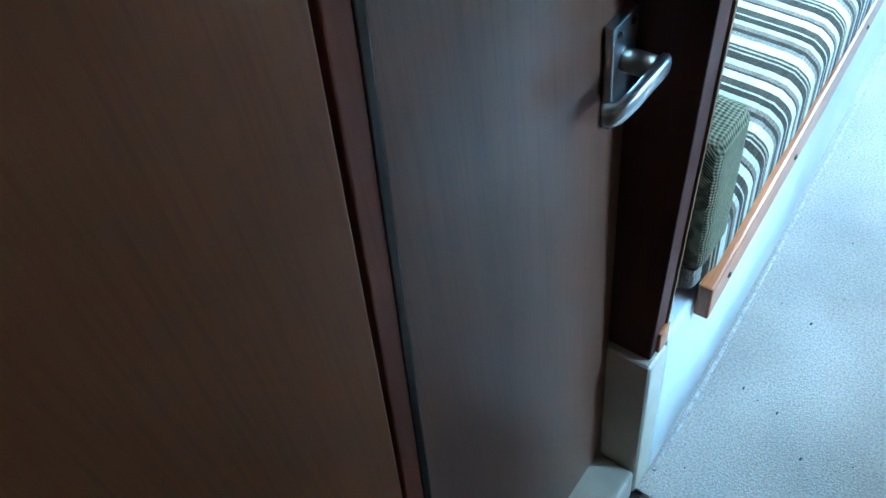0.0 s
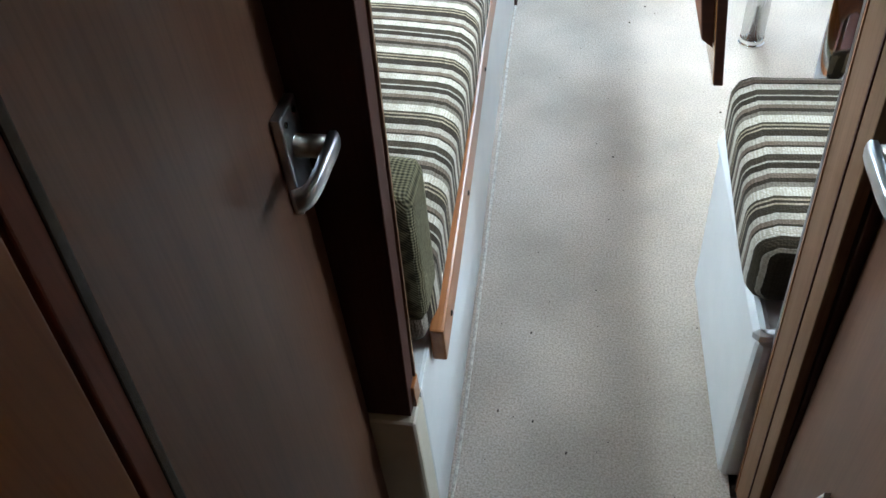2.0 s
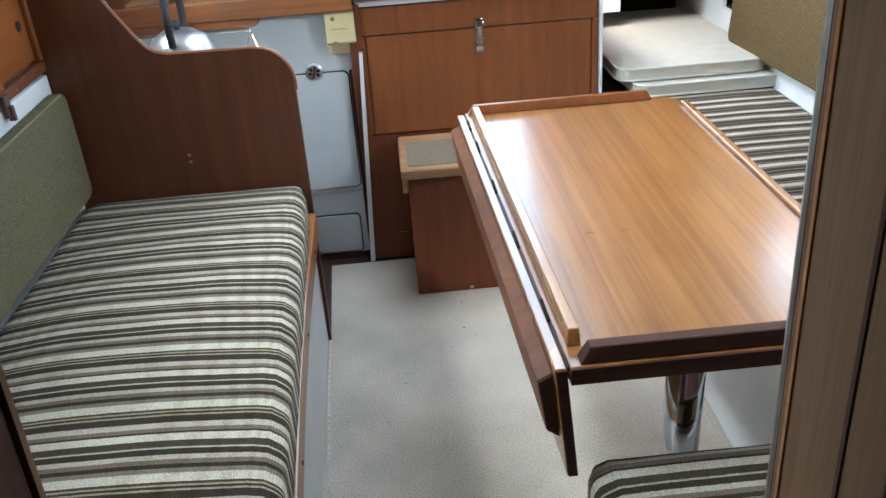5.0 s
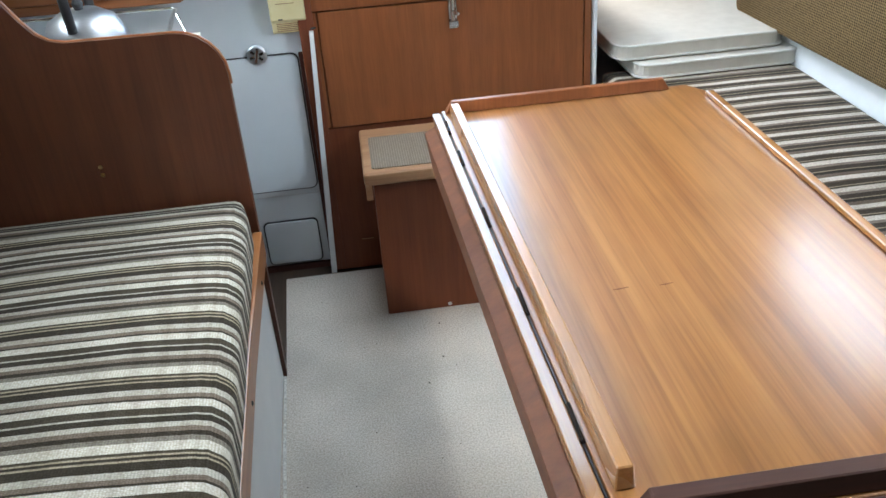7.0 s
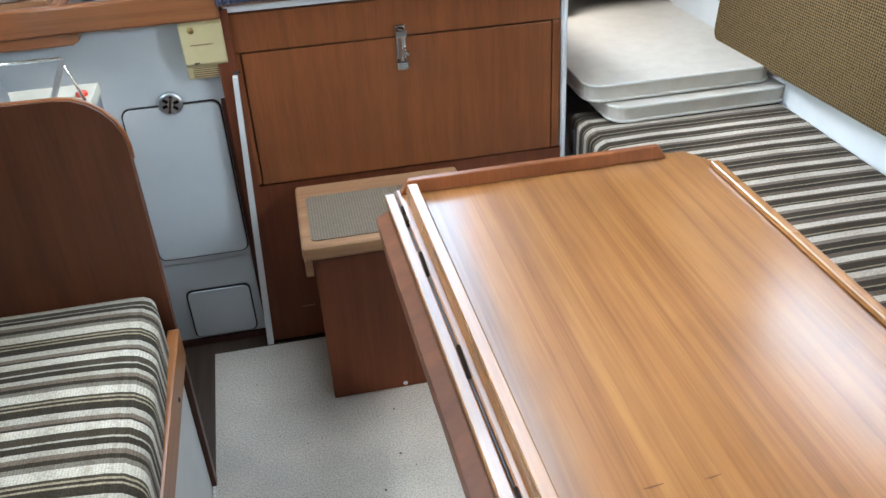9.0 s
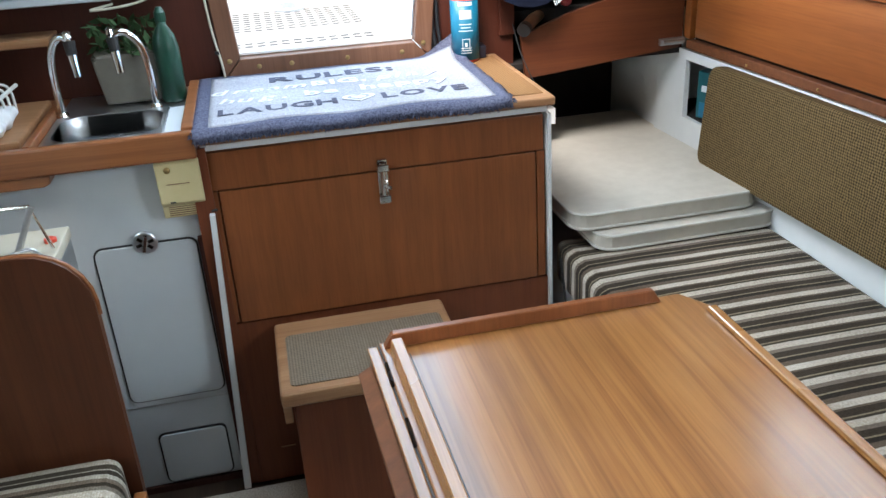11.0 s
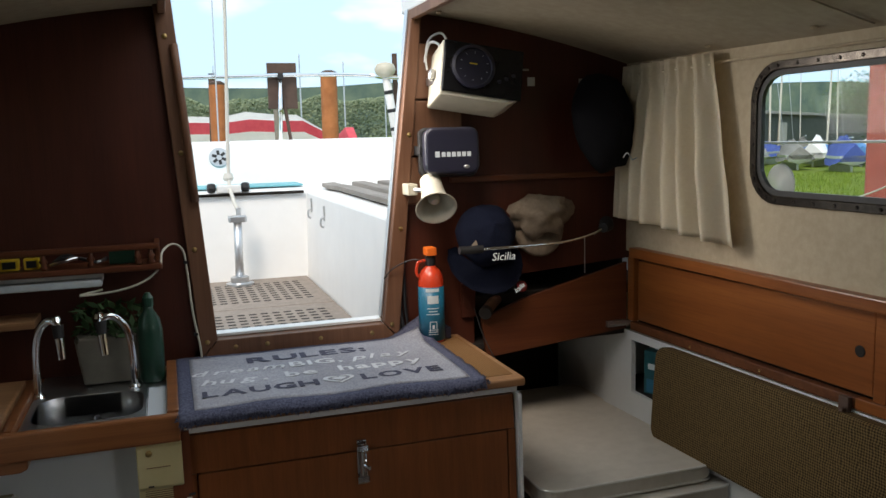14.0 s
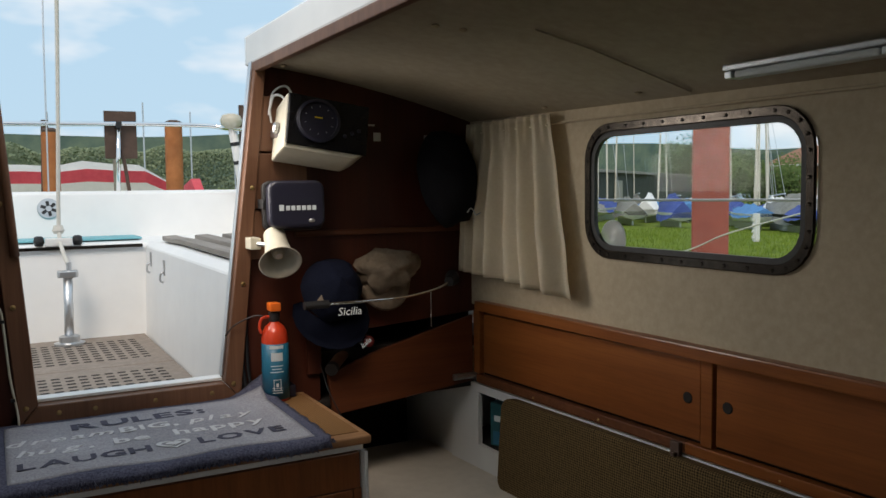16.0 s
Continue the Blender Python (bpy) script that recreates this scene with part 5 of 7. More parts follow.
def plotter():
    e = tagged(empty("chart_plotter"), "dark navy rounded chart plotter under its sun cover", "chart plotter")
    m = Matrix.Translation((0.872, 0.375, 1.404)) @ pose(0, 0, 0, -4, 0, -8)
    part("cover", turned(prism(rounded(-0.072, 0.072, -0.060, 0.062, 0.024), "y", -0.035, 0.02, 0.012, 4), m), M_NAVYP, e)
    part("body", turned(prism(rounded(-0.078, 0.078, -0.064, 0.066, 0.018), "y", 0.0205, 0.06, 0.006, 2), m), M_BLACK, e)
    # the maker's mark as plain pale shapes
    part("mark", turned(box(-0.046, -0.034, -0.0362, -0.0345, -0.016, -0.001, 0.0005), m), M_PALELAB, e, "pale maker's mark")
    for k in range(6):
        part("mark", turned(box(-0.029 + k * 0.0135, -0.019 + k * 0.0135, -0.0362, -0.0345, -0.015, -0.003, 0.0005), m), M_PALELAB, e, "pale maker's mark")
    part("button", turned(lathe([(0.008, 0), (0.008, 0.002), (0.004, 0.003)], pose(0.036, -0.0352, -0.042, 90, 0, 0) @ Matrix.Diagonal((1, 0.6, 1, 1)), 16), m), M_ALU, e, "pale oval push mark")
    part("bracket", box(0.795, 0.835, 0.40, 0.452, 1.395, 1.42, 0.003), M_BLACK, e)


plotter()


def horn():
    e = tagged(empty("loudhailer"), "ivory plastic horn loudspeaker on a small bracket", "loudspeaker")
    m = Matrix.Translation((0.812, 0.335, 1.285)) @ pose(0, 0, 0, 128, 0, -8)
    prof = [(0.022, -0.075), (0.028, -0.07), (0.030, -0.03), (0.034, 0.0), (0.043, 0.022), (0.052, 0.034), (0.054, 0.037), (0.050, 0.037), (0.040, 0.022), (0.029, -0.005), (0.018, -0.02)]
    part("bell", turned(lathe(prof, None, 32), m), M_HORN, e, "", True)
    part("cone", turned(lathe([(0.018, -0.018), (0.017, 0.002), (0.013, 0.010), (0.004, 0.012)], None, 20), m), M_HORN, e, "", True)
    part("badge", turned(lathe([(0.009, 0.0118), (0.009, 0.0128)], None, 16), m), M_ALU, e, "small grey badge")
    part("bracket", box(0.758, 0.785, 0.39, 0.452, 1.292, 1.322, 0.003), M_HORN, e)
    part("arm", tube([(0.772, 0.40, 1.307), (0.80, 0.36, 1.305)], 0.006, 8), M_STEEL, e)


horn()


def extinguisher():
    e = tagged(empty("fire_extinguisher"), "small red fire extinguisher with a turquoise label and orange trigger", "fire extinguisher")
    x, y, z = 0.818, 0.405, 0.893
    t = Matrix.Translation((x, y, z))
    part("cylinder", turned(lathe([(0.031, 0.0), (0.0345, 0.004), (0.0345, 0.165), (0.0315, 0.182), (0.024, 0.196), (0.014, 0.204), (0.012, 0.21)], None, 32), t), M_RED, e, "red painted cylinder", True)
    part("label", turned(lathe([(0.0340, 0.006), (0.0351, 0.006), (0.0351, 0.152), (0.0340, 0.152)], None, 32), t), M_TEALLAB, e, "turquoise printed label", True)
    part("valve", turned(lathe([(0.0135, 0.208), (0.0145, 0.212), (0.0145, 0.232), (0.011, 0.236)], None, 16), t), M_BLACK, e, "black valve head")
    part("trigger", box(x - 0.016, x + 0.013, y - 0.022, y + 0.014, z + 0.236, z + 0.258, 0.004, 2), M_ORANGEP, e, "orange plastic trigger")
    part("hose", tube(curve([(x - 0.012, y, z + 0.222), (x - 0.034, y - 0.004, z + 0.218), (x - 0.041, y - 0.004, z + 0.195), (x - 0.036, y - 0.004, z + 0.180)]), 0.004, 8), M_RED, e, "thin red loop")
    part("bracket", box(x + 0.028, x + 0.055, y + 0.0, y + 0.055, z + 0.0, z + 0.032, 0.004), M_NAVYP, e, "dark blue bracket")

    def patch(a0, a1, z0, z1, mat_):
        bm = bmesh.new()
        n = 6
        vs = [[bm.verts.new((x + 0.0355 * math.sin(radians(a0 + (a1 - a0) * k / n)), y - 0.0355 * math.cos(radians(a0 + (a1 - a0) * k / n)), z + h)) for k in range(n + 1)] for h in (z0, z1)]
        for k in range(n):
            bm.faces.new((vs[0][k], vs[0][k + 1], vs[1][k + 1], vs[1][k]))
        part("print", bm, mat_, e, "pale printed mark")
    c0 = -10
    patch(c0 - 30, c0 + 30, 0.140, 0.149, M_PALELAB)
    patch(c0 - 24, c0 + 26, 0.108, 0.130, M_PALELAB)
    for k, w in enumerate((26, 20, 30)):
        patch(c0 - w, c0 + w, 0.094 - k * 0.008, 0.0965 - k * 0.008, M_PALELAB)
    for a, b2, lo, hi in ((-16, 16, 0.030, 0.032), (-16, 16, 0.058, 0.060), (-16, -13, 0.030, 0.060), (13, 16, 0.030, 0.060), (-5, 5, 0.040, 0.050)):
        patch(c0 + a, c0 + b2, lo, hi, M_PALELAB)
    for k in range(3):
        patch(c0 - 22, c0 + 22, 0.200 - 0.19 + 0.006 * k + 0.014, 0.2015 - 0.19 + 0.006 * k + 0.014, M_PALELAB)


extinguisher()


def cap(name, m, mat_, label, bill=True, slump=0.0):
    """A soft cap hung by its back: crown panels, peak and button."""
    e = tagged(empty(name), label, "cap", "caps hung on the bulkhead")
    bm = bmesh.new()
    bmesh.ops.create_uvsphere(bm, u_segments=24, v_segments=14, radius=1.0)
    for v in bm.verts:
        if v.co.z < -0.1:
            v.co.z = -0.1 + (v.co.z + 0.1) * 0.1
        s = 1 + 0.02 * math.cos(6 * math.atan2(v.co.y, v.co.x))
        n = noise.noise(v.co * 2.3) * (0.10 + slump)
        v.co *= s + n
        v.co.x *= 0.082
        v.co.y *= 0.088
        v.co.z *= 0.085
    part("crown", turned(bm, m), mat_, e, "", True)
    part("button", turned(lathe([(0.006, 0), (0.006, 0.003), (0.002, 0.005)], Matrix.Translation((0, 0, 0.085)), 10), m), mat_, e)
    if bill:
        bm = bmesh.new()
        rows = []
        for i in range(5):
            row = []
            for k in range(13):
                a = radians(-80 + 160 * k / 12)
                r = 0.080 + 0.075 * i / 4 * math.cos(a) ** 0.7
                row.append(bm.verts.new((r * math.sin(a), -r * math.cos(a) * 1.05, -0.004 - 0.022 * (math.sin(a) ** 2) - 0.01 * i / 4)))
            rows.append(row)
        for a, c in zip(rows, rows[1:]):
            for k in range(12):
                bm.faces.new((a[k], a[k + 1], c[k + 1], c[k]))
        bmesh.ops.solidify(bm, geom=bm.faces[:], thickness=0.004)
        part("peak", turned(bm, m), mat_, e, "", True)
    return e


c1 = cap("baseball_cap", Matrix.Translation((0.978, 0.405, 1.170)) @ pose(0, 0, 0, 62, 0, 0), M_NAVY, "navy baseball cap with white embroidered script hanging peak down")
lettering("Sicilia", 0.030, Matrix.Translation((0.985, 0.292, 1.118)) @ pose(0, 0, 0, 70, 0, -2), M_PALELAB, c1, "embroidery", 0.0006, "white embroidered script", 0.3)
lettering("Italia", 0.017, Matrix.Translation((1.022, 0.268, 1.040)) @ pose(0, 0, 0, 70, -35, 0), M_PALELAB, c1, "embroidery", 0.0006, "white embroidered script", 0.3)
part("patch", turned(prism([(-0.016, -0.012), (0.016, -0.014), (0.006, 0.016)], "y", 0, 0.002), Matrix.Translation((0.918, 0.335, 1.155)) @ pose(0, 0, 0, 0, 0, -30)), M_BEIGECAP, c1, "pale triangular patch")
cap("sun_hat", Matrix.Translation((1.155, 0.430, 1.215)) @ pose(0, 0, 0, 80, 0, 0) @ Matrix.Diagonal((1.08, 0.66, 0.55, 1)), M_BEIGECAP, "crumpled beige cotton sun hat hung on the bulkhead", False, 0.34)
bm = turned(lathe([(0.06, 0), (0.088, -0.004), (0.092, -0.016), (0.088, -0.018), (0.082, -0.008), (0.06, -0.004)], None, 24), Matrix.Translation((1.155, 0.44, 1.190)) @ pose(0, 0, 0, 70, 0, 0) @ Matrix.Diagonal((0.9, 1, 1, 1)))
part("brim", bm, M_BEIGECAP, bpy.data.objects["sun_hat"], "", True)
c3 = cap("baseball_cap", Matrix.Translation((1.330, 0.392, 1.470)) @ pose(0, 0, 0, 78, 0, 10) @ Matrix.Diagonal((1.15, 1.60, 1.0, 1)), M_BLACKCAP, "black baseball cap with small white stitching hanging on a hook", False)
part("stitching", tube(curve([(1.335, 0.282, 1.375), (1.345, 0.280, 1.387), (1.355, 0.280, 1.378), (1.362, 0.281, 1.368), (1.378, 0.283, 1.373)]), 0.0016, 6), M_PALELAB, c3, "white stitched mark")
hk = tagged(empty("coat_hook"), "small pale metal hook screwed high on the bulkhead", "hook")
part("plate", box(1.30, 1.34, 0.468, 0.471, 1.585, 1.598, 0.001), M_ALU, hk)
part("prong", tube(curve([(1.325, 0.468, 1.59), (1.325, 0.445, 1.583), (1.325, 0.432, 1.592), (1.325, 0.43, 1.60)]), 0.003, 8), M_ALU, hk)
thing("small_label", box(1.140, 1.162, 0.4695, 0.4712, 1.578, 1.602), M_PALELAB, "small square pale label on the bulkhead", "label")
thing("lamp_rail", tube([(1.06, 0.462, 1.622), (1.14, 0.462, 1.622)], 0.003, 6), M_ALU, "thin pale metal strip on the bulkhead", "strip")


def gooseneck():
    e = tagged(empty("chart_lamp"), "chrome gooseneck chart lamp with black ends across the bulkhead", "lamp")
    pts = curve([(0.895, 0.300, 1.150), (1.02, 0.300, 1.150), (1.15, 0.312, 1.150), (1.27, 0.36, 1.158), (1.36, 0.42, 1.172)])
    part("neck", tube(pts, 0.0042, 10), M_CHROME, e, "", True)
    part("shade", tube([(0.865, 0.300, 1.150), (0.93, 0.300, 1.150)], 0.0105, 12), M_BLACK, e, "black lamp head")
    part("base", tube([(1.345, 0.41, 1.170), (1.375, 0.44, 1.174), (1.39, 0.472, 1.176)], [0.014, 0.02, 0.022], 14), M_BLACK, e, "black wall base")
    ch = bmesh.new()
    for k in range(16):
        join(ch, turned(lathe([(0.0008, -0.002), (0.0022, 0), (0.0008, 0.002)], None, 6), Matrix.Translation((1.255, 0.352, 1.150 - 0.0062 * k))))
    part("pull_chain", ch, M_ALU, e, "beaded pull chain")


gooseneck()
# red reflector in the cubby, gives no light of its own
hb = tagged(empty("cubby_reflector"), "small round red reflector lying in the dark cubby hole", "reflector")
part("lens", lathe([(0.016, 0), (0.016, 0.006), (0.010, 0.011), (0.002, 0.013)], Matrix.Translation((1.105, 0.452, 1.012)) @ pose(0, 0, 0, 90, 0, 0), 20), M_REFLECT, hb, "", True)
part("body", lathe([(0.018, -0.05), (0.018, 0.0)], Matrix.Translation((1.105, 0.456, 1.012)) @ pose(0, 0, 0, 90, 0, 0), 16), M_BLACK, hb)
tr = tagged(empty("torch"), "brown grey torch lying at the edge of the cubby", "torch")
part("barrel", tube([(0.985, 0.425, 0.955), (1.02, 0.47, 0.965), (1.06, 0.52, 0.97)], [0.016, 0.017, 0.014], 14), M_FRAME, tr)
part("head", tube([(0.975, 0.41, 0.952), (0.986, 0.426, 0.9555)], [0.018, 0.018], 14), M_BLACK, tr)
for k, (dx, r) in enumerate(((0.0, 0.006), (0.014, 0.0045), (-0.010, 0.004))):
    thing("hanging_cable", tube(curve([(0.765 + dx, 0.462, 1.34), (0.752 + dx, 0.462, 1.22), (0.742 + dx * 1.2, 0.460, 1.10), (0.745 + dx, 0.458, 0.98), (0.755 + dx, 0.455, 0.90)]), r, 8), M_BLACK, "black cable running down beside the companionway", "cable", group="black cables")
thing("thin_wire", tube(curve([(0.795, 0.40, 1.115), (0.765, 0.41, 1.118), (0.72, 0.43, 1.095), (0.698, 0.44, 1.068)]), 0.002, 6), M_BLACK, "thin black wire from the extinguisher to the frame", "wire")
thing("cord", tube(curve([(0.955, 0.44, 0.965), (0.965, 0.41, 0.90), (0.975, 0.38, 0.86), (0.985, 0.36, 0.83)]), 0.0016, 6), M_BLACK, "thin dark cord hanging from the cubby", "cord")
thing("floor_cable", tube(curve([(0.925, -0.01, 0.50), (0.93, -0.03, 0.40), (0.94, -0.05, 0.30), (0.945, -0.08, 0.18), (0.94, -0.1, 0.004)]), 0.003, 8), M_BLACK, "thin black cable hanging beside the engine box", "cable")
bx = tagged(part("paint_box", turned(box(-0.07, 0.07, -0.03, 0.03, 0, 0.13, 0.003), Matrix.Translation((1.515, 0.32, 0.675)) @ pose(0, 0, 0, 0, 0, -68)), M_BOOK), "teal and black carton in the recess of the hull liner", "carton")
part("print", turned(box(-0.055, 0.03, -0.0312, -0.0302, 0.075, 0.092), Matrix.Translation((1.515, 0.32, 0.675)) @ pose(0, 0, 0, 0, 0, -68)), M_PALELAB, bx, "pale printed bar")
part("print", turned(box(-0.06, 0.06, -0.0310, -0.0302, 0.005, 0.045), Matrix.Translation((1.515, 0.32, 0.675)) @ pose(0, 0, 0, 0, 0, -68)), M_TEALLAB, bx, "turquoise printed band")
# this recess floor has its shade put into the colour
thing("cubby_floor_right", box(1.456, 1.60, 0.10, 0.56, 0.655, 0.672), M_RECESS_SHADE, "floor of the liner recess, shade painted near black", "shelf", "structure")


def curtain():
    """A short gathered curtain: pinched heading, deep rounded folds, a hem that hangs lower at one end."""
    bm = bmesh.new()
    rows, cols = 30, 170
    head = [0.0, 0.10, 0.21, 0.36, 0.50, 0.66, 0.80, 1.0]
    hem = [0.0, 0.08, 0.17, 0.30, 0.47, 0.66, 0.82, 1.0]
    depth = [0.030, 0.040, 0.046, 0.052, 0.044, 0.056, 0.050]
    grid = []
    for r in range(rows + 1):
        f = r / rows
        edges = [u + (w - u) * f for u, w in zip(head, hem)]
        row = []
        for k in range(cols + 1):
            u = k / cols
            q = max(i for i in range(len(depth)) if edges[i] <= u + 1e-9)
            sf = (u - edges[q]) / (edges[q + 1] - edges[q])
            y = 0.440 + 0.020 * f - u * (0.405 + 0.120 * f)
            open_ = 0.42 + 0.58 * min(1.0, f * 1.5)
            bulge = depth[q] * open_ * (0.5 - 0.5 * math.cos(2 * math.pi * min(1.0, sf * (1.12 - 0.05 * (q % 3)))))
            ruffle = 0.006 * math.sin(2 * math.pi * u * 23) * max(0.0, 1 - f * 5)
            x = 1.436 - 0.010 * f - bulge + ruffle + 0.004 * noise.noise((u * 7, f * 5, 2))
            z = 1.628 - f * (0.440 + 0.026 * u ** 2 - 0.010 * math.sin(math.pi * sf))
            row.append(bm.verts.new((x, y, z)))
        grid.append(row)
    for a, c in zip(grid, grid[1:]):
        for k in range(len(a) - 1):
            bm.faces.new((a[k], a[k + 1], c[k + 1], c[k]))
    bmesh.ops.solidify(bm, geom=bm.faces[:], thickness=0.0015)
    cu = tagged(part("curtain", bm, M_CURTAIN, None, "", True), "short gathered cream cotton curtain drawn to the window's end", "curtain")
    part("heading_tape", tube([(1.433, 0.440, 1.602), (1.433, 0.040, 1.600)], 0.003, 8), M_CURTAIN, cu)


curtain()
thing("curtain_rail", tube([(1.448, 0.46, 1.606), (1.448, -1.0, 1.606)], 0.0035, 8), M_VINYL, "thin cream curtain wire along the cabin side", "curtain rail")

fl = tagged(empty("ceiling_lamp"), "slim pale fluorescent lamp fitting on the headlining", "ceiling lamp")
part("tray", box(1.355, 1.405, -0.925, -0.605, camber(1.38) - 0.014, camber(1.38) - 0.003, 0.003), M_ALU, fl)
part("diffuser", box(1.362, 1.398, -0.905, -0.625, camber(1.38) - 0.028, camber(1.38) - 0.0145, 0.006, 3), M_PALELAB, fl, "ribbed clear diffuser")
for y in (-0.917, -0.613):
    part("end_cap", box(1.36, 1.40, y - 0.008, y + 0.008, camber(1.38) - 0.028, camber(1.38) - 0.0145, 0.003), M_ALU, fl)


# ---- doormat with words ----
def mat_height(x, y):
    u = max(0.0, (x - 0.70) / 0.11) * max(0.0, (y - 0.36) / 0.10)
    return 0.893 + 0.075 * min(1, u) ** 1.3 + 0.0025 * math.sin(x * 23 + y * 7) * (1 if y < 0.05 else 0.3)


def spell(text, size, x, y, z, wide, material, parent, shear=0.0, bold=0.0):
    """Words letter by letter, centred on x."""
    made, at = [], 0.0
    for ch in text:
        if ch == " ":
            at += size * 0.30 * wide
            continue
        ob = lettering(ch, size, Matrix.Diagonal((wide, 0.9, 1, 1)), material, parent, "letter", 0.0003, "", shear, bold)
        xs = [v.co.x for v in ob.data.vertices]
        made.append((ob, at - min(xs)))
        at += max(xs) - min(xs) + size * 0.10
    for ob, dx in made:
        ob.location = (x - at / 2 + dx, y, z)


def doormat():
    e = tagged(empty("doormat"), "slate blue bordered doormat with worn words lying on the engine box", "doormat")
    x0, x1, y0, y1, t = 0.150, 0.812, -0.022, 0.448, 0.011

    def slab(a, c, d, f, top, nx, ny, ragged=0.0):
        bm = bmesh.new()
        g = []
        for j in range(ny + 1):
            row = []
            for i in range(nx + 1):
                x, y = a + (c - a) * i / nx, d + (f - d) * j / ny
                if ragged and i in (0, nx):
                    x += ragged * noise.noise((x * 40, y * 40, 1))
                if ragged and j in (0, ny):
                    y += ragged * noise.noise((x * 40, y * 40, 5)) - (0.006 * math.sin(x * 21) if j == 0 else 0)
                z = mat_height(x, y) + top + 0.0012 * noise.noise((x * 60, y * 60, 0))
                if j == 0 and ragged:
                    z -= 0.010
                row.append((x, y, z))
            g.append(row)
        up = [[bm.verts.new(p) for p in r] for r in g]
        dn = [[bm.verts.new((p[0], p[1], p[2] - t)) for p in r] for r in g]
        for j in range(ny):
            for i in range(nx):
                bm.faces.new((up[j][i], up[j][i + 1], up[j + 1][i + 1], up[j + 1][i]))
                bm.faces.new((dn[j][i], dn[j + 1][i], dn[j + 1][i + 1], dn[j][i + 1]))
        for i in range(nx):
            bm.faces.new((up[0][i], dn[0][i], dn[0][i + 1], up[0][i + 1]))
            bm.faces.new((up[ny][i], up[ny][i + 1], dn[ny][i + 1], dn[ny][i]))
        for j in range(ny):
            bm.faces.new((up[j][0], up[j + 1][0], dn[j + 1][0], dn[j][0]))
            bm.faces.new((up[j][nx], dn[j][nx], dn[j + 1][nx], up[j + 1][nx]))
        return bm
    part("border", slab(x0, x1, y0, y1, t, 60, 40, 0.006), M_MAT_EDGE, e, "slate blue shaggy border", True)
    part("field", slab(x0 + 0.032, x1 - 0.030, y0 + 0.034, y1 - 0.03, t + 0.002, 50, 30), M_MAT, e, "pale blue grey field", True)
    zt = 0.893 + t + 0.0031
    words = (("RULES:", 0.074, 0.470, 0.322, M_MAT_DARK, 1.25, 0.0, 0.0022), ("dream", 0.066, 0.295, 0.246, M_MAT_LIGHT, 1.10, 0.25, 0.0008), ("BIG,", 0.066, 0.478, 0.246, M_MAT_LIGHT, 1.10, 0.0, 0.0012), ("play", 0.066, 0.640, 0.246, M_MAT_LIGHT, 1.10, 0.25, 0.0008),
             ("hug,", 0.068, 0.278, 0.166, M_MAT_LIGHT, 1.10, 0.25, 0.0008), ("be", 0.068, 0.430, 0.166, M_MAT_LIGHT, 1.10, 0.0, 0.0014), ("happy", 0.068, 0.620, 0.166, M_MAT_LIGHT, 1.15, 0.0, 0.0014), ("LAUGH", 0.066, 0.330, 0.076, M_MAT_DARK, 1.08, 0.0, 0.0018), ("LOVE", 0.066, 0.648, 0.076, M_MAT_DARK, 1.08, 0.0, 0.0018))
    for txt, size, x, y, mm, wide, shear, bold in words:
        spell(txt, size, x, y, zt, wide, mm, e, shear, bold)
    heart = [(math.sin(radians(a)) ** 3 * 0.036, (13 * math.cos(radians(a)) - 5 * math.cos(radians(2 * a)) - 2 * math.cos(radians(3 * a)) - math.cos(radians(4 * a))) * 0.0020) for a in range(0, 360, 12)]
    part("heart", turned(ring(heart, [(u * 0.72, v * 0.72) for u, v in heart], "z", -0.0003, 0.0006), Matrix.Translation((0.500, 0.102, zt))), M_MAT_LIGHT, e, "white heart")
    part("heart", turned(prism([(u * 0.45, v * 0.45) for u, v in heart], "z", -0.0003, 0.0006), Matrix.Translation((0.500, 0.104, zt))), M_MAT_LIGHT, e, "white heart")
    r9 = random.Random(21)
    vs, fs_ = [], []
    for k in range(1500):
        if k < 1100:
            x, y, nx, ny = r9.uniform(x0, x1), y0 - 0.006 * math.sin(r9.uniform(x0, x1)), 0, -1
        else:
            x, y, nx, ny = (x0 if k % 2 else x1), r9.uniform(y0, y1), (-1 if k % 2 else 1), 0
        if ny:
            y = y0 - 0.006 * math.sin(x * 21) + 0.003 + 0.004 * noise.noise((x * 40, y0 * 40, 5))
        z = mat_height(x, y) + r9.uniform(-0.004, 0.008) - (0.008 if ny else 0.0)
        ln, w2 = r9.uniform(0.004, 0.011), r9.uniform(0.0012, 0.0024)
        i = len(vs)
        vs += [(x - w2 * abs(ny), y - w2 * abs(nx), z), (x + w2 * abs(ny), y + w2 * abs(nx), z), (x + nx * ln + r9.uniform(-0.003, 0.003), y + ny * ln + r9.uniform(-0.003, 0.003), z - r9.uniform(0.0, 0.006)), (x + nx * ln * 0.4, y + ny * ln * 0.4, z + 0.003)]
        fs_ += [(i, i + 1, i + 2), (i, i + 2, i + 3), (i + 1, i + 3, i + 2)]
    fm = bmesh.new()
    me = bpy.data.meshes.new("fringe")
    me.from_pydata(vs, [], fs_)
    fm.from_mesh(me)
    part("fringe", fm, M_MAT_EDGE, e, "frayed slate blue pile along the edges")


doormat()


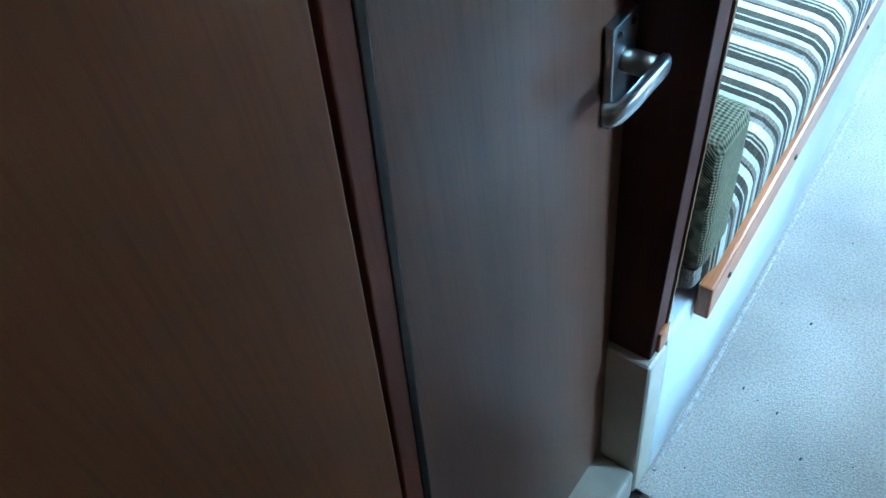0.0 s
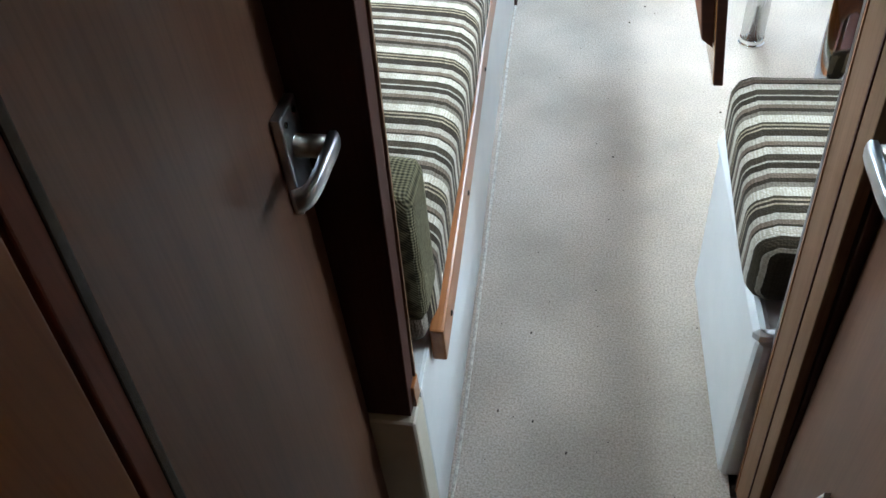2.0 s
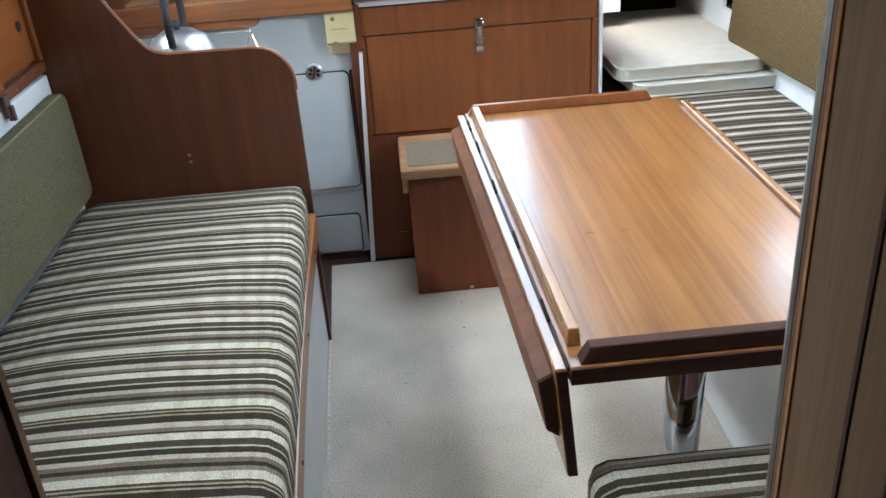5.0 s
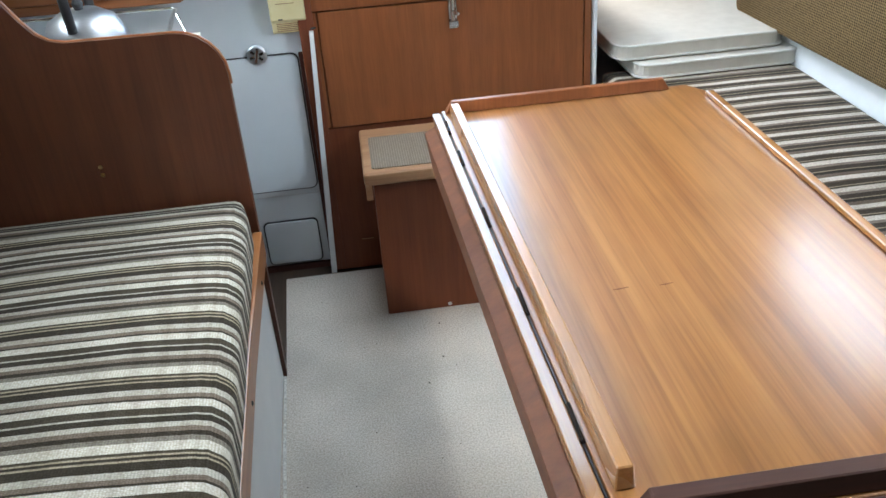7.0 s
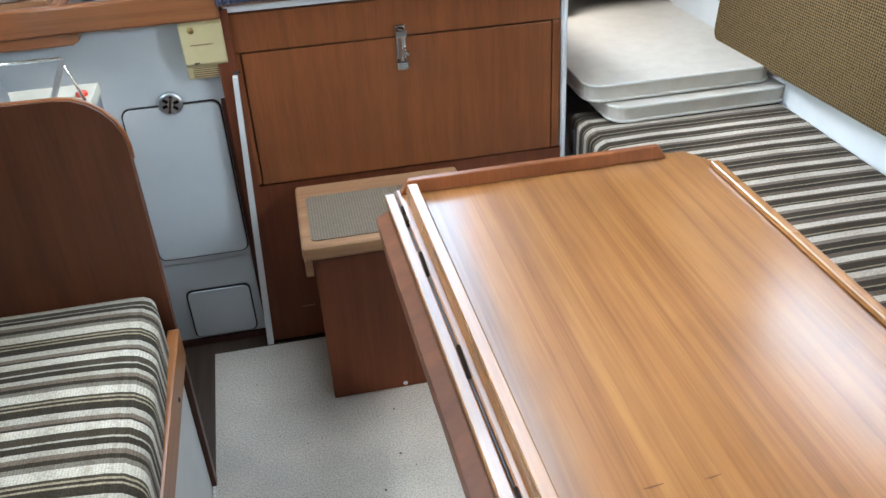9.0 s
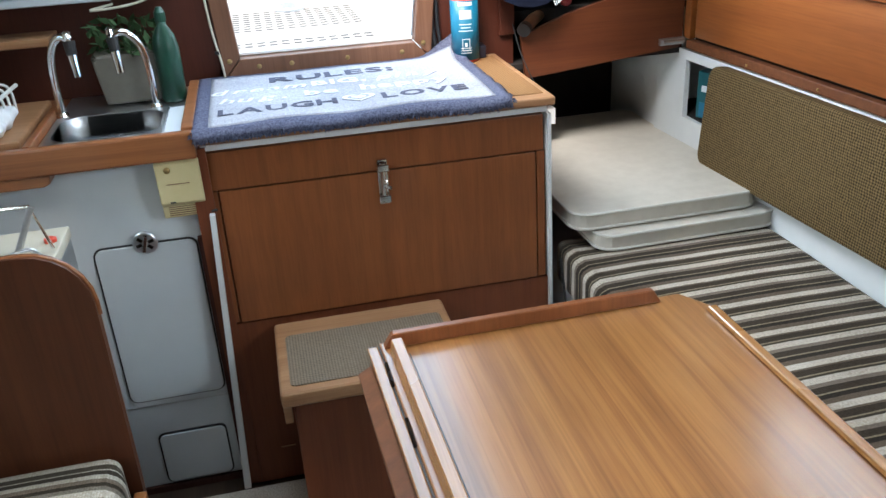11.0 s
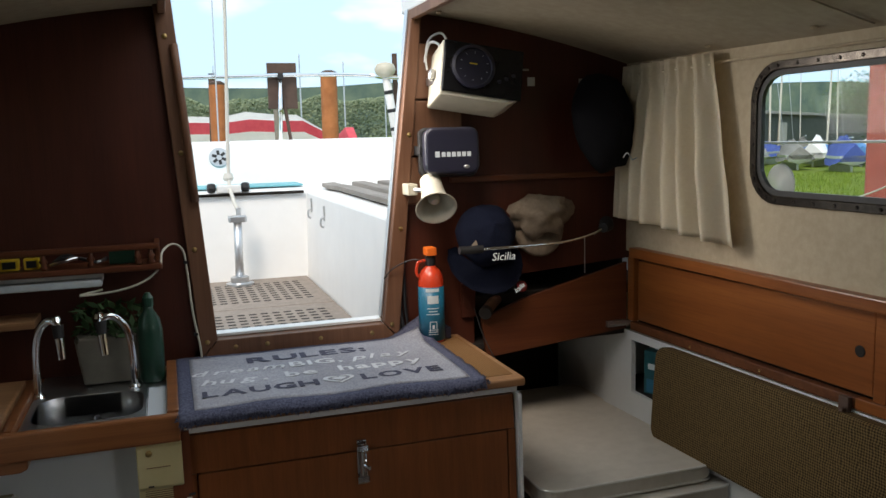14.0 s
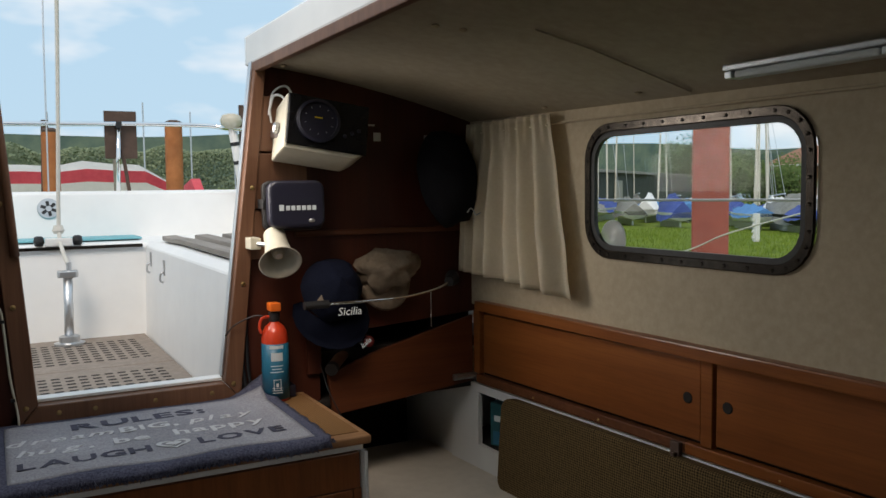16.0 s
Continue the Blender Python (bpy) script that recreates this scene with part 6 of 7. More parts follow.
# ---- galley ----
def galley():
    e = tagged(empty("galley_unit"), "pale grey laminate galley unit with a hatch and a lower lid", "cabinet")
    part("front", box(-0.70, 0.128, 0.058, 0.075, 0.012, 0.842), M_LAMINATE, e)
    part("side", box(0.112, 0.128, 0.076, 0.46, 0.012, 0.86), M_LAMINATE, e)
    part("kick_strip", box(-0.70, 0.150, 0.052, 0.078, -0.008, 0.010), M_POST, e, "dark kick strip")
    h = part("hatch", prism(rounded(-0.098, 0.112, 0.262, 0.652, 0.018), "y", 0.050, 0.060, 0.002), M_LAMINATE, e)
    part("hatch_seal", ring(rounded(-0.1015, 0.1155, 0.2585, 0.6555, 0.02), rounded(-0.098, 0.112, 0.262, 0.652, 0.018), "y", 0.0545, 0.0585), M_BLACK, h, "dark seal line")
    part("shadow_rail", box(0.117, 0.127, 0.048, 0.058, 0.02, 0.655, 0.001), M_POST, e, "dark upright strip")
    lk = part("lock", lathe([(0.026, 0), (0.026, 0.006), (0.022, 0.009), (0.0, 0.009)], Matrix.Translation((0.010, 0.050, 0.660)) @ pose(0, 0, 0, 90, 0, 0), 28), M_ALU, e, "round chrome hatch lock")
    for a in range(6):
        part("petal", turned(box(-0.0035, 0.0035, -0.0015, 0.0015, 0.007, 0.019, 0.0008), Matrix.Translation((0.010, 0.0405, 0.660)) @ pose(0, 0, 0, 0, 60 * a + 12, 0)), M_WINMETAL, lk)
    part("tongue", turned(box(-0.004, 0.004, -0.003, 0.003, -0.020, 0.016, 0.001), Matrix.Translation((0.010, 0.039, 0.660)) @ pose(0, 0, 0, 0, 15, 0)), M_CHROME, lk)
    ld = part("lower_lid", prism(rounded(-0.058, 0.094, 0.020, 0.158, 0.014), "y", 0.050, 0.060, 0.002), M_LAMINATE, e)
    part("lid_seal", ring(rounded(-0.062, 0.098, 0.016, 0.162, 0.016), rounded(-0.058, 0.094, 0.020, 0.158, 0.014), "y", 0.0545, 0.0585), M_BLACK, ld, "dark seal line")
    part("seam", box(-0.12, 0.128, 0.0565, 0.0585, 0.240, 0.243), M_STEEL, e, "grey panel joint")


galley()
ct = tagged(empty("galley_counter"), "galley worktop with teak fiddle edges around a steel sink", "counter")
part("front_fiddle", box(-0.70, 0.152, -0.004, 0.020, 0.846, 0.902, 0.005), M_COUNTER, ct)
part("hand_strip", prism([(-0.70, 0.822), (-0.145, 0.822), (-0.132, 0.828), (-0.130, 0.845), (-0.70, 0.845)], "y", 0.002, 0.052, 0.003), M_COUNTER, ct)
part("side_fiddle", box(0.128, 0.152, 0.021, 0.44, 0.862, 0.906, 0.004), M_COUNTER, ct)
part("top", box(-0.70, -0.155, 0.021, 0.47, 0.868, 0.884), M_COUNTER, ct)
part("top_back", box(-0.154, 0.127, 0.285, 0.47, 0.868, 0.884), M_STEEL, ct)
part("top_right", box(0.088, 0.127, 0.021, 0.284, 0.868, 0.884), M_LAMINATE, ct)
part("sink_divider", box(-0.172, -0.158, 0.021, 0.30, 0.884, 0.902, 0.003), M_COUNTER, ct)


def sink():
    e = tagged(empty("sink"), "small rounded stainless steel sink bowl", "sink")
    o = rounded(-0.154, 0.087, 0.022, 0.284, 0.02)
    i = rounded(-0.140, 0.078, 0.080, 0.270, 0.05)
    part("rim", ring(o, i, "z", 0.882, 0.887, 0.001), M_STEEL, e)
    j = rounded(-0.128, 0.066, 0.090, 0.258, 0.055)
    bm = bmesh.new()
    rings = [[bm.verts.new((u, v, z)) for u, v in ol] for ol, z in ((i, 0.886), (i, 0.84), (j, 0.765), (rounded(-0.11, 0.05, 0.10, 0.24, 0.06), 0.748))]
    n = len(i)
    for a, c in zip(rings, rings[1:]):
        for k in range(n):
            bm.faces.new((a[k], a[(k + 1) % n], c[(k + 1) % n], c[k]))
    bm.faces.new(rings[-1])
    bmesh.ops.solidify(bm, geom=bm.faces[:], thickness=0.0015)
    b = part("bowl", bm, M_STEEL, e, "", True)
    part("drain", lathe([(0.018, 0), (0.018, 0.003), (0.012, 0.004)], Matrix.Translation((-0.03, 0.17, 0.7485)), 20), M_CHROME, e)
    part("overflow", lathe([(0.009, 0), (0.008, 0.003), (0.004, 0.004)], Matrix.Translation((-0.025, 0.266, 0.832)) @ pose(0, 0, 0, 90, 0, 0), 14), M_CHROME, e)


sink()


def swan_tap(x, reach):
    e = tagged(empty("tap"), "chrome swan-neck galley tap with a black ribbed nozzle", "tap", "galley taps")
    pts = curve([(x, 0.300, 0.885), (x, 0.300, 0.97), (x + reach * 0.15, 0.298, 1.025), (x + reach * 0.5, 0.292, 1.055), (x + reach * 0.85, 0.287, 1.058), (x + reach, 0.284, 1.046)])
    part("spout", tube(pts, 0.0085, 12), M_CHROME, e, "", True)
    part("flange", lathe([(0.015, 0.0), (0.014, 0.004), (0.010, 0.010)], Matrix.Translation((x, 0.300, 0.884)), 20), M_CHROME, e)
    h = part("head", tube([(x + reach, 0.284, 1.050), (x + reach + 0.002, 0.278, 1.022)], [0.013, 0.011], 14), M_BLACK, e, "black ribbed collar")
    part("nozzle", tube([(x + reach + 0.002, 0.278, 1.020), (x + reach + 0.006, 0.266, 0.975)], [0.010, 0.008], 14), M_CHROME, h)
    part("knob", lathe([(0.004, -0.006), (0.011, 0.0), (0.009, 0.010), (0.003, 0.014)], Matrix.Translation((x + reach - 0.002, 0.286, 1.058)), 14), M_CHROME, e)


swan_tap(-0.145, 0.052)
swan_tap(0.058, -0.062)

pl = tagged(empty("planter"), "pale trough of dark herbs standing behind the sink", "planter")
part("trough", prism([(-0.055, 0.888), (0.075, 0.888), (0.090, 1.0), (-0.070, 1.0)], "y", 0.345, 0.435, 0.006), M_PLANTER, pl)
lv = bmesh.new()
for k in range(150):
    px, py, pz = rng.uniform(-0.07, 0.09), rng.uniform(0.34, 0.44), rng.uniform(0.99, 1.075)
    a = rng.uniform(0.010, 0.022)
    join(lv, turned(prism([(-a, 0), (0, -a * 0.4), (a, 0), (0, a * 0.4)], "z", 0, 0.0008), Matrix.Translation((px, py, pz)) @ pose(0, 0, 0, rng.uniform(-70, 70), rng.uniform(-70, 70), rng.uniform(0, 360))))
part("foliage", lv, M_PLANT, pl)
bt = tagged(empty("washing_up_bottle"), "tall green plastic bottle beside the sink", "bottle")
part("body", lathe([(0.026, 0), (0.029, 0.006), (0.029, 0.12), (0.024, 0.15), (0.011, 0.172), (0.011, 0.18)], Matrix.Translation((0.098, 0.34, 0.886)), 20), M_GREEN, bt, "", True)
part("cap", lathe([(0.0125, 0.18), (0.0125, 0.20), (0.006, 0.212)], Matrix.Translation((0.098, 0.34, 0.886)), 14), M_GREEN, bt)
thing("chopping_board", box(-0.52, -0.185, 0.06, 0.40, 0.885, 0.903, 0.006), M_STEP, "wooden chopping board on the worktop", "chopping board")
thing("wall_shelf_galley", box(-0.70, -0.15, 0.36, 0.47, 1.03, 1.048, 0.003), M_STEP, "pale wooden shelf at the back of the galley", "shelf", "structure")
dr = tagged(empty("dish_rack"), "white wire dish rack with a crumpled cloth", "dish rack")
for k in range(6):
    y = 0.08 + k * 0.04
    part("wire", tube(curve([(-0.44, y, 0.908), (-0.44, y, 0.965), (-0.40, y, 0.975), (-0.27, y, 0.975), (-0.235, y, 0.962), (-0.232, y, 0.908)], 4), 0.003, 6), M_WHITE, dr)
part("rim", tube([(-0.235, 0.07, 0.965), (-0.225, 0.3, 0.965)], 0.0045, 8), M_WHITE, dr)
cl = cushion(-0.40, -0.215, 0.05, 0.22, 0.905, 0.945, 0.02, 0.01, 12)
for v in cl.verts:
    v.co += Vector((noise.noise(v.co * 25), noise.noise(v.co * 25 + Vector((3, 3, 3))), noise.noise(v.co * 30 + Vector((7, 1, 3))))) * 0.014
    v.co.z = max(v.co.z, 0.904)
thing("dish_cloth", cl, M_CLOTH, "crumpled white dish cloth on the worktop", "cloth", smooth=True)


def gallery_shelf():
    e = tagged(empty("spindle_shelf"), "mahogany shelf with a turned spindle gallery above the sink", "shelf")
    part("board", box(-0.62, 0.136, 0.355, 0.470, 1.148, 1.163, 0.004), M_MAHOG_H, e)
    part("rail", box(-0.62, 0.132, 0.356, 0.372, 1.198, 1.212, 0.004), M_MAHOG_H, e)
    part("end", box(0.120, 0.132, 0.373, 0.470, 1.164, 1.212, 0.003), M_MAHOG_H, e)
    for x in (0.112, 0.084, -0.02, -0.12, -0.22, -0.32, -0.42):
        part("spindle", lathe([(0.006, 0), (0.009, 0.006), (0.005, 0.012), (0.010, 0.019), (0.005, 0.027), (0.006, 0.034)], Matrix.Translation((x, 0.364, 1.1635)), 12), M_MAHOG_H, e, "", True)
    return e


gallery_shelf()
for x0, x1, mm, nm, lb in ((-0.215, -0.175, M_YELLOW, "plug_adaptor", "small yellow and black plug adaptor on the shelf"), (-0.165, -0.132, M_YELLOW, "plug_adaptor", "small yellow and black plug adaptor on the shelf")):
    a = tagged(empty(nm), lb, "adaptor", "yellow adaptors")
    part("body", box(x0, x1, 0.385, 0.41, 1.164, 1.190, 0.003), mm, a)
    part("panel", box(x0 + 0.006, x1 - 0.006, 0.3835, 0.3848, 1.169, 1.185), M_BLACK, a)
thing("green_packet", box(0.018, 0.075, 0.385, 0.41, 1.164, 1.198, 0.002), M_GREEN, "green packet lying on the shelf", "packet")
for k in range(3):
    thing("cable", tube(curve([(-0.11, 0.40, 1.170), (-0.08, 0.385 + 0.01 * k, 1.178 + 0.006 * k), (-0.05, 0.40, 1.182), (-0.01, 0.39, 1.172), (0.01, 0.41 + 0.01 * k, 1.175)]), 0.004, 8), M_BLACK if k else M_ALU, "tangled cable on the shelf", "cable", group="shelf cables")
tl = tagged(empty("strip_light"), "slim white strip light under the shelf, switched off", "strip light")
part("tube", box(-0.60, 0.0, 0.362, 0.40, 1.116, 1.134, 0.006, 3), M_PALELAB, tl)
part("mount", box(-0.60, 0.0, 0.40, 0.44, 1.124, 1.147, 0.002), M_WHITE, tl)
thing("white_cable", tube(curve([(0.0, 0.372, 1.108), (-0.05, 0.366, 1.098), (0.03, 0.366, 1.103), (0.09, 0.366, 1.12), (0.128, 0.372, 1.15), (0.138, 0.40, 1.185), (0.162, 0.436, 1.198), (0.186, 0.438, 1.180), (0.193, 0.438, 1.12), (0.200, 0.438, 1.02), (0.212, 0.438, 0.935), (0.214, 0.438, 0.900)]), 0.0028, 8), M_HORN, "white cable clipped round the companionway frame", "cable")
for p in ((0.190, 0.438, 1.150), (0.204, 0.438, 0.965)):
    thing("cable_clip", turned(box(-0.005, 0.005, -0.004, 0.004, -0.004, 0.004, 0.001), Matrix.Translation(p)), M_BLACK, "small black cable clip", "cable clip", group="cable clips")

ga = tagged(empty("gas_alarm"), "aged cream plastic gas alarm box with a slotted grille", "alarm")
part("case", prism([(0.054, 0.718), (0.054, 0.845), (0.012, 0.845), (0.004, 0.838), (0.006, 0.754), (0.016, 0.745), (0.018, 0.718)], "x", 0.064, 0.152, 0.003), M_PLASTIC, ga)
part("knob", lathe([(0.007, 0), (0.006, 0.003), (0.003, 0.005)], Matrix.Translation((0.088, 0.0045, 0.826)) @ pose(0, 0, 0, 90, 0, 0), 14), M_BRASS, ga)
for k in range(5):
    part("slot", box(0.076, 0.146, 0.0155, 0.0175, 0.7235 + 0.0045 * k, 0.7250 + 0.0045 * k), M_FRAME, ga)
part("lamp_window", box(0.083, 0.094, 0.0045, 0.0062, 0.7545, 0.7575), M_BLACK, ga)
part("print", box(0.082, 0.128, 0.0035, 0.0050, 0.795, 0.7962), M_FRAME, ga, "faint printed bar")
thing("alarm_cable", tube([(0.150, 0.03, 0.722), (0.162, 0.012, 0.725), (0.172, 0.006, 0.728)], 0.0028, 6), M_BLACK, "short black cable by the gas alarm", "cable")

# kettle and wire pan holder on the cooker behind the panel
ck = tagged(empty("cooker"), "cooker with a pale wooden lid behind the galley panel", "cooker")
part("body", box(-0.58, -0.10, -0.43, -0.08, 0.0, 0.745, 0.004), M_STEEL, ck)
part("lid", box(-0.57, -0.095, -0.425, -0.09, 0.750, 0.772, 0.003), M_HORN, ck)
part("fiddle_wire", tube([(-0.56, -0.20, 0.862), (-0.124, -0.20, 0.859), (-0.100, -0.21, 0.780)], 0.0035, 8), M_CHROME, ck)
part("fiddle_wire", tube([(-0.120, -0.20, 0.858), (-0.16, -0.22, 0.774)], 0.006, 8), M_STEEL, ck)
part("pan_clamp", tube(curve([(-0.28, -0.24, 0.782), (-0.22, -0.24, 0.800), (-0.20, -0.24, 0.786), (-0.165, -0.24, 0.788), (-0.13, -0.24, 0.795), (-0.115, -0.24, 0.780)]), 0.004, 8), M_STEEL, ck)
kt = tagged(empty("kettle"), "polished steel kettle with a black looped handle", "kettle")
part("body", lathe([(0.085, 0.773), (0.092, 0.785), (0.090, 0.83), (0.070, 0.872), (0.04, 0.890), (0.0, 0.893)], Matrix.Translation((-0.300, -0.275, 0)), 32), M_STEEL, kt, "", True)
part("handle", tube(curve([(-0.300, -0.355, 0.865), (-0.300, -0.36, 0.95), (-0.300, -0.32, 1.0), (-0.300, -0.23, 1.0), (-0.300, -0.19, 0.95), (-0.300, -0.195, 0.865)]), 0.010, 10), M_BLACK, kt, "black plastic handle", True)
part("lid_knob", lathe([(0.008, 0.89), (0.012, 0.905), (0.008, 0.915)], Matrix.Translation((-0.300, -0.275, 0)), 14), M_BLACK, kt)
thing("red_lid", lathe([(0.011, 0.773), (0.011, 0.779), (0.008, 0.781)], Matrix.Translation((-0.115, -0.16, 0)), 16), M_RED, "small red lid on the cooker top", "lid")

# ---- cockpit ----
thing("cockpit_sole", box(-0.20, 1.10, 0.51, 2.75, 0.66, 0.705), M_GEL_OUT, "white cockpit sole under the gratings", "floor", "structure")


def grating(y0, y1, first, rows, label):
    e = tagged(empty("cockpit_grating"), label, "grating", "cockpit gratings")
    part("panel", box(-0.06, 0.832, y0, y1, 0.708, 0.735, 0.004, 1), M_GRATE, e)
    slot = None
    for j in range(rows):
        for i in range(15):
            if slot is None:
                # slots are raised plates, their inner shade painted near black
                s = part("slot", prism(rounded(-0.0155, 0.0155, -0.010, 0.010, 0.006, 3), "z", -0.0015, 0.0006), M_RECESS_SHADE, e)
                slot = s.data
            else:
                s = new("slot", slot)
                s.parent = e
            s.location = (0.745 - 0.0475 * i, first - 0.057 * j, 0.7352)


grating(0.54, 1.862, 1.735, 17, "grey-brown slotted plastic cockpit grating")
grating(1.870, 2.66, 2.478, 9, "grey-brown slotted plastic cockpit grating")

thing("cockpit_side", prism([(0.835, 0.66), (0.855, 1.17), (0.885, 1.195), (1.45, 1.205), (1.45, 1.10), (0.99, 1.08), (0.95, 0.66)], "y", 0.51, 2.68, 0.012, 3), M_GEL_OUT, "white moulded cockpit seat locker", "cockpit side", "structure")
thing("cockpit_side_port", prism([(-0.07, 0.66), (-0.09, 1.17), (-0.12, 1.195), (-0.65, 1.205), (-0.65, 1.10), (-0.2, 1.08), (-0.18, 0.66)], "y", 0.51, 2.68, 0.012, 3), M_GEL_OUT, "white moulded cockpit seat locker", "cockpit side", "structure")
thing("cockpit_aft_wall", prism([(2.62, 0.66), (2.68, 1.165), (2.70, 1.19), (3.10, 1.20), (3.10, 1.10), (2.80, 1.08), (2.74, 0.66)], "x", -0.65, 1.45, 0.012, 3), M_GEL_OUT, "white moulded aft end of the cockpit", "cockpit side", "structure")
thing("aft_deck_strip", box(-0.30, 0.86, 2.80, 3.06, 1.2, 1.210, 0.004), M_TEALDECK, "turquoise non-slip strip along the aft cockpit seat", "deck strip", "structure")
thing("cockpit_coaming_aft", prism([(3.06, 1.19), (3.11, 1.435), (3.16, 1.45), (3.24, 1.43), (3.26, 1.1)], "x", -0.8, 1.62, 0.012, 3), M_GEL_OUT, "white moulded coaming round the cockpit's aft end", "coaming", "structure")
thing("cockpit_coaming_side", prism([(1.42, 1.19), (1.46, 1.42), (1.50, 1.435), (1.60, 1.41), (1.62, 1.1)], "y", 0.51, 3.12, 0.012, 3), M_GEL_OUT, "white moulded coaming along the cockpit", "coaming", "structure")
thing("cockpit_coaming_side_port", prism([(-0.62, 1.19), (-0.66, 1.42), (-0.70, 1.435), (-0.80, 1.41), (-0.82, 1.1)], "y", 0.51, 3.12, 0.012, 3), M_GEL_OUT, "white moulded coaming along the cockpit", "coaming", "structure")
st = tagged(empty("seat_grating"), "weathered grey teak slats on the cockpit seat", "slatted seat")
for k in range(4):
    x = 0.905 + 0.135 * k
    pts = [(x + 0.10 * math.sin(0.5 * q / 10) ** 2 - (0.02 if k == 0 and q > 8 else 0), 0.65 + 1.85 * q / 10) for q in range(11)]
    poly = pts + [(u + 0.075, v + (0.04 if v > 2.4 else 0)) for u, v in pts[::-1]]
    part("slat", prism(poly, "z", 1.204, 1.226, 0.004), M_SLAT, st)
for y, z in ((2.50, 1.10), (2.15, 1.085)):
    hs = tagged(empty("hasp"), "steel hasp on the cockpit locker", "hasp", "locker hasps")
    part("plate", box(0.846, 0.852, y - 0.012, y + 0.012, z - 0.02, z + 0.05, 0.002), M_STEEL, hs)
    part("staple", tube(curve([(0.85, y, z), (0.835, y, z - 0.01), (0.832, y, z - 0.04), (0.845, y, z - 0.05)]), 0.005, 8), M_STEEL, hs)
vn = tagged(empty("vent_cowl"), "round grey vent with radial slots in the white coaming", "vent")
part("disc", lathe([(0.055, 0), (0.055, 0.006), (0.050, 0.010), (0.0, 0.011)], Matrix.Translation((0.446, 3.094, 1.358)) @ pose(0, 0, 0, 78, 0, 0), 28), M_STEEL, vn)
for a in range(6):
    part("slot", turned(box(-0.008, 0.008, 0.014, 0.040, 0.0105, 0.0135, 0.001), Matrix.Translation((0.446, 3.094, 1.358)) @ pose(0, 0, 0, 78, 0, 0) @ pose(0, 0, 0, 0, 0, 60 * a + 10)), M_BLACK, vn)
tv = tagged(empty("mainsheet_traveller"), "black mainsheet track with a white car and cleats", "traveller")
part("track", box(-0.25, 0.84, 2.655, 2.675, 1.168, 1.184, 0.003), M_WINMETAL, tv)
part("car", box(0.40, 0.52, 2.655, 2.72, 1.186, 1.225, 0.006), M_WHITE, tv)
for x in (0.375, 0.545):
    part("stop", lathe([(0.018, 1.188), (0.024, 1.21), (0.020, 1.23), (0.012, 1.235)], Matrix.Translation((x, 2.705, 0)), 14), M_BLACK, tv)
part("block", lathe([(0.02, 1.245), (0.028, 1.26), (0.02, 1.285)], Matrix.Translation((0.462, 2.70, 0)), 14), M_ROPE, tv)
pd = tagged(empty("steering_post"), "grey metal post with a flanged foot on the cockpit sole", "post")
part("tube", tube([(0.475, 2.50, 0.735), (0.480, 2.50, 1.05)], 0.021, 20), M_ALU, pd, "", True)
part("flange", lathe([(0.068, 0.735), (0.068, 0.745), (0.046, 0.75), (0.046, 0.775), (0.032, 0.78)], Matrix.Translation((0.476, 2.50, 0)), 24), M_ALU, pd)
part("head", prism(rounded(0.435, 0.525, 2.47, 2.53, 0.015), "z", 1.05, 1.082, 0.006), M_STEEL, pd)
part("pin", tube([(0.487, 2.5, 1.08), (0.487, 2.5, 1.12)], 0.012, 10), M_STEEL, pd)
thing("mainsheet", tube(curve([(0.50, 2.6, 2.60), (0.492, 2.62, 2.235), (0.478, 2.65, 1.75), (0.464, 2.69, 1.28), (0.47, 2.60, 1.17), (0.487, 2.5, 1.10)]), 0.0095, 10), M_ROPE, "white mainsheet rope hanging over the cockpit", "rope")
thing("backstay", tube([(0.48, 3.2, 2.9), (0.462, 3.15, 2.2), (0.452, 3.12, 1.45)], 0.004, 8), M_STEEL, "thin steel backstay wire", "wire")


def pushpit():
    e = tagged(empty("pushpit"), "stainless steel pushpit rail round the stern", "rail")
    part("top_rail", tube(curve([(-0.65, 3.12, 1.79), (0.2, 3.16, 1.80), (0.9, 3.16, 1.815), (1.28, 3.12, 1.812), (1.40, 3.02, 1.79), (1.50, 2.6, 1.76), (1.55, 2.2, 1.75)]), 0.0125, 12), M_CHROME, e, "", True)
    for a, c in (((0.80, 3.16, 1.435), (0.815, 3.16, 1.81)), ((1.53, 2.3, 1.42), (1.53, 2.3, 1.75)), ((-0.5, 3.14, 1.43), (-0.5, 3.14, 1.79))):
        part("stanchion", tube([a, c], 0.0125, 12), M_CHROME, e, "", True)


pushpit()
sb = tagged(empty("stern_board"), "square brown board fixed on the pushpit rail", "board")
part("board", box(0.745, 0.912, 3.185, 3.205, 1.625, 1.885, 0.003), M_BOARD, sb)
part("clip", box(0.80, 0.83, 3.14, 3.186, 1.79, 1.825, 0.003), M_BLACK, sb)
part("strut", tube([(0.86, 3.17, 1.44), (0.83, 3.19, 1.70)], 0.010, 8), M_BOARD, sb)
gp = tagged(empty("gps_antenna"), "white mushroom antenna on a white pole with black bands", "antenna")
part("pole", tube([(1.46, 3.02, 1.38), (1.40, 3.02, 1.80)], 0.024, 14), M_WHITE, gp, "", True)
part("dome", lathe([(0.03, 0), (0.055, 0.022), (0.062, 0.045), (0.05, 0.075), (0.02, 0.085)], Matrix.Translation((1.396, 3.02, 1.79)), 24), M_HORN, gp, "", True)
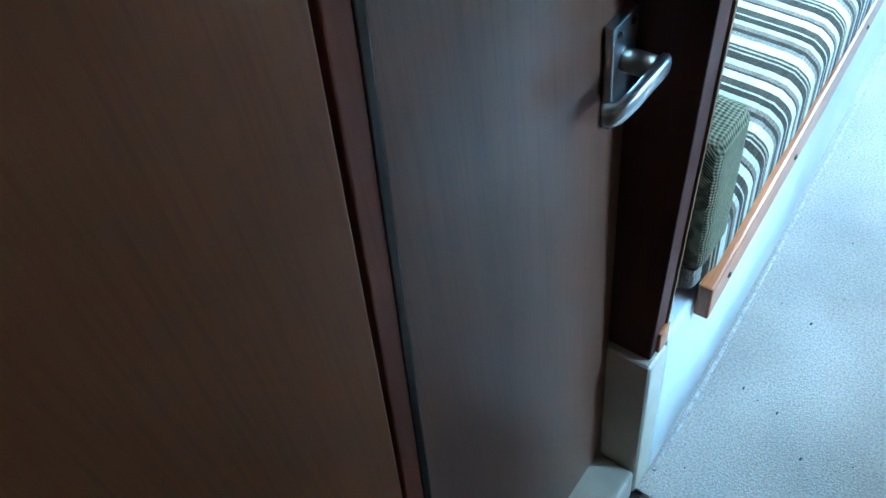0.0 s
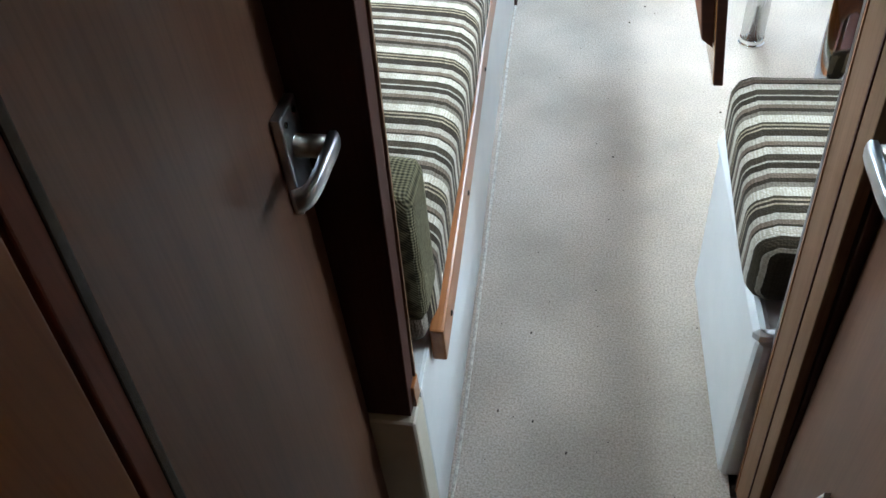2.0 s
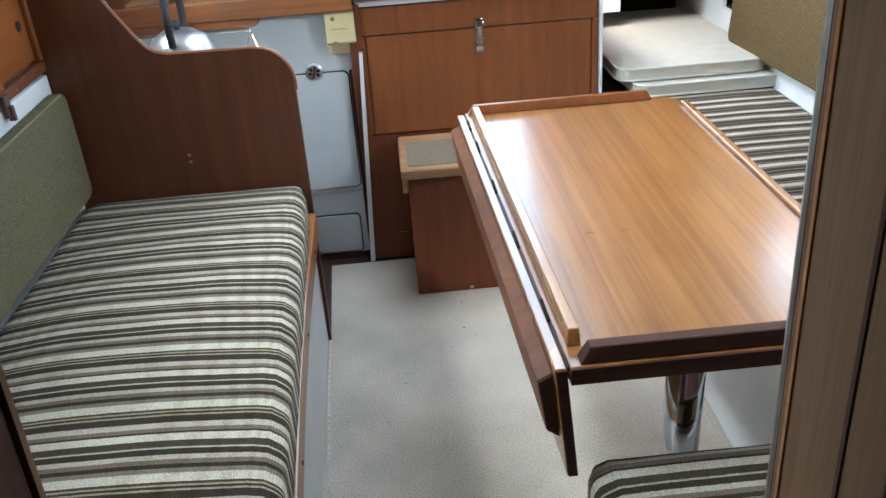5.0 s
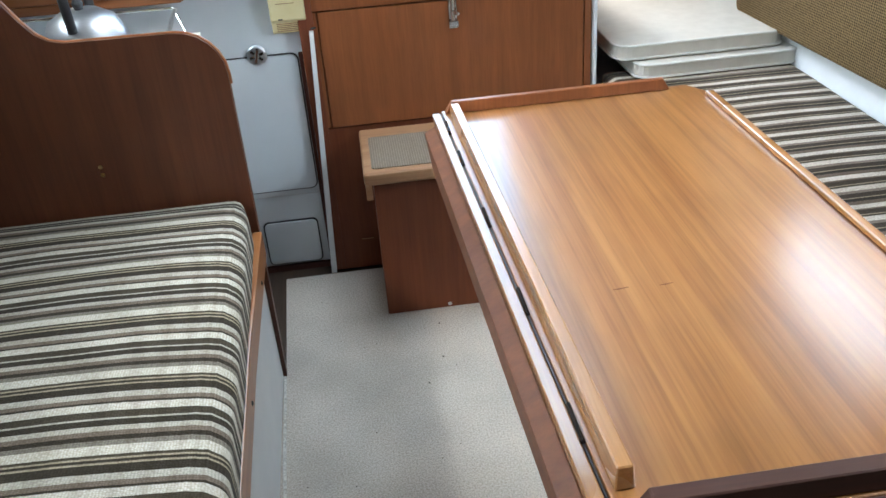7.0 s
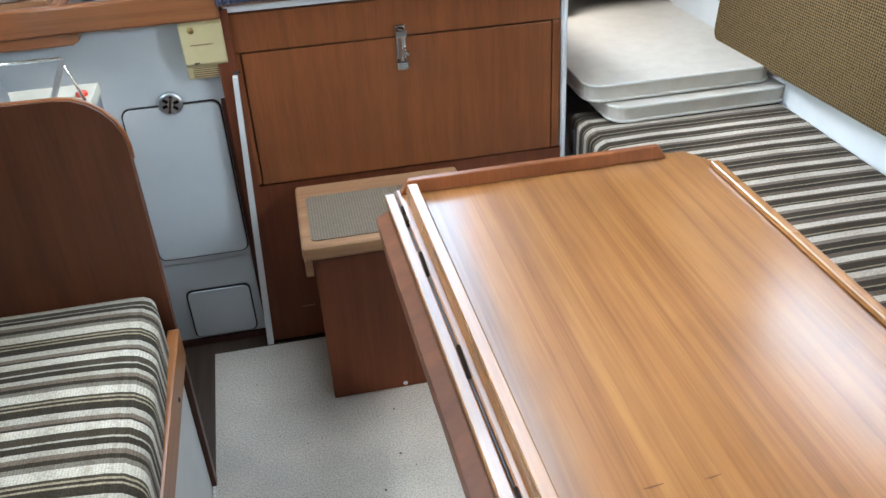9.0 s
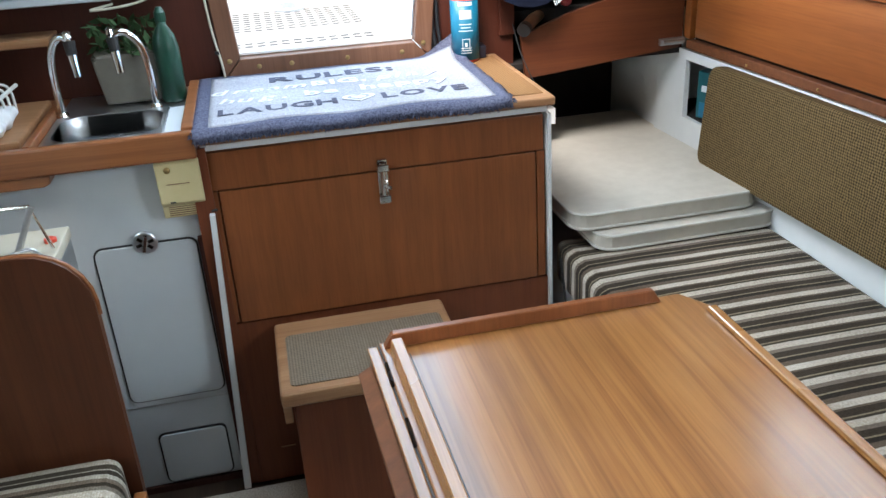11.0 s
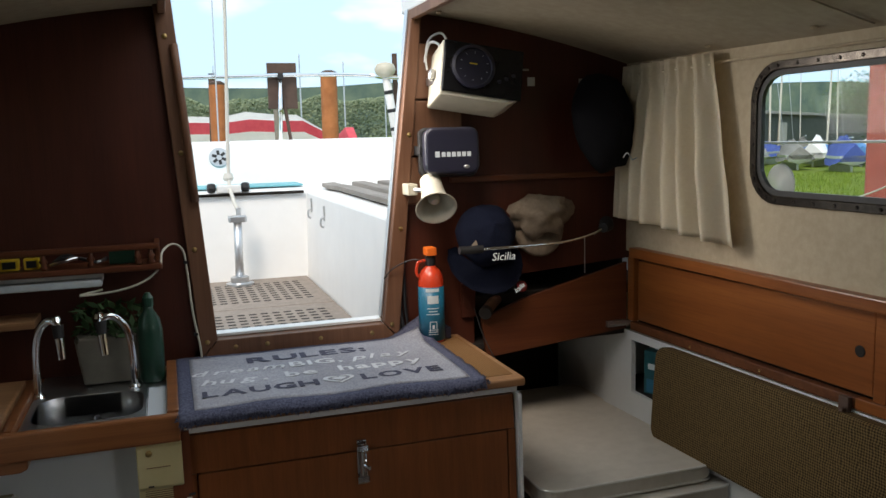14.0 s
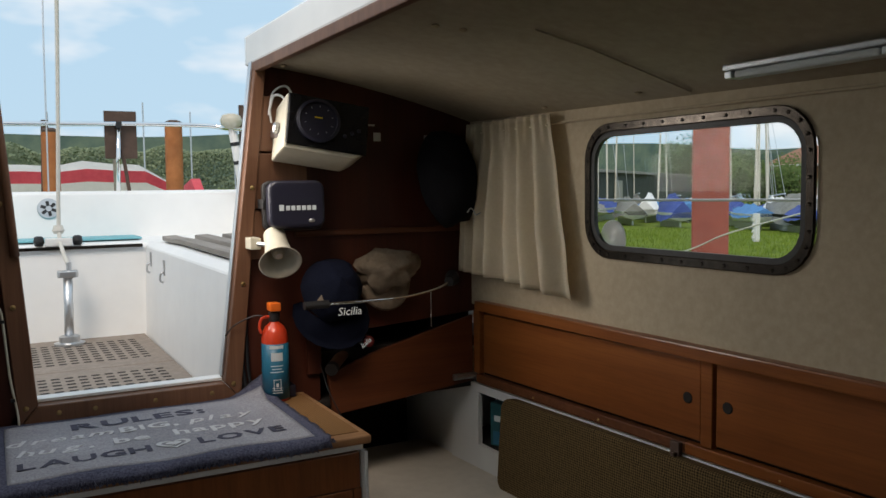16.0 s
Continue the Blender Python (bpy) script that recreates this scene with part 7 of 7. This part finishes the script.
for t in (0.25, 0.5, 0.75):
    part("band", tube([(1.46 - 0.06 * t, 3.02, 1.38 + 0.42 * t), (1.46 - 0.06 * t - 0.003, 3.02, 1.40 + 0.42 * t)], 0.026, 14), M_BLACK, gp)
ba = tagged(empty("black_antenna"), "dark upright stave lashed beside the antenna pole", "stave")
part("stave", box(1.455, 1.482, 3.06, 3.085, 1.40, 1.93, 0.003), M_BOARD, ba)

GZ = -0.55
# ---- hull round the cabin: unseen, closes the outside and stops light leaks ----
for nm, xa, xb in (("hull_left", -0.86, -0.81), ("hull_right", 1.68, 1.73)):
    thing(nm, box(xa, xb, -3.76, 3.28, GZ, 1.10, 0.01), M_GEL_OUT, "white hull side of the boat", "hull", "structure")
thing("side_deck_left", box(-0.82, -0.632, -3.76, 0.51, 1.066, 1.10), M_GEL_OUT, "white side deck", "deck", "structure")
thing("side_deck_right", box(1.50, 1.70, -3.76, 0.51, 1.112, 1.14), M_GEL_OUT, "white side deck", "deck", "structure")
thing("hull_bow", box(-0.85, 1.72, -3.80, -3.75, GZ, 1.80, 0.01), M_GEL_OUT, "white forward end of the boat", "hull", "structure")
thing("hull_stern", box(-0.85, 1.72, 3.26, 3.30, GZ, 1.40, 0.01), M_GEL_OUT, "white transom of the boat", "hull", "structure")
thing("hull_fore_left", box(-0.74, -0.70, -3.75, -2.2, 1.10, 1.66), M_GEL_OUT, "white cabin side over the fore passage", "hull", "structure")
thing("hull_fore_right", box(1.60, 1.64, -3.75, -2.2, 1.10, 1.62), M_GEL_OUT, "white cabin side over the fore passage", "hull", "structure")
strip_roof("coachroof_outside_left", -0.78, 0.125, -2.2, 0.58, "white outer skin of the coachroof", M_GEL_OUT, 0.04, 0.05)
strip_roof("coachroof_outside_fore", -0.78, 1.58, -3.78, -0.56, "white outer skin of the coachroof", M_GEL_OUT, 0.03, 0.095)

# ---- outside ----
thing("ground", prism([(-600, -600), (900, -600), (900, 900), (-600, 900)], "z", GZ - 0.3, GZ), M_GRASS, "mown grass and mud round the moorings reaching the horizon", "ground", "structure")
thing("water", prism([(-400, 24), (9, 24), (30, 60), (120, 85), (180, 120), (-400, 180)], "z", GZ + 0.01, GZ + 0.03), M_WATER, "grey estuary water behind the moorings", "water", "structure")


def pile(x, y, r, top, mat_, label, square=False):
    e = tagged(empty("mooring_pile"), label, "pile", "mooring piles")
    if square:
        shaft = part("shaft", box(-r, r, -r, r, GZ, top, 0.02), mat_, e)
        cap = part("cap", box(-r, r, -r, r, top, top + 0.03), M_BOARD, e)
        band = part("band", box(-r * 1.02, r * 1.02, -r * 1.02, r * 1.02, top - 0.6, top - 0.56), M_PILE, e)
        for ob in (shaft, cap, band):
            ob.matrix_world = pose(x, y, 0, 0, 0, 45)
        return e
    part("shaft", tube([(x, y, GZ), (x + 0.02, y, top)], r, 20), mat_, e)
    part("cap", lathe([(r * 1.02, 0), (r * 1.02, 0.03), (r * 0.5, 0.06)], Matrix.Translation((x + 0.02, y, top)), 16), M_BOARD, e)
    part("band", lathe([(r * 1.03, -0.25), (r * 1.03, -0.21)], Matrix.Translation((x + 0.02, y, top)), 16), M_PILE, e)
    return e


pile(0.93, 11, 0.115, 2.27, M_PILE, "rust-orange mooring pile with a dark top")
pile(2.58, 11, 0.125, 2.42, M_PILE, "rust-orange mooring pile with a dark top")
thing("dark_stake", tube([(0.80, 11.2, GZ), (0.90, 11.2, 2.45)], 0.05, 8), M_BOARD, "dark weathered wooden stake beside the pile", "stake")
thing("dark_stake", tube([(1.62, 9.5, GZ), (1.60, 9.5, 1.85)], 0.04, 8), M_SLAT, "grey weathered wooden stake", "stake")
pile(8.08, 5.82, 0.218, 6.0, M_REDPILE, "broad rust-red mooring pile beside the boat", True)
thing("guard_wire", tube([(1.72, 4.0, 1.36), (1.70, 0.75, 1.40), (1.66, -3.5, 1.43)], 0.0032, 8), M_STEEL, "thin steel guard wire along the deck", "wire")
thing("mooring_line", tube(curve([(7.6, 3.2, 1.35), (7.62, 5.02, 0.90), (7.7, 6.1, 0.55), (7.0, 9.0, GZ + 0.2)]), 0.009, 8), M_ROPE, "thin pale mooring line at the red pile", "rope")


def tarped_boat():
    e = tagged(empty("covered_boat"), "boat under a red and white striped tarpaulin", "boat")
    n = 14
    profs = []
    for k in range(n + 1):
        u = k / n
        x = -3.6 + 7.7 * u
        sag = 0.05 * math.sin(u * 19) + 0.04 * math.sin(u * 37)
        taper = 1 - max(0, (u - 0.86) / 0.14) ** 1.5 * 0.45
        profs.append((x, sag, taper))
    cuts = [(0.0, GZ + 0.4), (0.0, 1.30), (0.05, 1.62), (0.20, 1.86), (0.42, 1.93), (1.05, 2.02), (2.0, 1.9)]
    for lo, hi, mm, nm in ((1, 2, M_TARP_W, "white_panel"), (2, 3, M_TARP_R, "red_panel"), (3, 4, M_TARP_W, "white_panel"), (4, 5, M_TARP_W, "white_panel"), (5, 6, M_TARP_W, "white_panel"), (0, 1, M_TARP_R, "red_panel")):
        bm = bmesh.new()
        a = [bm.verts.new((x, 16 + cuts[lo][0], (cuts[lo][1] + s * lo / 6) * (t if cuts[lo][1] > 0 else 1))) for x, s, t in profs]
        c = [bm.verts.new((x, 16 + cuts[hi][0], (cuts[hi][1] + s * hi / 6) * t)) for x, s, t in profs]
        for k in range(n):
            bm.faces.new((a[k], a[k + 1], c[k + 1], c[k]))
        bmesh.ops.solidify(bm, geom=bm.faces[:], thickness=0.02)
        part(nm, bm, mm, e)
    part("end_flap", prism([(16.0, GZ + 0.4), (16.02, 1.45), (16.4, 1.70), (18.0, 1.4), (18.0, GZ + 0.4)], "x", 3.95, 4.15, 0.03), M_TARP_R, e)


tarped_boat()


def dinghy(x, y, ang, mat_, length, label, mast=True, h=0.75, hull=None):
    """A dinghy on its trolley under a ridged cover, with its mast."""
    e = tagged(empty("dinghy"), label, "dinghy", "dinghies ashore")
    m = Matrix.Translation((x, y, GZ)) @ pose(0, 0, 0, 0, 0, ang)
    n = 12
    hb = bmesh.new()
    cb = bmesh.new()
    rows_h, rows_c = [], []
    for k in range(n + 1):
        u = k / n
        w = 0.62 * (math.sin(math.pi * min(1, u * 0.62 + 0.38)) ** 0.7) + 0.03
        px = (u - 0.5) * length
        rows_h.append([hb.verts.new((px, sx * w * f, 0.30 + z)) for sx, f, z in ((-1, 1, 0.42), (-1, 0.8, 0.12), (1, 0, 0.0), (1, 0.8, 0.12), (1, 1, 0.42))])
        ridge = h * (0.55 + 0.45 * math.sin(math.pi * min(1, u * 1.25))) + 0.05 * math.sin(k * 2.1)
        rows_c.append([cb.verts.new((px, sx * w * f, 0.70 + z * ridge)) for sx, f, z in ((-1, 1.10, -0.46), (-1, 0.80, 0.05), (-1, 0.40, 0.55), (1, 0, 1.0), (1, 0.40, 0.55), (1, 0.80, 0.05), (1, 1.10, -0.46))])
    for rows, bm in ((rows_h, hb), (rows_c, cb)):
        for a, c in zip(rows, rows[1:]):
            for k in range(len(a) - 1):
                bm.faces.new((a[k], a[k + 1], c[k + 1], c[k]))
        bm.faces.new(rows[0])
        bm.faces.new(rows[-1][::-1])
    part("hull", turned(hb, m), hull or M_GEL_OUT, e, "", True)
    part("cover", turned(cb, m), mat_, e)
    part("trolley", turned(box(-length * 0.4, length * 0.4, -0.05, 0.05, 0.0, 0.29, 0.01), m), M_STEEL, e)
    if mast:
        part("mast", turned(tube([(0.15 * length, 0, 0.9), (0.15 * length + 0.15, 0.05, 6.6)], [0.032, 0.02], 8), m), M_MAST, e)
        part("boom", turned(tube([(0.15 * length, 0, 1.35), (-0.4 * length, 0, 1.5)], 0.035, 8), m), M_ALU, e)
    return e


COVERS = {"dark blue": M_TARP_B, "light blue": M_TARP_LB, "grey": M_TARP_G, "pale": M_TARP_W}
boats = [(29.5, 34.5, 30, "grey"), (31.5, 36.2, 20, "dark blue"), (28.6, 31.0, 65, "grey"), (28.4, 27.6, 70, "dark blue"), (33.0, 34.0, 80, "light blue"), (33.0, 31.2, 50, "light blue"), (35.5, 38.0, 60, "grey"), (31.5, 32.3, 35, "pale"),
         (29.5, 24.0, 65, "light blue"), (31.5, 26.6, 60, "dark blue"), (32.6, 25.3, 40, "pale"), (29.4, 21.6, 80, "grey"), (34.0, 26.4, 70, "dark blue"), (31.8, 23.4, 30, "light blue"), (34.5, 24.6, 85, "pale"), (30.2, 20.4, 25, "dark blue"),
         (28.6, 20.6, 60, "dark blue"), (37.0, 28.6, 60, "pale"), (32.4, 21.3, 75, "light blue"), (35.0, 22.6, 35, "pale"), (37.5, 25.4, 70, "dark blue"), (38.0, 35.0, 85, "light blue"), (36.0, 33.4, 30, "pale"), (34.0, 29.4, 60, "grey")]
for k, (x, y, a, colour) in enumerate(boats):
    dinghy(x, y, a, COVERS[colour], 2.7 + 0.25 * (k % 3), "dinghy ashore under a %s cover" % colour, k % 3 == 0, 0.42 + 0.16 * (k % 4), M_BLACK if k in (11, 16) else None)
wp = tagged(empty("white_post"), "short white slotted post on the grass", "post")
part("post", box(23.22, 23.40, 18.12, 18.28, GZ, 0.42, 0.01), M_WHITE, wp)
for k in range(4):
    part("notch", box(23.15, 23.22, 18.20, 18.26, GZ + 0.12 + 0.2 * k, GZ + 0.20 + 0.2 * k), M_WHITE, wp)


def shed():
    e = tagged(empty("boat_shed"), "long dark boat shed with a pale sheet roof", "shed")
    m = pose(24.0, 31.0, 0, 0, 0, 37.6)
    part("wall", turned(box(0, 53, 0, 10, GZ, 2.28), m), M_SHED, e)
    part("roof", turned(prism([(-0.3, 2.27), (5, 2.62), (10.3, 2.27), (10.3, 2.36), (5, 2.74), (-0.3, 2.38)], "x", -0.3, 53.3), m), M_SHEDROOF, e)
    part("fascia", turned(box(-0.3, 53.3, -0.36, -0.30, 2.22, 2.38), m), M_TARP_G, e)
    part("door", turned(box(14.0, 16.2, -0.08, 0, GZ, 1.75), m), M_SHEDROOF, e)
    for k in range(17):
        part("roof_rib", turned(prism([(-0.36, 2.40), (5, 2.78), (5, 2.74), (-0.3, 2.37)], "x", 0.5 + 3.2 * k, 0.68 + 3.2 * k), m), M_TARP_G, e)


shed()
ho = tagged(empty("house"), "red brick house with a tiled roof behind the hedge", "house")
part("wall", box(60, 70, 36, 48.4, GZ, 3.0), M_BRICK, ho)
part("roof", prism([(59.4, 2.95), (65, 4.75), (70.6, 2.95)], "y", 35.4, 49.0), M_ROOFTILE, ho)
part("gutter", box(59.28, 59.40, 35.4, 49.0, 2.86, 3.02, 0.01), M_WHITE, ho, "white gutter board")
for k in range(3):
    wn = part("window", box(59.93, 60.0, 37.5 + 4 * k, 39.2 + 4 * k, 0.8, 2.2), M_SMOKE, ho)
    part("frame", ring([(37.4 + 4 * k, 0.7), (39.3 + 4 * k, 0.7), (39.3 + 4 * k, 2.3), (37.4 + 4 * k, 2.3)], [(37.5 + 4 * k, 0.8), (39.2 + 4 * k, 0.8), (39.2 + 4 * k, 2.2), (37.5 + 4 * k, 2.2)], "x", 59.9, 59.99), M_WHITE, wn)
masts = [(32, 36.5, 0.1), (34, 38.2, -0.3), (36, 36.6, -0.4), (37, 34.0, -1.5), (38, 35.4, -1.2), (39, 31.5, 0.2), (36, 28.4, 0.3), (38, 31.0, -0.2), (40, 32.6, -0.3), (37, 26.2, -0.3)]
for k, (x, y, lean) in enumerate(masts):
    ms = tagged(empty("boat_mast"), "bare alloy mast of a boat laid up ashore", "mast", "masts in the boat park")
    part("spar", tube([(x, y, GZ), (x, y + lean, 7 + k % 3)], [0.06, 0.045], 8), M_MAST, ms)
    part("stay", tube([(x, y - 1.4, GZ), (x, y + lean, 6.6 + k % 3)], 0.012, 5), M_STEEL, ms)



def tree(x, y, h, w, seed, mat_=M_LEAF, leaves=1500, size=0.34, base=GZ):
    """A tapered trunk with limbs and a ragged crown of leaf clumps."""
    r = random.Random(seed)
    e = tagged(empty("tree"), "leafy green tree with an uneven crown", "tree", "trees")
    tb = tube([(x, y, base), (x + 0.1, y, base + h * 0.3), (x - 0.1, y + 0.1, base + h * 0.6)], [h * 0.035, h * 0.025, h * 0.012], 8)
    lobes = []
    for k in range(9):
        a, f = r.uniform(0, 6.28), r.uniform(0.35, 0.95)
        rr = w * r.uniform(0.15, 0.55) * (1.1 - abs(f - 0.6))
        c = Vector((x + rr * math.cos(a), y + rr * math.sin(a), base + h * f))
        lobes.append((c, w * r.uniform(0.22, 0.36)))
        tube([(x, y, base + h * 0.28), (x + (c.x - x) * 0.5, y + (c.y - y) * 0.5, base + h * (0.28 + (f - 0.28) * 0.6)), tuple(c)], [h * 0.014, h * 0.009, h * 0.004], 6, True, tb)
    part("trunk", tb, M_BARK, e)
    vs, fs_ = [], []
    for k in range(leaves):
        c, lr = r.choice(lobes)
        d = Vector((r.gauss(0, 1), r.gauss(0, 1), r.gauss(0, 0.8))).normalized() * lr * r.uniform(0.55, 1.12)
        p = c + d
        u = Vector((r.gauss(0, 1), r.gauss(0, 1), r.gauss(0, 1))).normalized()
        v = u.orthogonal().normalized()
        s = size * r.uniform(0.5, 1.2)
        i = len(vs)
        vs += [tuple(p - u * s), tuple(p + v * s * 0.6), tuple(p + u * s), tuple(p - v * s * 0.6)]
        fs_.append((i, i + 1, i + 2, i + 3))
    me = bpy.data.meshes.new("crown")
    me.from_pydata(vs, [], fs_)
    me.materials.append(mat_)
    cr = new("crown", me)
    cr.parent = e
    return e


tree(51, 42.0, 4.0, 4.6, 1, M_LEAF, 3600, 0.13)
tree(53, 46.0, 3.7, 4.6, 2, M_LEAF2, 3400, 0.13)
tree(51, 39.6, 2.9, 3.6, 3, M_LEAF, 3000, 0.13)
tree(54, 43.2, 3.8, 4.6, 4, M_LEAF, 3400, 0.13)
tree(70, 67, 6.6, 6.5, 5, M_LEAF2, 4200, 0.17)
tree(72, 71, 6.0, 6.0, 6, M_LEAF, 4200, 0.17)


def far_belt(name, x0, x1, y, hgt, depth, seed, mat_, label, count, size, zb=GZ):
    """A belt of far woodland built of leaf clumps with an uneven top."""
    r = random.Random(seed)
    vs, fs_ = [], []
    for k in range(count):
        x = r.uniform(x0, x1)
        top = hgt * (0.65 + 0.30 * noise.noise((x * 0.035, seed, 0)) + 0.22 * noise.noise((x * 0.13, seed, 3)))
        p = Vector((x, y + r.uniform(-depth, depth), zb + top * (1 - r.random() ** 2 * 1.0)))
        u = Vector((r.gauss(0, 1), r.gauss(0, 1), r.gauss(0, 0.6))).normalized()
        v = u.orthogonal().normalized()
        s = size * r.uniform(0.6, 1.3)
        i = len(vs)
        vs += [tuple(p - u * s), tuple(p + v * s * 0.7), tuple(p + u * s), tuple(p - v * s * 0.7)]
        fs_.append((i, i + 1, i + 2, i + 3))
    me = bpy.data.meshes.new(name)
    me.from_pydata(vs, [], fs_)
    me.materials.append(mat_)
    return tagged(new(name, me), label, "woodland", kind="stuff")


far_belt("far_trees", -60, 130, 190, 17, 8, 11, M_FARLEAF, "belt of green trees along the far shore, paled with painted haze", 80000, 0.30)
far_belt("far_bank", -60, 130, 182, 3.2, 3, 12, M_GRASSTUFT, "strip of reeds and grass on the far shore", 9000, 0.6)


def hill(name, pts, y, mat_, label):
    poly = [(pts[0][0], GZ)] + pts + [(pts[-1][0], GZ)]
    return thing(name, prism(poly, "y", y, y + 60), mat_, label, "hill", "structure")


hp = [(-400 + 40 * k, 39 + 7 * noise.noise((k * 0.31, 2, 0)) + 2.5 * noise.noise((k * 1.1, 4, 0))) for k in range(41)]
hill("backdrop_hills", hp, 600, M_HILL, "wooded hills beyond the estuary, haze painted into the colour")
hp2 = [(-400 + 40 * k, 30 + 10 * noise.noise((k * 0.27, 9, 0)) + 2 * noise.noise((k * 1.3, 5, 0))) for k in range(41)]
h2 = hill("backdrop_hills_side", [(-u, v) for u, v in hp2[::-1]], 620, M_HILL, "wooded hills beyond the boat park, haze painted into the colour")
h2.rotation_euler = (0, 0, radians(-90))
for k, (mx, my) in enumerate(((9.5, 60), (14.0, 66), (19.0, 72), (21.5, 75), (4.0, 70), (24.5, 78))):
    yb = tagged(empty("moored_yacht"), "small moored yacht with a bare mast on the estuary", "yacht", "moored yachts")
    part("hull", prism([(-2.4, 0.02), (2.1, 0.02), (2.9, 0.85), (-2.6, 0.75)], "y", -0.7, 0.7, 0.1), M_GEL_OUT if k % 2 else M_TARP_LB, yb).location = (mx, my, GZ)
    part("cabin", box(-1.0, 0.9, -0.5, 0.5, 0.8, 1.2, 0.08), M_WHITE, yb).location = (mx, my, GZ)
    part("mast", tube([(0.4, 0, 0.8), (0.4, 0, 8.2)], 0.06, 6), M_ALU, yb).location = (mx, my, GZ)

# rough grass near the window
r5 = random.Random(8)
tv_, tf_ = [], []
for k in range(12000):
    x, y = r5.uniform(14, 28), r5.uniform(10, 27)
    hh, a = r5.uniform(0.06, 0.17), r5.uniform(0, 6.28)
    i = len(tv_)
    tv_ += [(x, y, GZ), (x + 0.03 * math.cos(a), y + 0.03 * math.sin(a), GZ), (x + r5.uniform(-0.06, 0.06), y + r5.uniform(-0.06, 0.06), GZ + hh)]
    tf_.append((i, i + 1, i + 2))
me = bpy.data.meshes.new("grass")
me.from_pydata(tv_, [], tf_)
me.materials.append(M_GRASSTUFT)
tagged(new("grass", me), "rough green grass in front of the boat park", "grass", kind="stuff")

# the starboard side flares outwards towards the bow
flare = Matrix.Translation((1.44, 0.42, 0)) @ pose(0, 0, 0, 0, 0, 3.2) @ Matrix.Translation((-1.44, -0.42, 0))
for nm in ("liner_right", "side_locker", "back_cushion.001"):
    bpy.data.objects[nm].matrix_world = flare
flare_upper = Matrix.Translation((1.46, 0.42, 0)) @ pose(0, 0, 0, 0, 0, 1.6) @ Matrix.Translation((-1.46, -0.42, 0))
thing("suction_cup", lathe([(0.0, -0.010), (0.014, -0.008), (0.042, -0.002), (0.045, 0.0), (0.0, 0.0)], Matrix.Translation((1.471, -0.152, 1.318)) @ pose(0, 0, 0, 0, 90, 0), 24), M_CUP, "clear plastic suction disc stuck on the window pane", "suction cup", smooth=True)
for nm in ("wall_right", "window_1", "added_window_right", "curtain_rail", "suction_cup"):
    bpy.data.objects[nm].matrix_world = flare_upper
